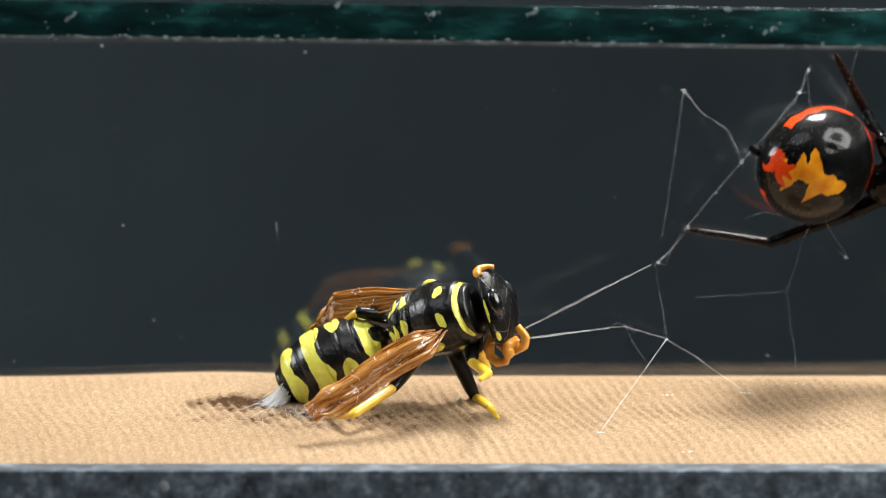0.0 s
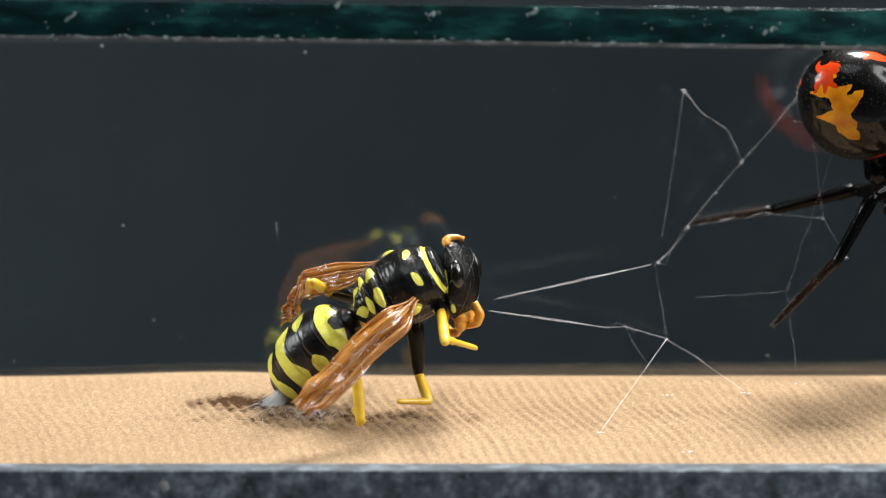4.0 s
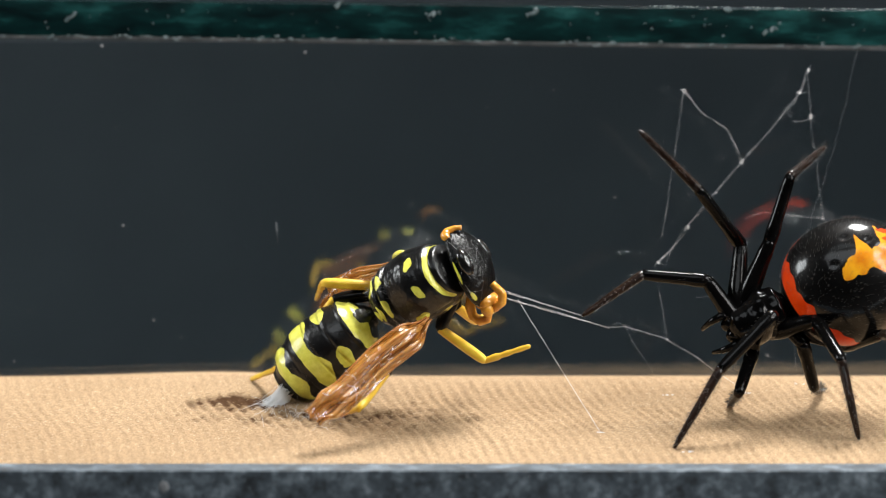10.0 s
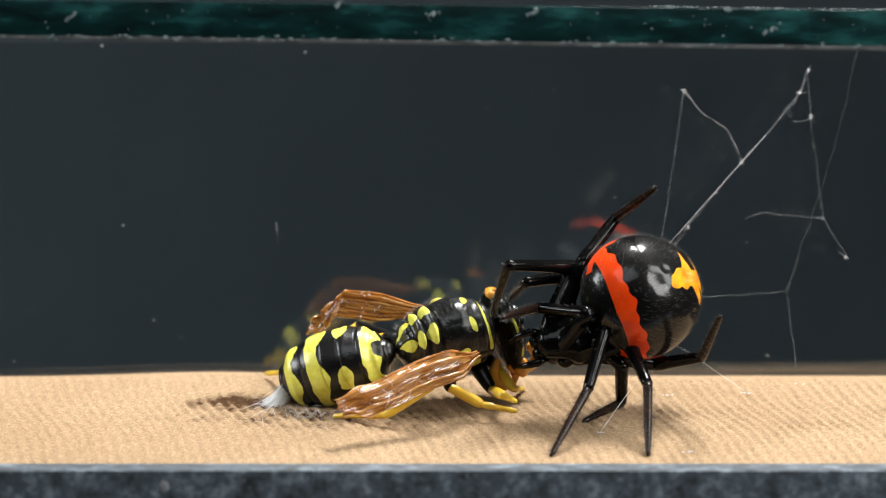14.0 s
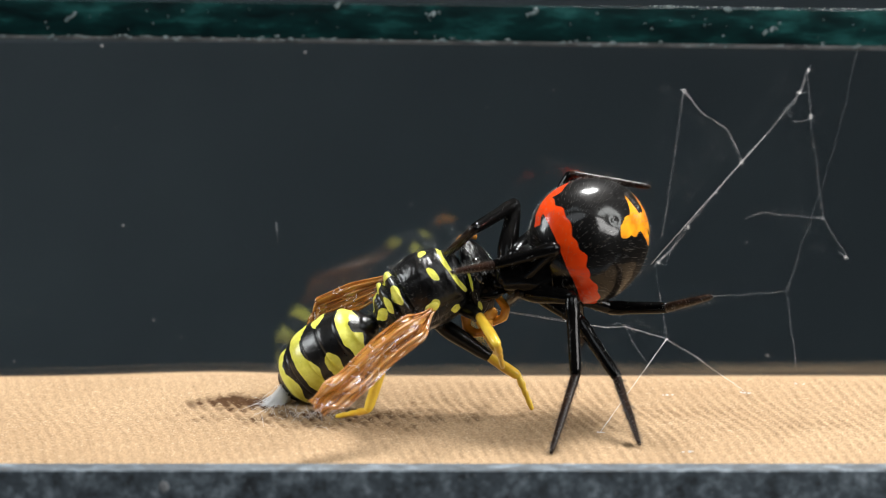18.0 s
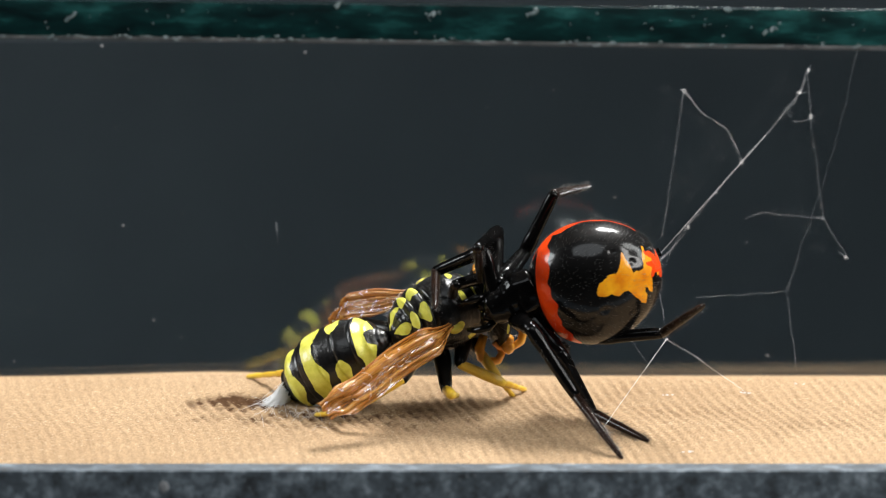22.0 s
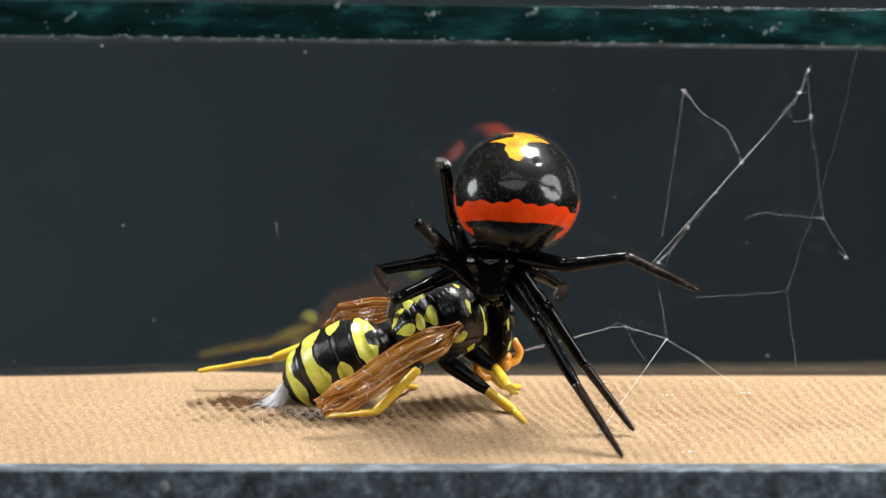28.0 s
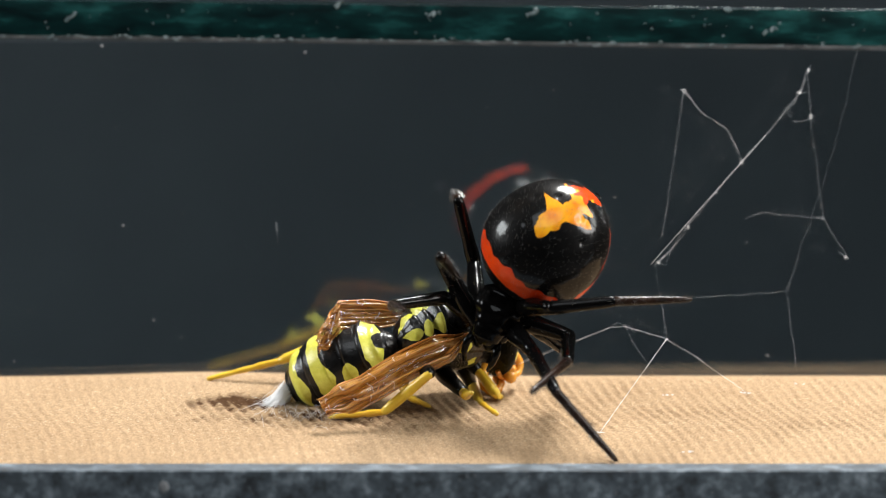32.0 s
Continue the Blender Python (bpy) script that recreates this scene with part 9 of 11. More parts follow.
    walk(movers['s_L3_shin'], [
        key(0,3.4,0,0,1.6,8.9,-5.4), key(.5,3.4,0,0,1.5,.4,-1.5), key(1,3.4,0,0,13.4,-39.5,-43.4), key(1.5,3.4,0,0,4.5,-1.1,.7),
        key(2,3.4,0,0,4.5,-3.5,5.4), key(3,3.4,0,0,4.5,-2.3,3), key(3.5,3.4,0,0,4.6,-2.4,2.6), key(4.5,3.4,0,0,4.6,-2.2,2.8),
        key(5.5,3.4,0,0,4.6,-2.1,2.8), key(6,3.4,0,0,6.1,-27.9,-7.9), key(6.5,3.4,0,0,-1.8,17.5,-38), key(7,3.4,0,0,-30.5,57.6,-50.8),
        key(7.5,3.4,0,0,-2.5,7,-37), key(8,3.4,0,0,-41.5,-15,-65.7), key(9,3.4,0,0,-29.4,-20.7,-72.1), key(9.5,3.4,0,0,-27.1,-18.3,-77.4),
        key(10,3.4,0,0,-32.7,-11.1,-58.4), key(10.5,3.4,0,0,-27.3,-8.7,-58.5), key(11,3.4,0,0,-8.5,.1,-8.4), key(11.5,3.4,0,0,-51.4,34.9,-69.5),
        key(12,3.4,0,0,-16.6,-9.3,-45.7), key(13,3.4,0,0,-35.9,-17.5,-59.2), key(14,3.4,0,0,-23,-24.4,-81), key(15.5,3.4,0,0,-1.2,-30,-87.4),
        key(16.5,3.4,0,0,7.3,-32.8,-86.7), key(17,3.4,0,0,11.4,-34.1,-87.7), key(18,3.4,0,0,-2.2,2.4,-22.1), key(18.5,3.4,0,0,-39.6,36.7,-55.3),
        key(19,3.4,0,0,-38.3,32,-80.5), key(19.5,3.4,0,0,-19.5,30,-59.7), key(20,3.4,0,0,-8.3,26.6,-44.2), key(20.5,3.4,0,0,2.3,43.9,18.6),
        key(21,3.4,0,0,9.9,51.1,15.4), key(22,3.4,0,0,2.5,34,5.9), key(23,3.4,0,0,29.6,58.3,50.2), key(24,3.4,0,0,25.7,65.3,37),
        key(24.5,3.4,0,0,.5,9.2,-24.3), key(25,3.4,0,0,-2.2,22.8,-30.5), key(25.5,3.4,0,0,-4,30.5,-24.9), key(26.5,3.4,0,0,-1.9,46.8,-10.1),
        key(27.5,3.4,0,0,3.5,54.8,2.3), key(28,3.4,0,0,2.9,1.9,-7.4), key(28.5,3.4,0,0,-2.5,-13,-56.1), key(29,3.4,0,0,5.9,-26.7,-108.2),
        key(30,3.4,0,0,9.6,-43.4,-81.4), key(31,3.4,0,0,20.5,-39.9,-94.6), key(32,3.4,0,0,9.9,-39.8,-87.2),
    ])
    walk(movers['s_L3_foot'], [
        key(0,7.73,-.41,-.68,15.1,-49.1,-48.3), key(.5,7.8,-.11,-.03,6.1,-32.8,-21.9), key(1,5.87,-2.33,2.8,30.6,-54.4,-67.2),
        key(1.5,7.8,.06,.08,6.6,-18.8,-8.9), key(2,7.77,.41,.27,12.7,-34.2,-10.2), key(3,7.79,.23,.18,8.7,-18.7,-6.1),
        key(3.5,7.79,.2,.18,7.7,-10.4,-2.5), key(4.5,7.79,.22,.17,8.6,-14.7,-7.4), key(5.5,7.79,.21,.16,9.8,-18.1,-12.4),
        key(6,7.25,-.54,2.06,21.3,44.1,24.9), key(6.5,6.71,-2.58,-1.32,19.5,46.3,-24.7), key(7,4.89,-1.82,-3.72,-12.5,67.4,-46),
        key(7.267,5.89,-2.23,-2.12,-4.4,28,-48.9), key(7.5,6.89,-2.63,-.53,4.8,-10.6,-56.8), key(7.733,6.02,-3.25,.3,-13.8,17.5,-80.3),
        key(8,5.15,-3.88,1.14,-47.2,32.7,-117.4), key(9,4.67,-3.92,1.55,-36.3,36.4,-117.5), key(9.5,4.31,-4.08,1.39,-33.6,31.4,-114.3),
        key(10,5.66,-3.68,.85,-44.6,37.2,-102.1), key(10.5,5.67,-3.71,.67,-35.9,35.4,-86.6), key(10.733,6.71,-2.18,.33,-7.2,23.1,-39.2),
        key(11,7.75,-.64,-.01,3.8,-2.5,-4.2), key(11.5,4.66,-3.38,-2.52,-17.9,-1.7,-54.6), key(12,6.43,-3.11,.71,10.9,-17.9,-59.1),
        key(13,5.55,-3.61,1.32,-9.1,7.3,-87.5), key(14,4.03,-3.96,1.82,3.7,-8.5,-101.3), key(15.5,3.58,-3.81,2.2,23.4,-11.6,-99.9),
        key(16.5,3.62,-3.69,2.38,31.6,-13.1,-97.7), key(17,3.55,-3.64,2.47,35.4,-14.1,-97.5), key(18,7.47,-1.65,-.19,25.3,-3.9,-39.7),
        key(18.5,5.41,-2.9,-2.63,-15.2,36.6,-63.5), key(19,4.02,-3.68,-2.33,-17.4,34.2,-94.9), key(19.5,5.32,-3.29,-2.2,-.2,35.1,-78.7),
        key(20,6.22,-2.75,-1.97,12.2,34.3,-64.1), key(20.5,6.41,1.01,-3.05,23.2,12.6,6.7), key(21,6.06,.73,-3.42,23.9,-.1,2),
        key(22,7.03,.38,-2.46,23,-33,1.1), key(23,4.88,1.78,-3.74,29.8,13.1,30.1), key(24,4.87,1.11,-4,29.9,22.5,21.1),
        key(24.5,7.36,-1.79,-.7,25.5,-3.1,-5.4), key(25,6.89,-2.06,-1.71,23.9,4.8,-18.9), key(25.5,6.84,-1.6,-2.23,23,6.9,-11.5),
        key(26.5,6.36,-.53,-3.21,22.5,10.5,-.8), key(27.5,5.93,.1,-3.6,23,11,6.5), key(28,7.76,-.57,-.15,22.2,-.9,-5.5),
        key(28.5,4.97,-2.15,.92,18.8,-22.4,-63.9), key(29,2.17,-3.73,1.98,38.9,-35,-132.9), key(30,3.88,-3.16,3.02,57.1,-45.2,-127.6),
        key(31,3.13,-3.36,2.82,54.5,-32.3,-120.9), key(32,3.56,-3.38,2.81,44.8,-26,-113.9),
    ])
    walk(movers['s_L4'], [
        key(0,-.9,.85,-.35,-60.4,-2.7,-46.1), key(.5,-.9,.85,-.35,-57.4,-31.7,-58.8), key(1,-.9,.85,-.35,-59.1,20.3,-42.9),
        key(1.5,-.9,.85,-.35,-64,-29.7,-52.3), key(2,-.9,.85,-.35,-73.6,9.9,-15), key(3,-.9,.85,-.35,-67,5.3,-1.5),
        key(3.5,-.9,.85,-.35,-69.6,5.2,-.4), key(4.5,-.9,.85,-.35,-66.8,25.5,3.9), key(5.5,-.9,.85,-.35,-61.7,40.5,13),
        key(6,-.9,.85,-.35,-60.4,57,43), key(6.267,-.9,.85,-.35,-29.5,30.6,97), key(6.5,-.9,.85,-.35,-30.6,-3.5,128.5),
        key(7,-.9,.85,-.35,-27.7,32,137.6), key(7.5,-.9,.85,-.35,-25.6,-9.8,135.2), key(8,-.9,.85,-.35,-23.2,-42.7,123.8),
        key(9,-.9,.85,-.35,-5.1,-18.9,120.3), key(9.5,-.9,.85,-.35,-14.1,-27.7,128.9), key(10,-.9,.85,-.35,-25.7,12.3,139.1),
        key(10.5,-.9,.85,-.35,-37.5,35.3,128), key(11,-.9,.85,-.35,-31.1,-5.6,141), key(11.5,-.9,.85,-.35,-28,3.5,132.5),
        key(12,-.9,.85,-.35,-35.1,-7.7,141), key(13,-.9,.85,-.35,-30.6,-.4,149.8), key(14,-.9,.85,-.35,-25.3,16.3,159.4),
        key(15.5,-.9,.85,-.35,-27.5,8.7,157.2), key(16.5,-.9,.85,-.35,-28.9,3.6,156.1), key(17,-.9,.85,-.35,-30.2,2.8,156.3),
        key(18,-.9,.85,-.35,-35.3,13.2,146.8), key(18.5,-.9,.85,-.35,-15.4,36.2,156.1), key(19,-.9,.85,-.35,-15.8,-15.9,164.2),
        key(19.5,-.9,.85,-.35,-20.4,-10.3,155.7), key(20,-.9,.85,-.35,-18.5,8,145.9), key(20.5,-.9,.85,-.35,-28.2,2.3,132),
        key(21,-.9,.85,-.35,-28.6,-5.3,132.5), key(22,-.9,.85,-.35,-31.3,-8.6,129), key(23,-.9,.85,-.35,-31.4,-6.5,133.2),
        key(24,-.9,.85,-.35,-36.4,-54,119.3), key(24.5,-.9,.85,-.35,-10.8,-60.9,73.8), key(25,-.9,.85,-.35,-20.9,-42,78.6),
        key(25.5,-.9,.85,-.35,-20.2,-45.8,77.9), key(26.5,-.9,.85,-.35,-27.4,-46.5,96.5), key(27.5,-.9,.85,-.35,-33.3,-45.6,115.4),
        key(28,-.9,.85,-.35,-24,-36.3,76.7), key(29,-.9,.85,-.35,-28.3,-48.7,81.8), key(30,-.9,.85,-.35,-28.2,-44.2,104.7),
        key(31,-.9,.85,-.35,-17.9,-62.6,82), key(32,-.9,.85,-.35,-34.7,-54.9,112.1),
    ])
    walk(movers['s_L4_shin'], [
        key(0,4.6,0,0,26.1,-39.6,-86.8), key(.5,4.6,0,0,18.1,-37.7,-47.9), key(1,4.6,0,0,39.3,-42.9,-118.3), key(1.5,4.6,0,0,25.6,-39.7,-39.4),
        key(2,4.6,0,0,66.1,-56.7,-75.9), key(3,4.6,0,0,45.6,-54.8,-55.9), key(3.5,4.6,0,0,43.8,-55.8,-54.8), key(4.5,4.6,0,0,63.5,-62.1,-90.5),
        key(5.5,4.6,0,0,75.9,-64.3,-115.8), key(6,4.6,0,0,124.7,-42.5,-173.5), key(6.267,4.6,0,0,75.7,-85.9,-122), key(6.5,4.6,0,0,-44.8,-47.3,1),
        key(7,4.6,0,0,-30.1,-74,-28.2), key(7.5,4.6,0,0,-56.9,-8.2,19.1), key(8,4.6,0,0,-40.5,-23.3,22.5), key(9,4.6,0,0,-39.6,-22.4,11.6),
        key(9.5,4.6,0,0,-36.4,-32.9,.9), key(10,4.6,0,0,-5.2,-71.7,-42.7), key(10.5,4.6,0,0,72.1,-58.9,-117.8), key(10.733,4.6,0,0,-.2,-42.7,-32.7),
        key(11,4.6,0,0,-12.8,1.8,-2.4), key(11.5,4.6,0,0,-18.6,-44.3,14.4), key(12,4.6,0,0,-21.2,-14.8,18.5), key(13,4.6,0,0,-4.2,-48.7,-19.7),
        key(14,4.6,0,0,-1.1,-58.5,-35.4), key(15.5,4.6,0,0,-.8,-56.5,-33.1), key(16.5,4.6,0,0,-1.4,-54.5,-30.6), key(17,4.6,0,0,.1,-55.1,-32.6),
        key(18,4.6,0,0,-8.7,-48.9,-15.9), key(18.5,4.6,0,0,18.7,-59,-75.9), key(19,4.6,0,0,-35.6,-22.8,-29.5), key(19.5,4.6,0,0,-34.2,-38.2,-19.8),
        key(20,4.6,0,0,-30.7,-62.8,-15.2), key(20.5,4.6,0,0,-34.6,-54.4,3.9), key(21,4.6,0,0,-36.9,-9.8,21.5), key(22,4.6,0,0,-37.8,-24.4,24.7),
        key(23,4.6,0,0,-36.3,-27.6,16.4), key(23.5,4.6,0,0,-23.7,13.7,34.7), key(24,4.6,0,0,11.1,44.9,72.7), key(24.5,4.6,0,0,-8.3,40.3,66.6),
        key(25,4.6,0,0,-5.7,43,67.6), key(25.5,4.6,0,0,-4,43.7,69.2), key(26.5,4.6,0,0,-.5,45.2,69.7), key(27.5,4.6,0,0,1.6,46.3,67.9),
        key(28,4.6,0,0,-19.9,26.9,41.9), key(29,4.6,0,0,-4.3,33.4,55.5), key(30,4.6,0,0,4.3,43.7,71.1), key(31,4.6,0,0,-2,36.8,62.3),
        key(32,4.6,0,0,-.3,40.3,54.7),
    ])
    walk(movers['s_L4_foot'], [
        key(0,4.77,-3,2.49,27.2,-38.2,-107.3), key(.5,6.67,-2.29,2.38,23.2,-39,-75.2), key(1,3.24,-2.52,2.65,38.9,-35.8,-137.6),
        key(1.5,6.92,-1.9,2.49,33.9,-37.6,-71.9), key(2,5.12,-2.08,3.26,65.3,-41.3,-92.7), key(3,5.86,-1.86,3.19,50.9,-41.2,-81.8),
        key(3.5,5.87,-1.79,3.22,49.9,-41.3,-82.1), key(4.5,4.58,-1.82,3.45,61,-41.3,-107.4), key(5.5,3.86,-1.52,3.51,66.8,-40,-125.6),
        key(6,1.74,-.32,2.64,71.1,-33.5,-124.1), key(6.5,7.24,.05,2.87,-3.3,-52,-66.1), key(7,5.55,-.51,3.75,50.5,-59.8,-127.4),
        key(7.5,8.25,1.26,.56,-26.6,-53.1,-47.2), key(8,7.91,1.37,1.54,-49,-19.6,-27.3), key(9,8.13,.72,1.49,-49.9,-19.7,-35.7),
        key(9.5,7.87,.05,2.12,-46.3,-28.3,-37.1), key(10,5.5,-.83,3.7,3.1,-55,-84.2), key(10.5,3.66,-1.78,3.34,51.8,-38.5,-127),
        key(11,8.49,-.17,-.12,-9,-33.6,-56.5), key(11.5,7.3,.7,2.72,1.1,-69.6,-58.3), key(12,8.18,1.2,1,-78.1,-51.4,21.3),
        key(13,7.02,-.87,2.93,-14.9,-77.2,-53.7), key(14,6.26,-1.18,3.33,85.4,-79.6,-169), key(15.5,6.4,-1.18,3.25,45.8,-87.5,-124.9),
        key(16.5,6.55,-1.15,3.18,-57.8,-85.4,-18.1), key(17,6.48,-1.2,3.2,-65.3,-84,-10.8), key(18,7.07,-.7,2.94,-11.1,-69,-62.4),
        key(18.5,5.09,-1.95,3.34,26.5,-43.1,-131.3), key(19,7.73,-1.77,1.51,-20,-40.1,-104), key(19.5,7.48,-1.04,2.41,-28.8,-46.5,-77.1),
        key(20,6.32,-.47,3.47,-31.4,-53.5,-57.6), key(20.5,6.86,.15,3.17,-46.3,-68.6,-25), key(21,8.18,1.41,.66,-86.1,-58.3,30.1),
        key(22,7.83,1.48,1.61,-86.6,-70.2,33.3), key(23,7.92,.98,1.8,-82.5,-65.4,22.6), key(23.5,6.67,1.81,-.48,-66.9,-19.5,14.4),
        key(24,5.42,2.64,-2.76,-57,26.5,18.4), key(24.5,5.78,2.73,-2.52,-63.9,12.6,16.8), key(25,5.69,2.64,-2.66,-64.8,16.8,10.2),
        key(25.5,5.6,2.63,-2.7,-64.1,14.6,12.5), key(26.5,5.55,2.58,-2.77,-62.3,12,15.5), key(27.5,5.61,2.49,-2.82,-60.5,10.1,18.1),
        key(28,7.19,2.32,-1.76,-67.8,28.4,-1.8), key(29,6.44,2.69,-2.14,-69.6,23.1,0), key(30,5.51,2.67,-2.7,-68,8.1,8.8),
        key(31,6.05,2.77,-2.33,-52.5,48.1,41.3), key(32,6.32,2.43,-2.52,-26.8,49.5,67.2),
    ])
    walk(movers['s_R2'], [
        key(0,.55,-1.15,-.35,44,2.7,100.2), key(.5,.55,-1.15,-.35,42.6,-16.5,115.7), key(1,.55,-1.15,-.35,38.6,41.6,99.8),
        key(1.5,.55,-1.15,-.35,57.2,68.8,130.7), key(2,.55,-1.15,-.35,44.8,15.2,152.8), key(3,.55,-1.15,-.35,37.8,14.8,142.8),
        key(3.5,.55,-1.15,-.35,39.3,17.7,141), key(4.5,.55,-1.15,-.35,37.2,15.4,141), key(5.5,.55,-1.15,-.35,35.1,13.1,141.3),
        key(6,.55,-1.15,-.35,36.6,5.9,161.2), key(6.5,.55,-1.15,-.35,15.5,37.7,-176.2), key(7,.55,-1.15,-.35,35.3,24.3,-134.4),
        key(7.5,.55,-1.15,-.35,27.2,-3.9,-152.8), key(8,.55,-1.15,-.35,32,-6,-144.5), key(9,.55,-1.15,-.35,56.8,-25.4,-156.4),
        key(9.5,.55,-1.15,-.35,38.7,-19.3,-146.7), key(10,.55,-1.15,-.35,32.7,-9.4,-137.3), key(10.5,.55,-1.15,-.35,21.4,-20.1,-107.8),
        key(11,.55,-1.15,-.35,42.1,-9.3,-160.7), key(11.5,.55,-1.15,-.35,5.5,-72.1,-110.1), key(12,.55,-1.15,-.35,50.1,-49.4,-166.1),
        key(13,.55,-1.15,-.35,31.4,-42,-132.9), key(14,.55,-1.15,-.35,30.7,-7.2,-125.4), key(15.5,.55,-1.15,-.35,29,23.8,-129),
        key(16.5,.55,-1.15,-.35,26.3,37.4,-132.7), key(17,.55,-1.15,-.35,24.7,42.5,-134.2), key(18,.55,-1.15,-.35,10,54.6,-150.6),
        key(18.5,.55,-1.15,-.35,40.5,-1.6,-115.3), key(19,.55,-1.15,-.35,33.6,-4.4,-114.9), key(19.5,.55,-1.15,-.35,33.9,12.4,-135.6),
        key(20,.55,-1.15,-.35,35.6,24.7,-153.2), key(20.5,.55,-1.15,-.35,29.4,43.2,-153.8), key(21,.55,-1.15,-.35,29.5,48.8,-151),
        key(22,.55,-1.15,-.35,14.2,57.5,-166.7), key(23,.55,-1.15,-.35,23.5,26.8,-156.8), key(24,.55,-1.15,-.35,41.3,15.2,-167.9),
        key(24.5,.55,-1.15,-.35,13.5,38.5,159.3), key(25,.55,-1.15,-.35,41.6,50.4,178.3), key(25.5,.55,-1.15,-.35,38,43.6,174.9),
        key(26.5,.55,-1.15,-.35,36.8,36,-179.3), key(27.5,.55,-1.15,-.35,37.2,22.8,-171.6), key(28,.55,-1.15,-.35,54.2,36.1,-163.4),
        key(29,.55,-1.15,-.35,60,12.5,-161.5), key(30,.55,-1.15,-.35,63.4,36,-145.1), key(31,.55,-1.15,-.35,50.6,28.5,-160.2),
        key(32,.55,-1.15,-.35,62.5,39.7,-143.9),
    ])
    walk(movers['s_R2_shin'], [
        key(0,4.2,0,0,-62,48,-95.5), key(.5,4.2,0,0,-72.9,51.1,-131.8), key(.733,4.2,0,0,-27.4,56.3,-62.3), key(1,4.2,0,0,-2.4,35.4,-11.8),
        key(1.5,4.2,0,0,-12.2,29.7,-14.9), key(2,4.2,0,0,-30.6,48.6,-22), key(3,4.2,0,0,-39,56.7,-20.7), key(3.5,4.2,0,0,-40.5,59.2,-19.8),
        key(4.5,4.2,0,0,-35,55.7,-9.5), key(5.5,4.2,0,0,-30.3,51.1,-.2), key(6,4.2,0,0,-18.7,34.7,28.9), key(6.5,4.2,0,0,-45.5,34.6,35),
        key(7,4.2,0,0,-51,14,-5.7), key(7.5,4.2,0,0,-50.9,5.6,-1.9), key(8,4.2,0,0,-49.9,-6.2,-7.8), key(9,4.2,0,0,-50.3,-1.5,-1.5),
        key(9.5,4.2,0,0,-50.3,-.1,.8), key(10,4.2,0,0,-50.1,1.8,5.7), key(10.5,4.2,0,0,-62.5,31.7,-55.1), key(11,4.2,0,0,-74.3,29.5,-7.7),
        key(11.267,4.2,0,0,-93.2,50.7,-57.3), key(11.5,4.2,0,0,-133.1,49,-125.6), key(12,4.2,0,0,-132.6,59.6,-89.9), key(13,4.2,0,0,-83,54.7,-57.3),
        key(14,4.2,0,0,-53.6,19,-27.4), key(15.5,4.2,0,0,-47.3,-9.3,.6), key(16.5,4.2,0,0,-53.5,-30.2,21.9), key(17,4.2,0,0,-61.6,-40.7,35.6),
        key(18,4.2,0,0,-80.9,-59.2,67), key(18.5,4.2,0,0,-109.6,-58.2,44.5), key(19,4.2,0,0,-104.3,-43.8,36.2), key(19.5,4.2,0,0,-102.7,-42.8,59.4),
        key(20,4.2,0,0,-94.5,-35.2,71.1), key(20.5,4.2,0,0,-109.3,-40.9,86.5), key(21,4.2,0,0,-111.4,-43.9,95.1), key(22,4.2,0,0,-86.6,-43.1,63.4),
        key(23,4.2,0,0,-72.6,-44.1,47), key(24,4.2,0,0,-96.5,-32.2,64.3), key(24.5,4.2,0,0,-123.1,-34.6,89.7), key(25,4.2,0,0,-130.4,-33.9,82.8),
        key(25.5,4.2,0,0,-123.8,-35.3,76.2), key(26.5,4.2,0,0,-108.4,-36,66), key(27.5,4.2,0,0,-90.5,-31.6,49.1), key(28,4.2,0,0,-130.9,-37.8,63),
        key(29,4.2,0,0,-131.6,-24.6,64.6), key(30,4.2,0,0,-118.5,-26.5,57.5), key(31,4.2,0,0,-124.3,-31.3,59.6), key(32,4.2,0,0,-119.5,-23.7,55.4),
    ])
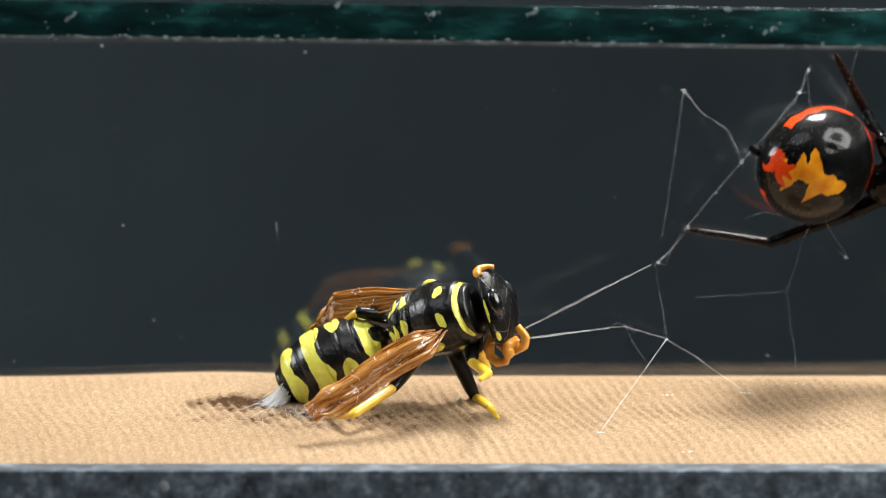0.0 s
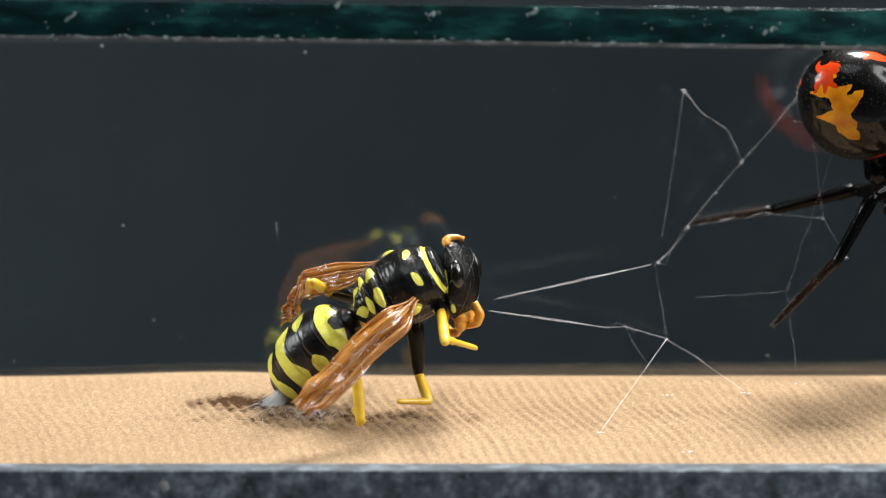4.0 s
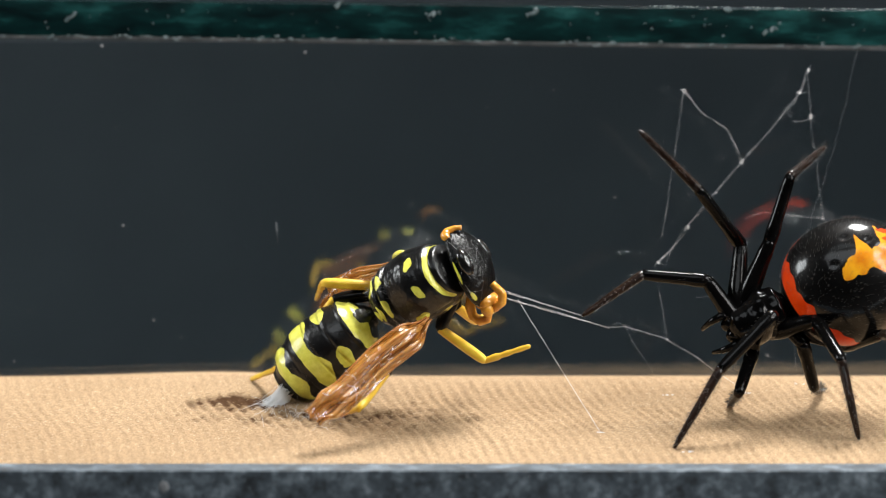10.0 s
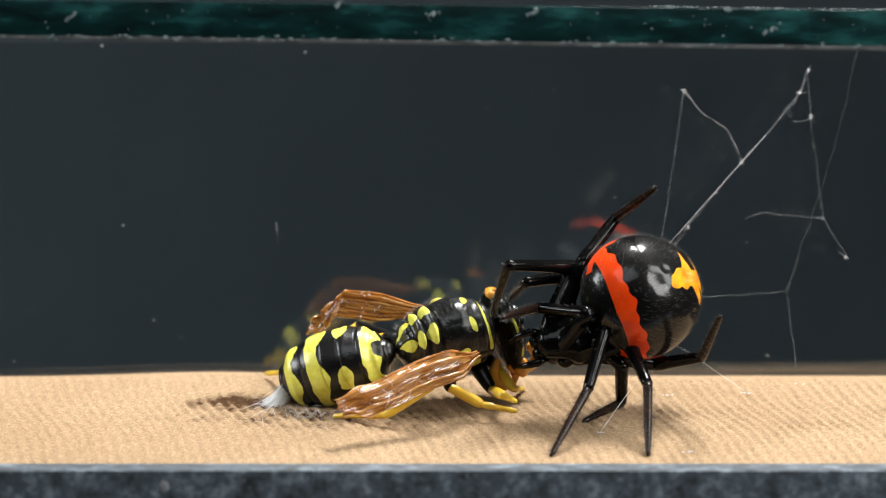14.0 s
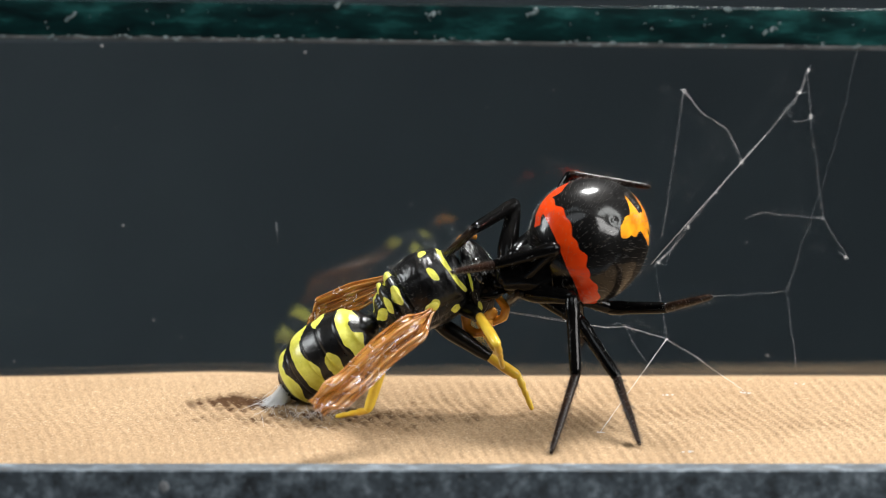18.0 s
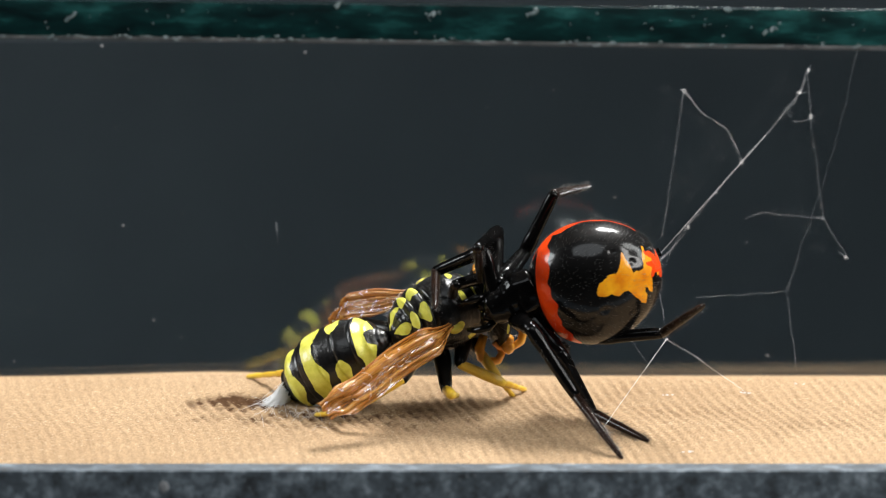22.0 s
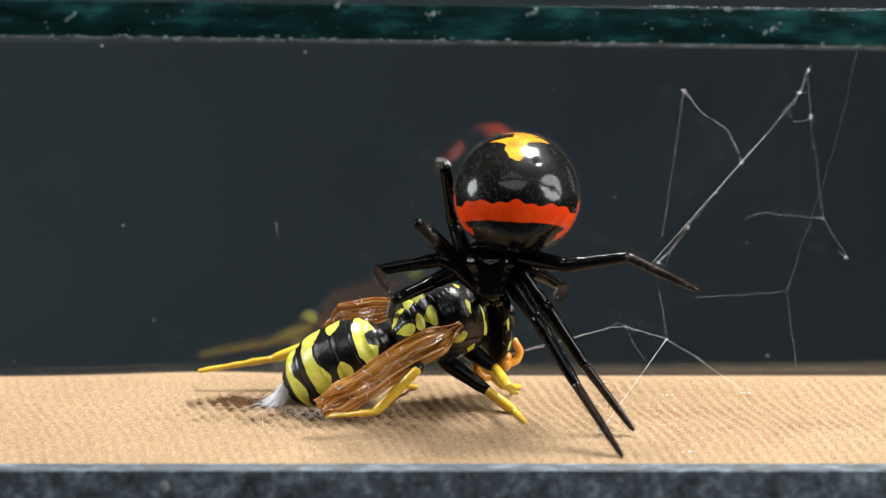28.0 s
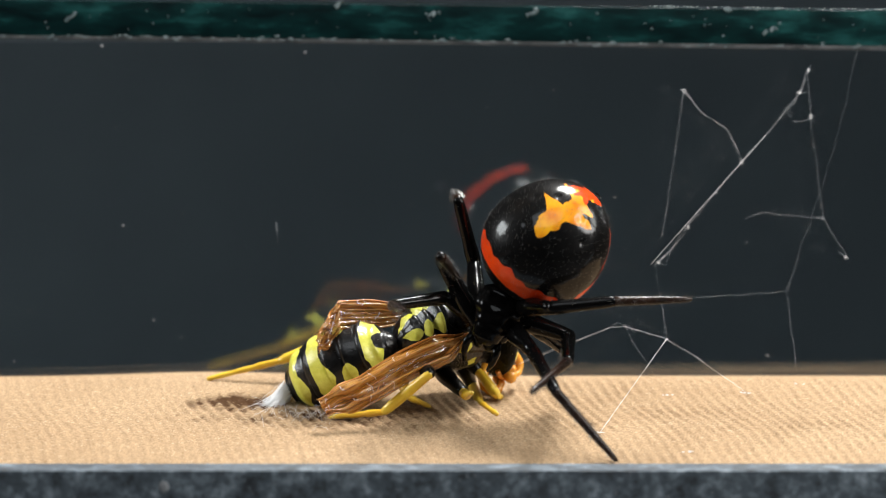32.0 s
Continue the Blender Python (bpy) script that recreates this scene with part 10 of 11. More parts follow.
    walk(movers['s_R2_foot'], [
        key(0,3.93,-2.8,-3.12,.7,-.1,.6), key(.5,2.44,-1.96,-3.27,.3,.4,-12.2), key(1,7.55,-.7,-2.43,-14.3,-29.8,53.8),
        key(1.5,7.72,-.94,-2.08,-53.2,-51.2,109.4), key(2,6.77,-1.04,-3.15,28.6,-60.5,44.1), key(3,6.36,-.81,-3.51,34.9,-55.7,49.4),
        key(3.5,6.22,-.73,-3.61,35.4,-54.6,51.6), key(4.5,6.54,-.39,-3.47,37.6,-51.7,53.5), key(5.5,6.84,-.01,-3.27,39.4,-48.9,55.5),
        key(6,7.22,1.67,-2.39,52.7,-42.1,55.4), key(6.5,7.03,1.99,-2.39,12.8,-40.8,112.1), key(7,8.26,-.4,-1.02,63.6,-64.3,22.1),
        key(7.5,8.38,-.14,-.41,66.4,-36.7,18.9), key(8,8.34,-.56,.45,74.5,-15.4,-18.6), key(9,8.4,-.11,.11,74.3,-10.5,-18),
        key(9.5,8.4,.06,.01,73.6,12.5,-33.3), key(10,8.38,.41,-.13,63.7,31.1,-53), key(10.5,6.24,-2.93,-2.21,58.1,15.5,-83.2),
        key(11,7.82,-.49,-2.07,46.8,-7.3,-9.1), key(11.5,2.6,-2.24,-3.17,30.4,-9,-17.7), key(12,4.2,-2.12,-3.62,30.7,-4.4,12.8),
        key(13,5.51,-2.05,-3.43,26.1,-31.8,4.6), key(14,7.73,-1.83,-1.36,19.6,-60.6,19.6), key(15.5,8.34,.05,.68,8.1,-78.7,45.2),
        key(16.5,7.57,1.35,2.12,7.4,-83.9,53.2), key(17,6.79,1.85,2.74,30.3,-84.1,32), key(18,5.04,1.98,3.61,141.4,-45.3,-68.3),
        key(18.5,5.78,1.55,3.57,100.5,24.6,-50.1), key(19,6.65,1.79,2.91,156.1,49.3,28.9), key(19.5,5.77,2.65,2.85,138.8,76,31.2),
        key(20,5.31,3.24,2.42,-10.1,83.3,-96.3), key(20.5,4.39,3.17,2.75,61.1,44.4,-19.7), key(21,3.93,3.02,2.91,64.4,12.9,-6.9),
        key(22,5.57,2.74,2.87,62.3,3.3,-21.1), key(23,6.26,2.21,2.92,37.3,33.7,-65.4), key(24,5.74,3.2,2.24,55,46.8,-58.9),
        key(24.5,4.22,3.46,2.39,78.5,27.2,-26.7), key(25,4.64,3.46,2.34,84.6,17,-25.9), key(25.5,5.02,3.33,2.42,81.3,20.8,-31.2),
        key(26.5,5.58,3.11,2.47,72.4,28.8,-37.5), key(27.5,6.54,2.71,2.2,58.5,37.4,-50.8), key(28,5.71,2.96,2.57,93,26.5,-40.6),
        key(29,5.84,3.45,1.75,81.2,34.1,-65.4), key(30,6.22,3.17,1.87,84.9,31.9,-34.6), key(31,6.01,3.1,2.18,83.3,30.9,-47.7),
        key(32,6.38,3.17,1.69,86,28.5,-34.3),
    ])
    walk(movers['s_R3'], [
        key(0,-.2,-1.15,-.35,-25.7,26,45), key(.5,-.2,-1.15,-.35,-37.8,36.3,23.9), key(1,-.2,-1.15,-.35,-20.7,32.1,53.8),
        key(1.5,-.2,-1.15,-.35,-59.4,62.7,12), key(2,-.2,-1.15,-.35,5.7,70.4,128.3), key(3,-.2,-1.15,-.35,-27.7,60.5,94.6),
        key(3.5,-.2,-1.15,-.35,-32.6,64.3,89), key(4.5,-.2,-1.15,-.35,-21.9,54.8,104.8), key(5.5,-.2,-1.15,-.35,-16.9,43.4,115.2),
        key(6,-.2,-1.15,-.35,-16,56,144.2), key(6.5,-.2,-1.15,-.35,-43,6.7,151.3), key(6.733,-.2,-1.15,-.35,-38.7,47.3,165.2),
        key(7,-.2,-1.15,-.35,35.4,77.7,-113.4), key(7.267,-.2,-1.15,-.35,-68.7,56,134.2), key(7.5,-.2,-1.15,-.35,-73.6,17.6,119.2),
        key(8,-.2,-1.15,-.35,-67.8,-32.1,59.7), key(9,-.2,-1.15,-.35,-78.5,-18.3,62.1), key(9.5,-.2,-1.15,-.35,-66.1,32,59.3),
        key(10,-.2,-1.15,-.35,-66.8,22,65.4), key(10.5,-.2,-1.15,-.35,-69.6,5.4,35.2), key(11,-.2,-1.15,-.35,-67.2,7.4,85),
        key(11.267,-.2,-1.15,-.35,-62.5,46.9,94.4), key(11.5,-.2,-1.15,-.35,1.9,79.9,162.3), key(12,-.2,-1.15,-.35,121.7,52.2,-77.7),
        key(13,-.2,-1.15,-.35,104.2,19,-103.4), key(14,-.2,-1.15,-.35,105.6,23.5,-101.9), key(15.5,-.2,-1.15,-.35,103.5,50.4,-104.7),
        key(16.5,-.2,-1.15,-.35,100.4,64.9,-108.2), key(17,-.2,-1.15,-.35,99.5,71.7,-108.9), key(18,-.2,-1.15,-.35,-29.2,39.4,117.1),
        key(18.5,-.2,-1.15,-.35,154,77.9,-82.3), key(19,-.2,-1.15,-.35,126.1,58.1,-110), key(19.5,-.2,-1.15,-.35,98.2,67.9,-141.9),
        key(20,-.2,-1.15,-.35,96.4,67.6,-146.8), key(20.5,-.2,-1.15,-.35,124.9,71.8,-113.8), key(21,-.2,-1.15,-.35,137.4,61.5,-95.5),
        key(22,-.2,-1.15,-.35,-139.4,65.5,-6.9), key(23,-.2,-1.15,-.35,-123.8,46,9.6), key(24,-.2,-1.15,-.35,-137.6,48,-32.5),
        key(24.5,-.2,-1.15,-.35,-92.3,61.4,-8.5), key(25,-.2,-1.15,-.35,-128.6,60,-48.7), key(25.5,-.2,-1.15,-.35,-139.2,58.1,-61.6),
        key(26.5,-.2,-1.15,-.35,-147.3,44,-61), key(27.5,-.2,-1.15,-.35,-151.6,25,-57.2), key(28,-.2,-1.15,-.35,-142.6,40.2,-65.4),
        key(29,-.2,-1.15,-.35,-143.7,46.2,-64.5), key(30,-.2,-1.15,-.35,-157.7,34.6,-59.6), key(31,-.2,-1.15,-.35,-140.5,50.6,-50.7),
        key(32,-.2,-1.15,-.35,-136,42,-26.7),
    ])
    walk(movers['s_R3_shin'], [
        key(0,3.4,0,0,2.4,-.3,3.8), key(.5,3.4,0,0,-8.1,-54.1,27), key(1,3.4,0,0,-.8,-.6,-1.1), key(1.267,3.4,0,0,-1.9,-44.1,12),
        key(1.5,3.4,0,0,-73.7,-79.7,92.4), key(2,3.4,0,0,-105.6,-78.2,130.8), key(3,3.4,0,0,-118.3,-78.3,158.4), key(3.5,3.4,0,0,-128,-75.2,170),
        key(4.5,3.4,0,0,-137.8,-81.2,179.2), key(5.5,3.4,0,0,168.9,-87.1,-128.1), key(5.733,3.4,0,0,-127.6,-44.8,166.4), key(6,3.4,0,0,-127.2,-.9,163),
        key(6.5,3.4,0,0,-128.7,-48.5,-157), key(7,3.4,0,0,-135.2,-27.2,131.6), key(7.267,3.4,0,0,-144.7,-20.9,-175.4),
        key(7.5,3.4,0,0,-145.3,-10.2,-126.1), key(7.733,3.4,0,0,-136.8,3.4,-81.9), key(8,3.4,0,0,-121,7,-35.8), key(9,3.4,0,0,-122.1,12.8,-17),
        key(9.267,3.4,0,0,-115.4,-2,-53.4), key(9.5,3.4,0,0,-101,-9.6,-92), key(10,3.4,0,0,-98.7,-2.2,-59.5), key(10.5,3.4,0,0,-77.8,-5,-31.8),
        key(11,3.4,0,0,-109.9,19.4,-62.3), key(11.267,3.4,0,0,-105.1,15.4,-105.2), key(11.5,3.4,0,0,-98.9,15.5,-147.9),
        key(12,3.4,0,0,-94.1,40.9,169.7), key(13,3.4,0,0,-45.6,64.2,-166.7), key(14,3.4,0,0,-94.5,57.6,147.1), key(15.5,3.4,0,0,-96.3,44.4,165.8),
        key(16.5,3.4,0,0,-98.4,36.7,174.4), key(17,3.4,0,0,-99.5,34.2,177.8), key(18,3.4,0,0,-113.4,-5.9,-137), key(18.5,3.4,0,0,-79.5,37.4,-147.7),
        key(19,3.4,0,0,-67.1,48.9,-154.8), key(19.5,3.4,0,0,-72.2,33.5,-160.1), key(20,3.4,0,0,-73.7,24.3,-161.1), key(20.5,3.4,0,0,-76.4,34.1,-171.9),
        key(21,3.4,0,0,-83.7,36.3,170.1), key(22,3.4,0,0,-72.9,48.2,-140.9), key(23,3.4,0,0,-42.5,57,-83.9), key(24,3.4,0,0,-57.1,50.3,-101.3),
        key(24.5,3.4,0,0,-67.1,45.5,-103.5), key(25,3.4,0,0,-64.6,42.6,-108.8), key(25.5,3.4,0,0,-54.6,45.3,-104.5),
        key(26.5,3.4,0,0,-36.1,48.2,-91.7), key(27.5,3.4,0,0,-9.9,46.2,-70.3), key(28,3.4,0,0,-39.9,51.8,-81.3), key(29,3.4,0,0,-54.1,52.9,-96.3),
        key(30,3.4,0,0,-30.6,51.2,-84.6), key(31,3.4,0,0,-37.6,50.1,-76.4), key(32,3.4,0,0,-46.4,47.5,-72.7),
    ])
    walk(movers['s_R3_foot'], [
        key(0,6.99,.24,.02,4.4,47.2,7.9), key(.5,5.28,.96,2.92,-2.5,50,11.2), key(1,7,-.07,.04,2.3,30.5,-2.7), key(1.5,3.37,.64,3.54,-4.1,19.9,10),
        key(2,2.92,.56,3.52,-5.5,14.5,15.3), key(3,2.72,.27,3.53,-5.5,13.6,27.6), key(3.5,2.5,.16,3.48,-6.9,10.3,28),
        key(4.5,2.85,.01,3.56,-3.8,15.1,25.4), key(5.5,3.29,-.15,3.6,-.7,20.9,23.6), key(6,-.04,1.05,.06,18.7,50.2,81.9),
        key(6.5,1.2,-.93,2.7,19.5,40.6,105.1), key(6.733,1.24,.73,2.17,-16.8,26.2,48.2), key(7,1.27,2.4,1.64,-27,-5.5,9.9),
        key(7.5,1.31,-2.86,.64,-26.4,15.7,65.4), key(8,6.3,-2.09,-.44,-59.6,24,104.3), key(9,6.76,-1.03,-.8,-55,22,120.9),
        key(9.5,3.28,-3.55,.6,-82.9,26,51.7), key(10,5.23,-3.1,.14,-84.3,24.4,58.5), key(10.5,6.45,-1.89,.31,-116.9,14.6,53.5),
        key(11,4.98,-3.01,-1.2,-92.1,50.2,39.3), key(11.5,.46,-1.84,-.96,-89.8,29.2,-30.9), key(12,.72,.49,-2.36,-64.8,-1.1,-61.6),
        key(13,1.88,-.36,-3.24,-76.2,11.4,-103.3), key(14,1.78,1.05,-3.04,-75.7,-1.6,-74.2), key(15.5,.91,.63,-2.52,-82.8,0,-47.2),
        key(16.5,.53,.28,-2.15,-85.5,1.8,-32.3), key(17,.43,.12,-2.03,-85.9,1.7,-25.7), key(18,.78,-2.44,.37,-93.4,48.1,10.5),
        key(18.5,.98,-1.53,-2.19,-92.1,-3.3,-15), key(19,1.26,-1.01,-2.71,-85.7,-14.7,-35.5), key(19.5,.58,-1.02,-1.99,-94.9,-.9,-40.1),
        key(20,.29,-1.06,-1.48,-101,7,-45.6), key(20.5,.45,-.42,-2.02,-90.8,-15.7,-45.4), key(21,.54,.5,-2.13,-83.8,-31.9,-56.6),
        key(22,1.54,-1.51,-2.68,-83.6,-26.7,-21.8), key(23,3.61,-1.95,-3.02,-83.4,-24.6,1.4), key(24,2.95,-2.25,-2.77,-87.3,-22.8,9.5),
        key(24.5,2.81,-2.45,-2.57,-87.5,-18.2,20.2), key(25,2.55,-2.51,-2.44,-90.1,-21.5,19.3), key(25.5,2.76,-2.45,-2.56,-91.7,-28.7,15.4),
        key(26.5,3.33,-2.4,-2.68,-92.5,-40.9,11.7), key(27.5,4.24,-2.35,-2.6,-93.3,-57.8,10.8), key(28,3.74,-2.2,-2.83,-84.4,-38,14.5),
        key(29,3.16,-2.16,-2.87,-75.3,-27.8,-5.9), key(30,3.61,-2.25,-2.81,-82,-37.1,-2.3), key(31,3.94,-2.24,-2.76,-87.2,-25.8,20),
        key(32,4.12,-2.32,-2.65,-83.3,-20.1,26.2),
    ])
    walk(movers['s_R4'], [
        key(0,-.9,-.85,-.35,-46.6,9.7,28.3), key(.5,-.9,-.85,-.35,-67.7,27.2,-28.1), key(1,-.9,-.85,-.35,-36.5,22.1,39.2),
        key(1.5,-.9,-.85,-.35,-83.6,30.5,-38.8), key(2,-.9,-.85,-.35,-100.6,51.2,-.5), key(3,-.9,-.85,-.35,-81.3,29.5,24.6),
        key(3.5,-.9,-.85,-.35,-83.1,20.3,25.8), key(4.5,-.9,-.85,-.35,-77.3,22.3,37.4), key(5.5,-.9,-.85,-.35,-72.7,-12.3,56.8),
        key(6,-.9,-.85,-.35,-64.3,-.7,118), key(6.5,-.9,-.85,-.35,-65.6,-5.1,132), key(7,-.9,-.85,-.35,-61.3,-2.3,113.4),
        key(7.5,-.9,-.85,-.35,-59,-8.1,113.7), key(8,-.9,-.85,-.35,-53.9,-26,83), key(9,-.9,-.85,-.35,-52.7,-2.8,81.2),
        key(9.5,-.9,-.85,-.35,-49.5,-12.2,91.4), key(10,-.9,-.85,-.35,-54.9,-7.1,102.6), key(10.5,-.9,-.85,-.35,-51.5,-16.3,90.6),
        key(11,-.9,-.85,-.35,-51.8,6.3,125.9), key(11.5,-.9,-.85,-.35,-50.1,7.2,121.2), key(12,-.9,-.85,-.35,-54.7,-5.6,115.1),
        key(13,-.9,-.85,-.35,-51.8,1.2,118.8), key(14,-.9,-.85,-.35,-49.5,1.2,122.1), key(15.5,-.9,-.85,-.35,-50.6,3.9,120.7),
        key(16.5,-.9,-.85,-.35,-51.3,3.4,119.4), key(17,-.9,-.85,-.35,-52.1,3.1,118.7), key(18,-.9,-.85,-.35,-54.1,-2,115.8),
        key(18.5,-.9,-.85,-.35,-49,5.6,91.9), key(19,-.9,-.85,-.35,-43.1,1.9,103.7), key(19.5,-.9,-.85,-.35,-50.5,-8.9,110.3),
        key(20,-.9,-.85,-.35,-54.3,-2.2,115.2), key(20.5,-.9,-.85,-.35,-58.1,-6.7,96.8), key(21,-.9,-.85,-.35,-59.8,-3.4,87),
        key(22,-.9,-.85,-.35,-59.2,-6.4,84.5), key(23,-.9,-.85,-.35,-58.5,14.8,88.5), key(24,-.9,-.85,-.35,-59.1,2.8,68.1),
        key(24.5,-.9,-.85,-.35,-40.9,-14.6,51.1), key(25,-.9,-.85,-.35,-50.2,-3.7,51.9), key(25.5,-.9,-.85,-.35,-49.8,-5,57.7),
        key(26.5,-.9,-.85,-.35,-55,-1.5,82.9), key(27.5,-.9,-.85,-.35,-55.8,13.1,111.8), key(28,-.9,-.85,-.35,-51.4,-1.3,72.7),
        key(29,-.9,-.85,-.35,-53.9,4,61.7), key(30,-.9,-.85,-.35,-60.1,9,72.9), key(31,-.9,-.85,-.35,-50.7,-1,57.6),
        key(32,-.9,-.85,-.35,-59.1,7.5,75.7),
    ])
    walk(movers['s_R4_shin'], [
        key(0,3.6,0,0,-22.1,58.5,-34.8), key(.5,3.6,0,0,-1.4,12.3,-8.1), key(1,3.6,0,0,-24.4,47.4,-49.6), key(1.5,3.6,0,0,-.2,-10.1,2.6),
        key(2,3.6,0,0,-2.2,-18.1,15.3), key(3,3.6,0,0,3.7,-.6,34.9), key(3.5,3.6,0,0,5.9,3.2,45), key(4.5,3.6,0,0,9.3,8.4,40.8),
        key(5.5,3.6,0,0,28,22.6,71.5), key(6,3.6,0,0,48.7,32.3,57.2), key(6.5,3.6,0,0,17.2,-.9,0), key(7,3.6,0,0,9.2,6.2,41.8),
        key(7.5,3.6,0,0,12.2,-4.7,1.8), key(7.733,3.6,0,0,11.5,6.3,42.8), key(8,3.6,0,0,18.4,15.1,85.2), key(9,3.6,0,0,23.7,14.9,92.9),
        key(9.5,3.6,0,0,22.2,29.2,78.9), key(10,3.6,0,0,-1.2,37.2,38), key(10.5,3.6,0,0,-6.9,23.1,54), key(11,3.6,0,0,-5.8,4.8,3.7),
        key(11.5,3.6,0,0,-6.1,0,2.6), key(12,3.6,0,0,-6.6,4.7,-3.1), key(13,3.6,0,0,.1,36.9,13), key(14,3.6,0,0,25,51.6,46.5),
        key(15.5,3.6,0,0,25.9,42.7,47.9), key(16.5,3.6,0,0,26.5,38,50.3), key(17,3.6,0,0,27.1,35.8,52.1), key(18,3.6,0,0,16.5,39.5,39),
        key(18.5,3.6,0,0,16.7,47.1,42.7), key(19,3.6,0,0,9.4,42.8,19.1), key(19.5,3.6,0,0,21,48.6,32.7), key(20,3.6,0,0,39.7,43.9,53.7),
        key(20.5,3.6,0,0,24.3,29.4,57.2), key(21,3.6,0,0,10.3,10.1,57.4), key(22,3.6,0,0,8.6,9.4,62.4), key(23,3.6,0,0,5.5,7.2,47.1),
        key(24,3.6,0,0,23,17.2,58.7), key(24.5,3.6,0,0,21.5,11.5,42.5), key(25,3.6,0,0,25.4,12.8,42.8), key(25.5,3.6,0,0,31.4,20.1,49.5),
        key(26.5,3.6,0,0,45.8,31.5,57.8), key(27.5,3.6,0,0,58.1,40.3,51.7), key(28,3.6,0,0,41.9,33.6,40.6), key(29,3.6,0,0,29.4,21,29.8),
        key(30,3.6,0,0,26.2,20.4,45), key(31,3.6,0,0,20.9,16.8,35.1), key(32,3.6,0,0,30,27.2,47.9),
    ])
    walk(movers['s_R4_foot'], [
        key(0,5.14,-1.07,-3.07,-109.1,72.6,-133.4), key(.5,7.08,-.5,-.76,.3,48.1,-15.3), key(1,5.18,-1.86,-2.65,-90.5,66.5,-131.8),
        key(1.5,7.14,.16,.63,2.7,32,-2.7), key(2,6.9,.9,1.12,2.2,18.8,9.1), key(3,6.55,2.06,.04,7.4,29.8,32.8), key(3.5,6.14,2.54,-.2,9.7,32.7,43.7),
        key(4.5,6.3,2.33,-.52,13.4,37,42.2), key(5.5,4.65,3.15,-1.39,41.1,47,89.6), key(6,5.25,2.56,-1.92,72.7,47.6,90.7),
        key(6.5,7.2,0,.05,30,31.6,59.9), key(7,6.27,2.38,-.39,13.9,24.1,82.5), key(7.5,7.19,.11,.3,17.9,21.9,68),
        key(8,3.89,3.46,-.94,23.4,21.4,109.5), key(9,3.42,3.47,-.93,28.1,19.6,116.3), key(9.5,4.21,3.08,-1.76,28.6,18.8,107.6),
        key(10,5.86,1.76,-2.18,17.9,21.3,92.2), key(10.5,5.55,2.68,-1.41,-3.4,22.3,79.2), key(11,7.18,.23,-.3,-9.8,16,5.3),
        key(11.5,7.2,.16,0,-10.3,.2,8.3), key(12,7.18,-.2,-.29,-11.2,5.4,-3.7), key(12.5,6.79,.23,-1.23,-20.8,19,-48.9),
        key(13,6.41,.65,-2.16,-38.1,21.3,-98), key(14,5.14,1.62,-2.82,-43.7,6.9,-100.5), key(15.5,5.37,1.96,-2.44,-40.3,-12.4,-94),
        key(16.5,5.41,2.18,-2.21,-40.6,-24.8,-88.8), key(17,5.39,2.3,-2.1,-40.7,-30.9,-86.7), key(18,5.76,1.75,-2.29,-37.1,-16.3,-89.4),
        key(18.5,5.4,1.66,-2.64,-33.5,-3,-85.3), key(19,6.09,.87,-2.45,-39.5,25.1,-84.6), key(19.5,5.6,1.29,-2.7,-50.9,-3,-91.7),
        key(20,5.14,2.09,-2.5,-54.5,-17.8,-94.2), key(20.5,5.3,2.63,-1.77,-36.6,-24,-87.3), key(21,5.51,2.98,-.63,-22,-32.4,-83.8),
        key(22,5.25,3.15,-.59,-20.8,-20.3,-80.4), key(23,6.03,2.62,-.45,-17.4,-7.5,-96.3), key(24,5.39,2.94,-1.06,-40.2,9.7,-78.7),
        key(24.5,6.2,2.38,-.72,-42.7,21.2,-78.5), key(25,6.17,2.39,-.8,-47.3,38.5,-82.4), key(25.5,5.8,2.57,-1.24,-53.4,21,-90.4),
        key(26.5,5.24,2.6,-1.88,-62.9,-.6,-99.7), key(27.5,5.3,2.15,-2.33,-70.6,-18.1,-113.6), key(28,5.88,1.95,-1.99,-71.6,-24.9,-95.3),
        key(29,6.51,1.67,-1.29,-64.3,-24.1,-87.2), key(30,5.99,2.38,-1.25,-54.7,-25.3,-80.4), key(31,6.42,1.98,-1.04,-52.2,-25.7,-79.1),
        key(32,5.75,2.38,-1.65,-56.7,-25.1,-81.9),
    ])
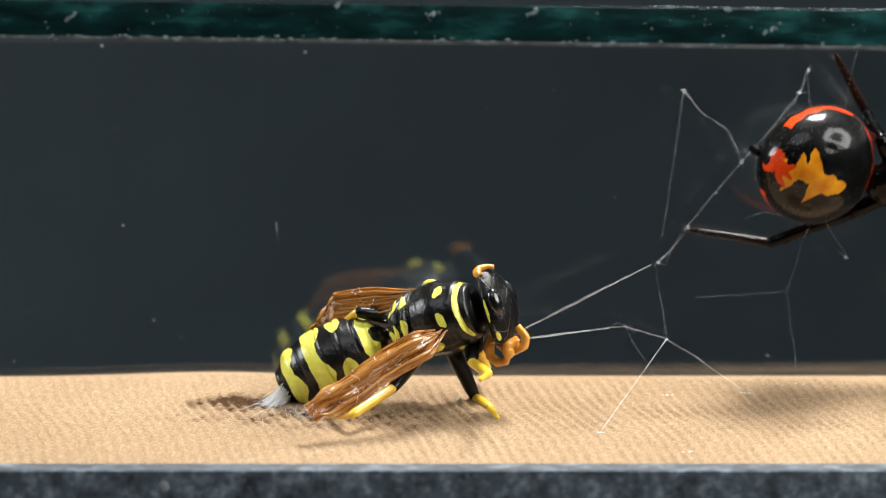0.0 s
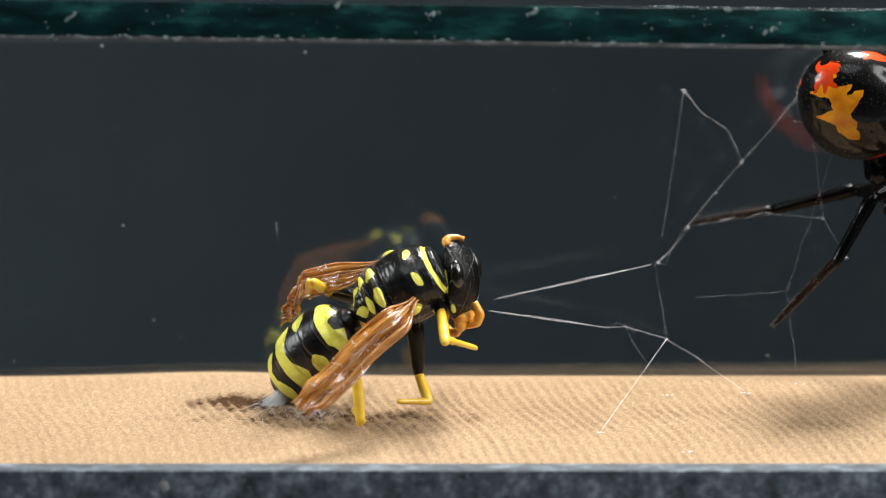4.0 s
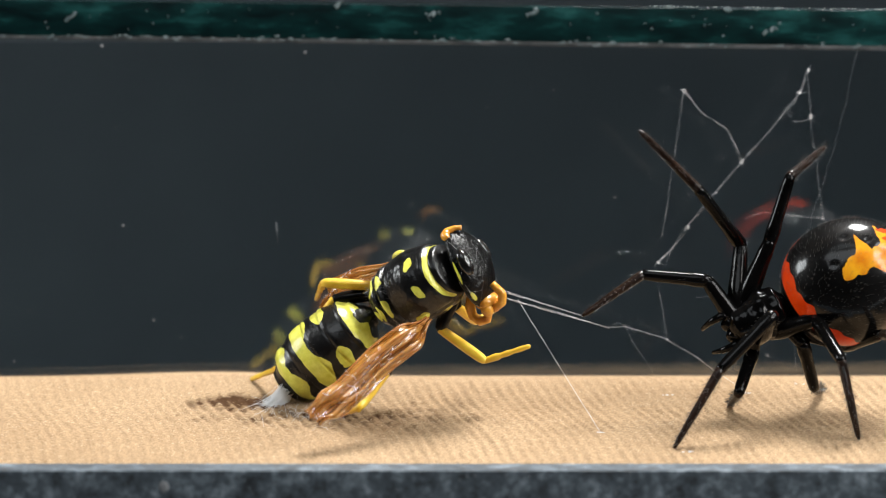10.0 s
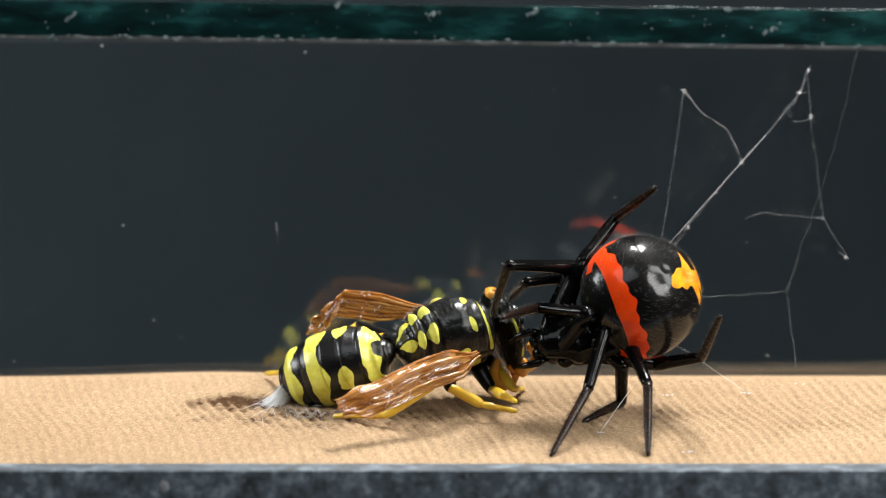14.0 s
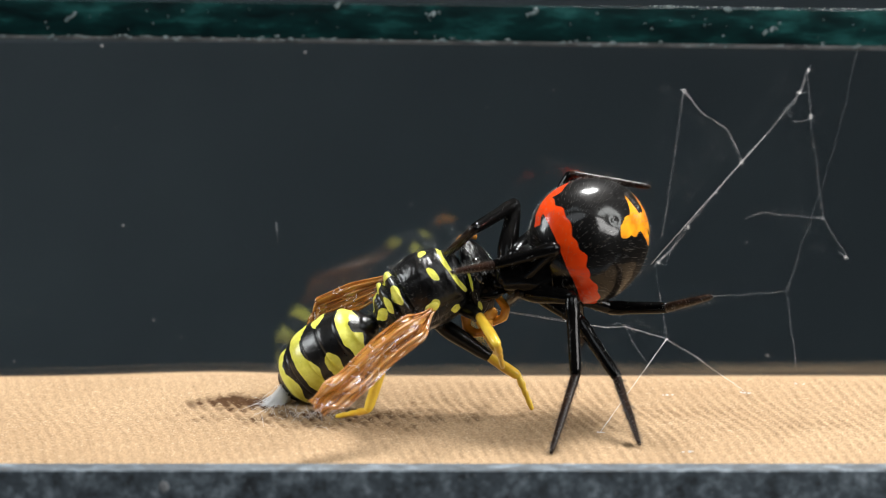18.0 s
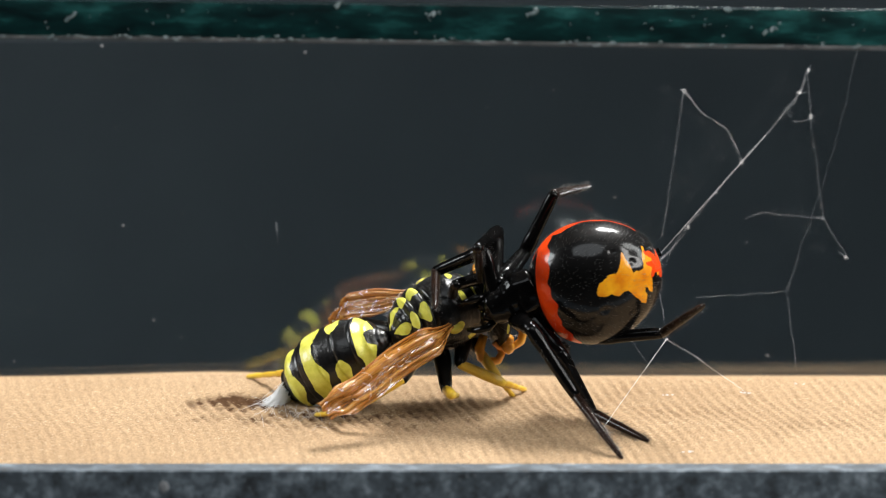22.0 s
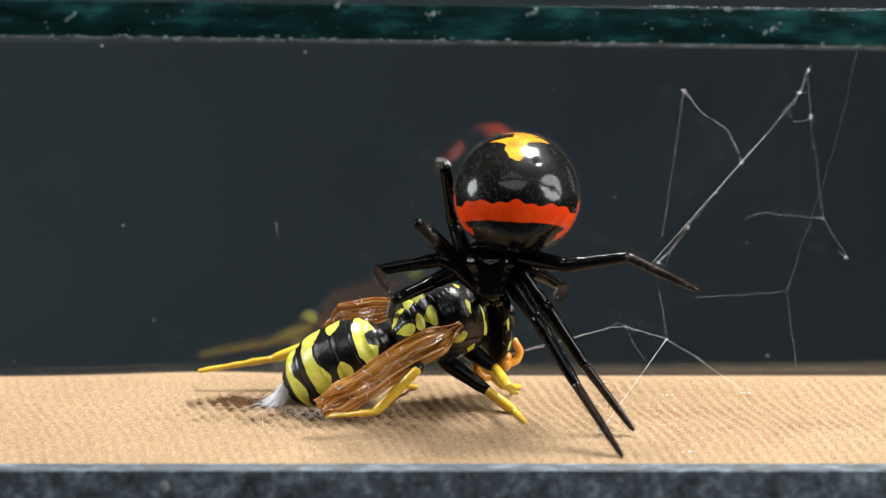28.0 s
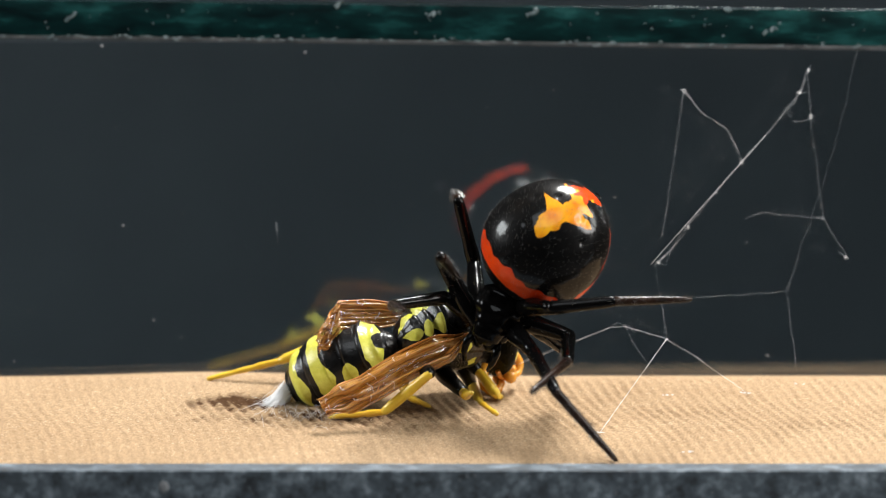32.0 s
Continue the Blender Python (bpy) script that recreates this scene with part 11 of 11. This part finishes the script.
    walk(movers['silk_upper'], [
        key(0,13.04,4,9.24,-58.6,23.9,-159.6), key(.5,13.04,4,9.24,-61.1,21.7,-165.9), key(1,13.04,4,9.24,-61.5,18.4,-167.1),
        key(1.5,13.04,4,9.24,-61.5,22.6,-167.1), key(2,13.04,4,9.24,-61.9,27,-168.1), key(3,13.04,4,9.24,-62.8,7.1,-171.2),
        key(3.5,13.04,4,9.24,-61.8,6.5,-162.6), key(4.5,13.04,4,9.24,-61.4,13.5,-160), key(5.5,13.04,4,9.24,-60.9,19.3,-158.2),
        key(6,13.04,4,9.24,-63,.7,-170.2), key(6.5,13.55,-10.41,9.9,-72.2,14,125.4), key(7,8.53,-4.27,7.1,-72.9,8.7,121.8),
        key(7.5,8.64,-5.6,8.09,-73.5,12.6,118.8), key(8,10.57,-3,7.62,-69.2,9,141), key(9,9.63,-1.54,6.48,-69.8,-16.1,150.1),
        key(9.5,9.15,-1.09,6.45,-71.4,-15.7,155.9), key(10,8.61,-1.06,6.45,-75.8,-16.5,171.6), key(10.5,6.53,.48,6.89,-82,-13.1,-164.3),
        key(10.733,4.92,-1.69,7.12,-71.3,-10.6,146.7), key(11,3.3,-3.87,7.34,-66.1,-1.2,99.4), key(11.267,8.17,.07,8.29,-54.1,-34.9,63.2),
        key(11.5,13.04,4,9.24,-9.3,-48.6,0), key(32,13.04,4,9.24,-9.3,-48.6,0),
    ])
    walk(movers['silk_lower'], [
        key(0,10.43,4,5.26,-57.5,3.9,-150.9), key(.5,10.43,4,5.26,-57.7,-.2,-159.6), key(1,10.43,4,5.26,-57.7,-5.1,-161.5),
        key(1.5,10.43,4,5.26,-57.7,.7,-161.1), key(2,10.43,4,5.26,-57.7,7.3,-162.2), key(3,10.43,4,5.26,-57.4,-12.9,-168.5),
        key(3.5,10.43,4,5.26,-59.9,-13.4,-157.5), key(4.5,10.43,4,5.26,-60.6,-6.1,-153.5), key(5.5,10.43,4,5.26,-60.8,.7,-150.6),
        key(6,10.43,4,5.26,-57.7,-21.7,-167), key(6.5,10.43,4,5.26,-58.5,-2.8,-163.1), key(7,10.43,4,5.26,-58.5,-1.8,-162.6),
        key(7.5,10.43,4,5.26,-58.5,-3.1,-164.6), key(8,10.43,4,5.26,-58.4,-4.8,-164.8), key(9,10.43,4,5.26,-58.5,-22,-164.7),
        key(9.5,10.43,4,5.26,-59.9,-19.2,-160.7), key(10,10.43,4,5.26,-63.5,-16,-148.7), key(10.5,10.43,4,5.26,-63.7,-13.4,-148.1),
        key(11,10.43,4,5.26,-63.7,-10.8,-148.1), key(11.5,10.43,4,5.26,-63.6,1.8,-149.2), key(12,10.43,4,5.26,-63.6,1,-151.4),
        key(13,10.43,4,5.26,-63.5,16.2,-150.7), key(14,10.43,4,5.26,-74.7,21.4,175.6), key(15.5,10.43,4,5.26,-75.2,24,174.3),
        key(16.5,10.43,4,5.26,-75.5,25.8,173.5), key(17,10.43,4,5.26,-74.3,26,176.3), key(18,10.43,4,5.26,-70.1,-10.1,-155.8),
        key(18.5,10.43,4,5.26,-68.8,-2.1,-168.4), key(19,10.43,4,5.26,-69.6,14.8,-175.6), key(19.5,10.43,4,5.26,-69.6,4.1,-175.8),
        key(20,10.43,4,5.26,-69.7,-5.6,-174.6), key(20.5,10.43,4,5.26,-69.6,4.5,178), key(21,10.43,4,5.26,-69.9,13.8,175.8),
        key(22,10.43,4,5.26,-69.5,5.2,178.4), key(23,10.43,4,5.26,-74.1,21.8,159), key(24,10.43,4,5.26,-73.6,24.2,160.3),
        key(24.5,10.43,4,5.26,-73.4,24.5,160.7), key(25,10.43,4,5.26,-73.2,24.8,161.2), key(25.5,10.43,4,5.26,-73.2,22.9,161.4),
        key(26.5,10.43,4,5.26,-73,19,161.8), key(27.5,10.43,4,5.26,-72.9,15,162.4), key(28,10.43,4,5.26,-70.1,15.6,172.9),
        key(29,10.43,4,5.26,-69.2,21,175.5), key(30,10.43,4,5.26,-71.6,18.1,168.5), key(31,10.43,4,5.26,-70.2,21.3,172.5),
        key(32,10.43,4,5.26,-73.9,22.4,162.8),
    ])
    walk(movers['silk_stay'], [
        key(0,9.58,-3.8,-.44,49.38,-29.59,59.57), key(5.5,9.58,-3.8,-.44,49.38,-29.59,59.57), key(5.8,9.58,-3.8,-.44,6.77,-52.46,88.34),
        key(6.1,9.58,-3.8,-.44,-55.52,-48.48,137.84), key(9,9.58,-3.8,-.44,-52.6,-51.75,136.09), key(11,9.58,-3.8,-.44,-61.1,-43.03,141.51),
        key(11.5,9.58,-3.8,-.44,-61.57,-37.54,138.93), key(11.8,9.58,-3.8,-.44,6.77,-52.46,88.34), key(12.1,9.58,-3.8,-.44,49.38,-29.59,59.57),
        key(32,9.58,-3.8,-.44,49.38,-29.59,59.57),
    ])


motions()
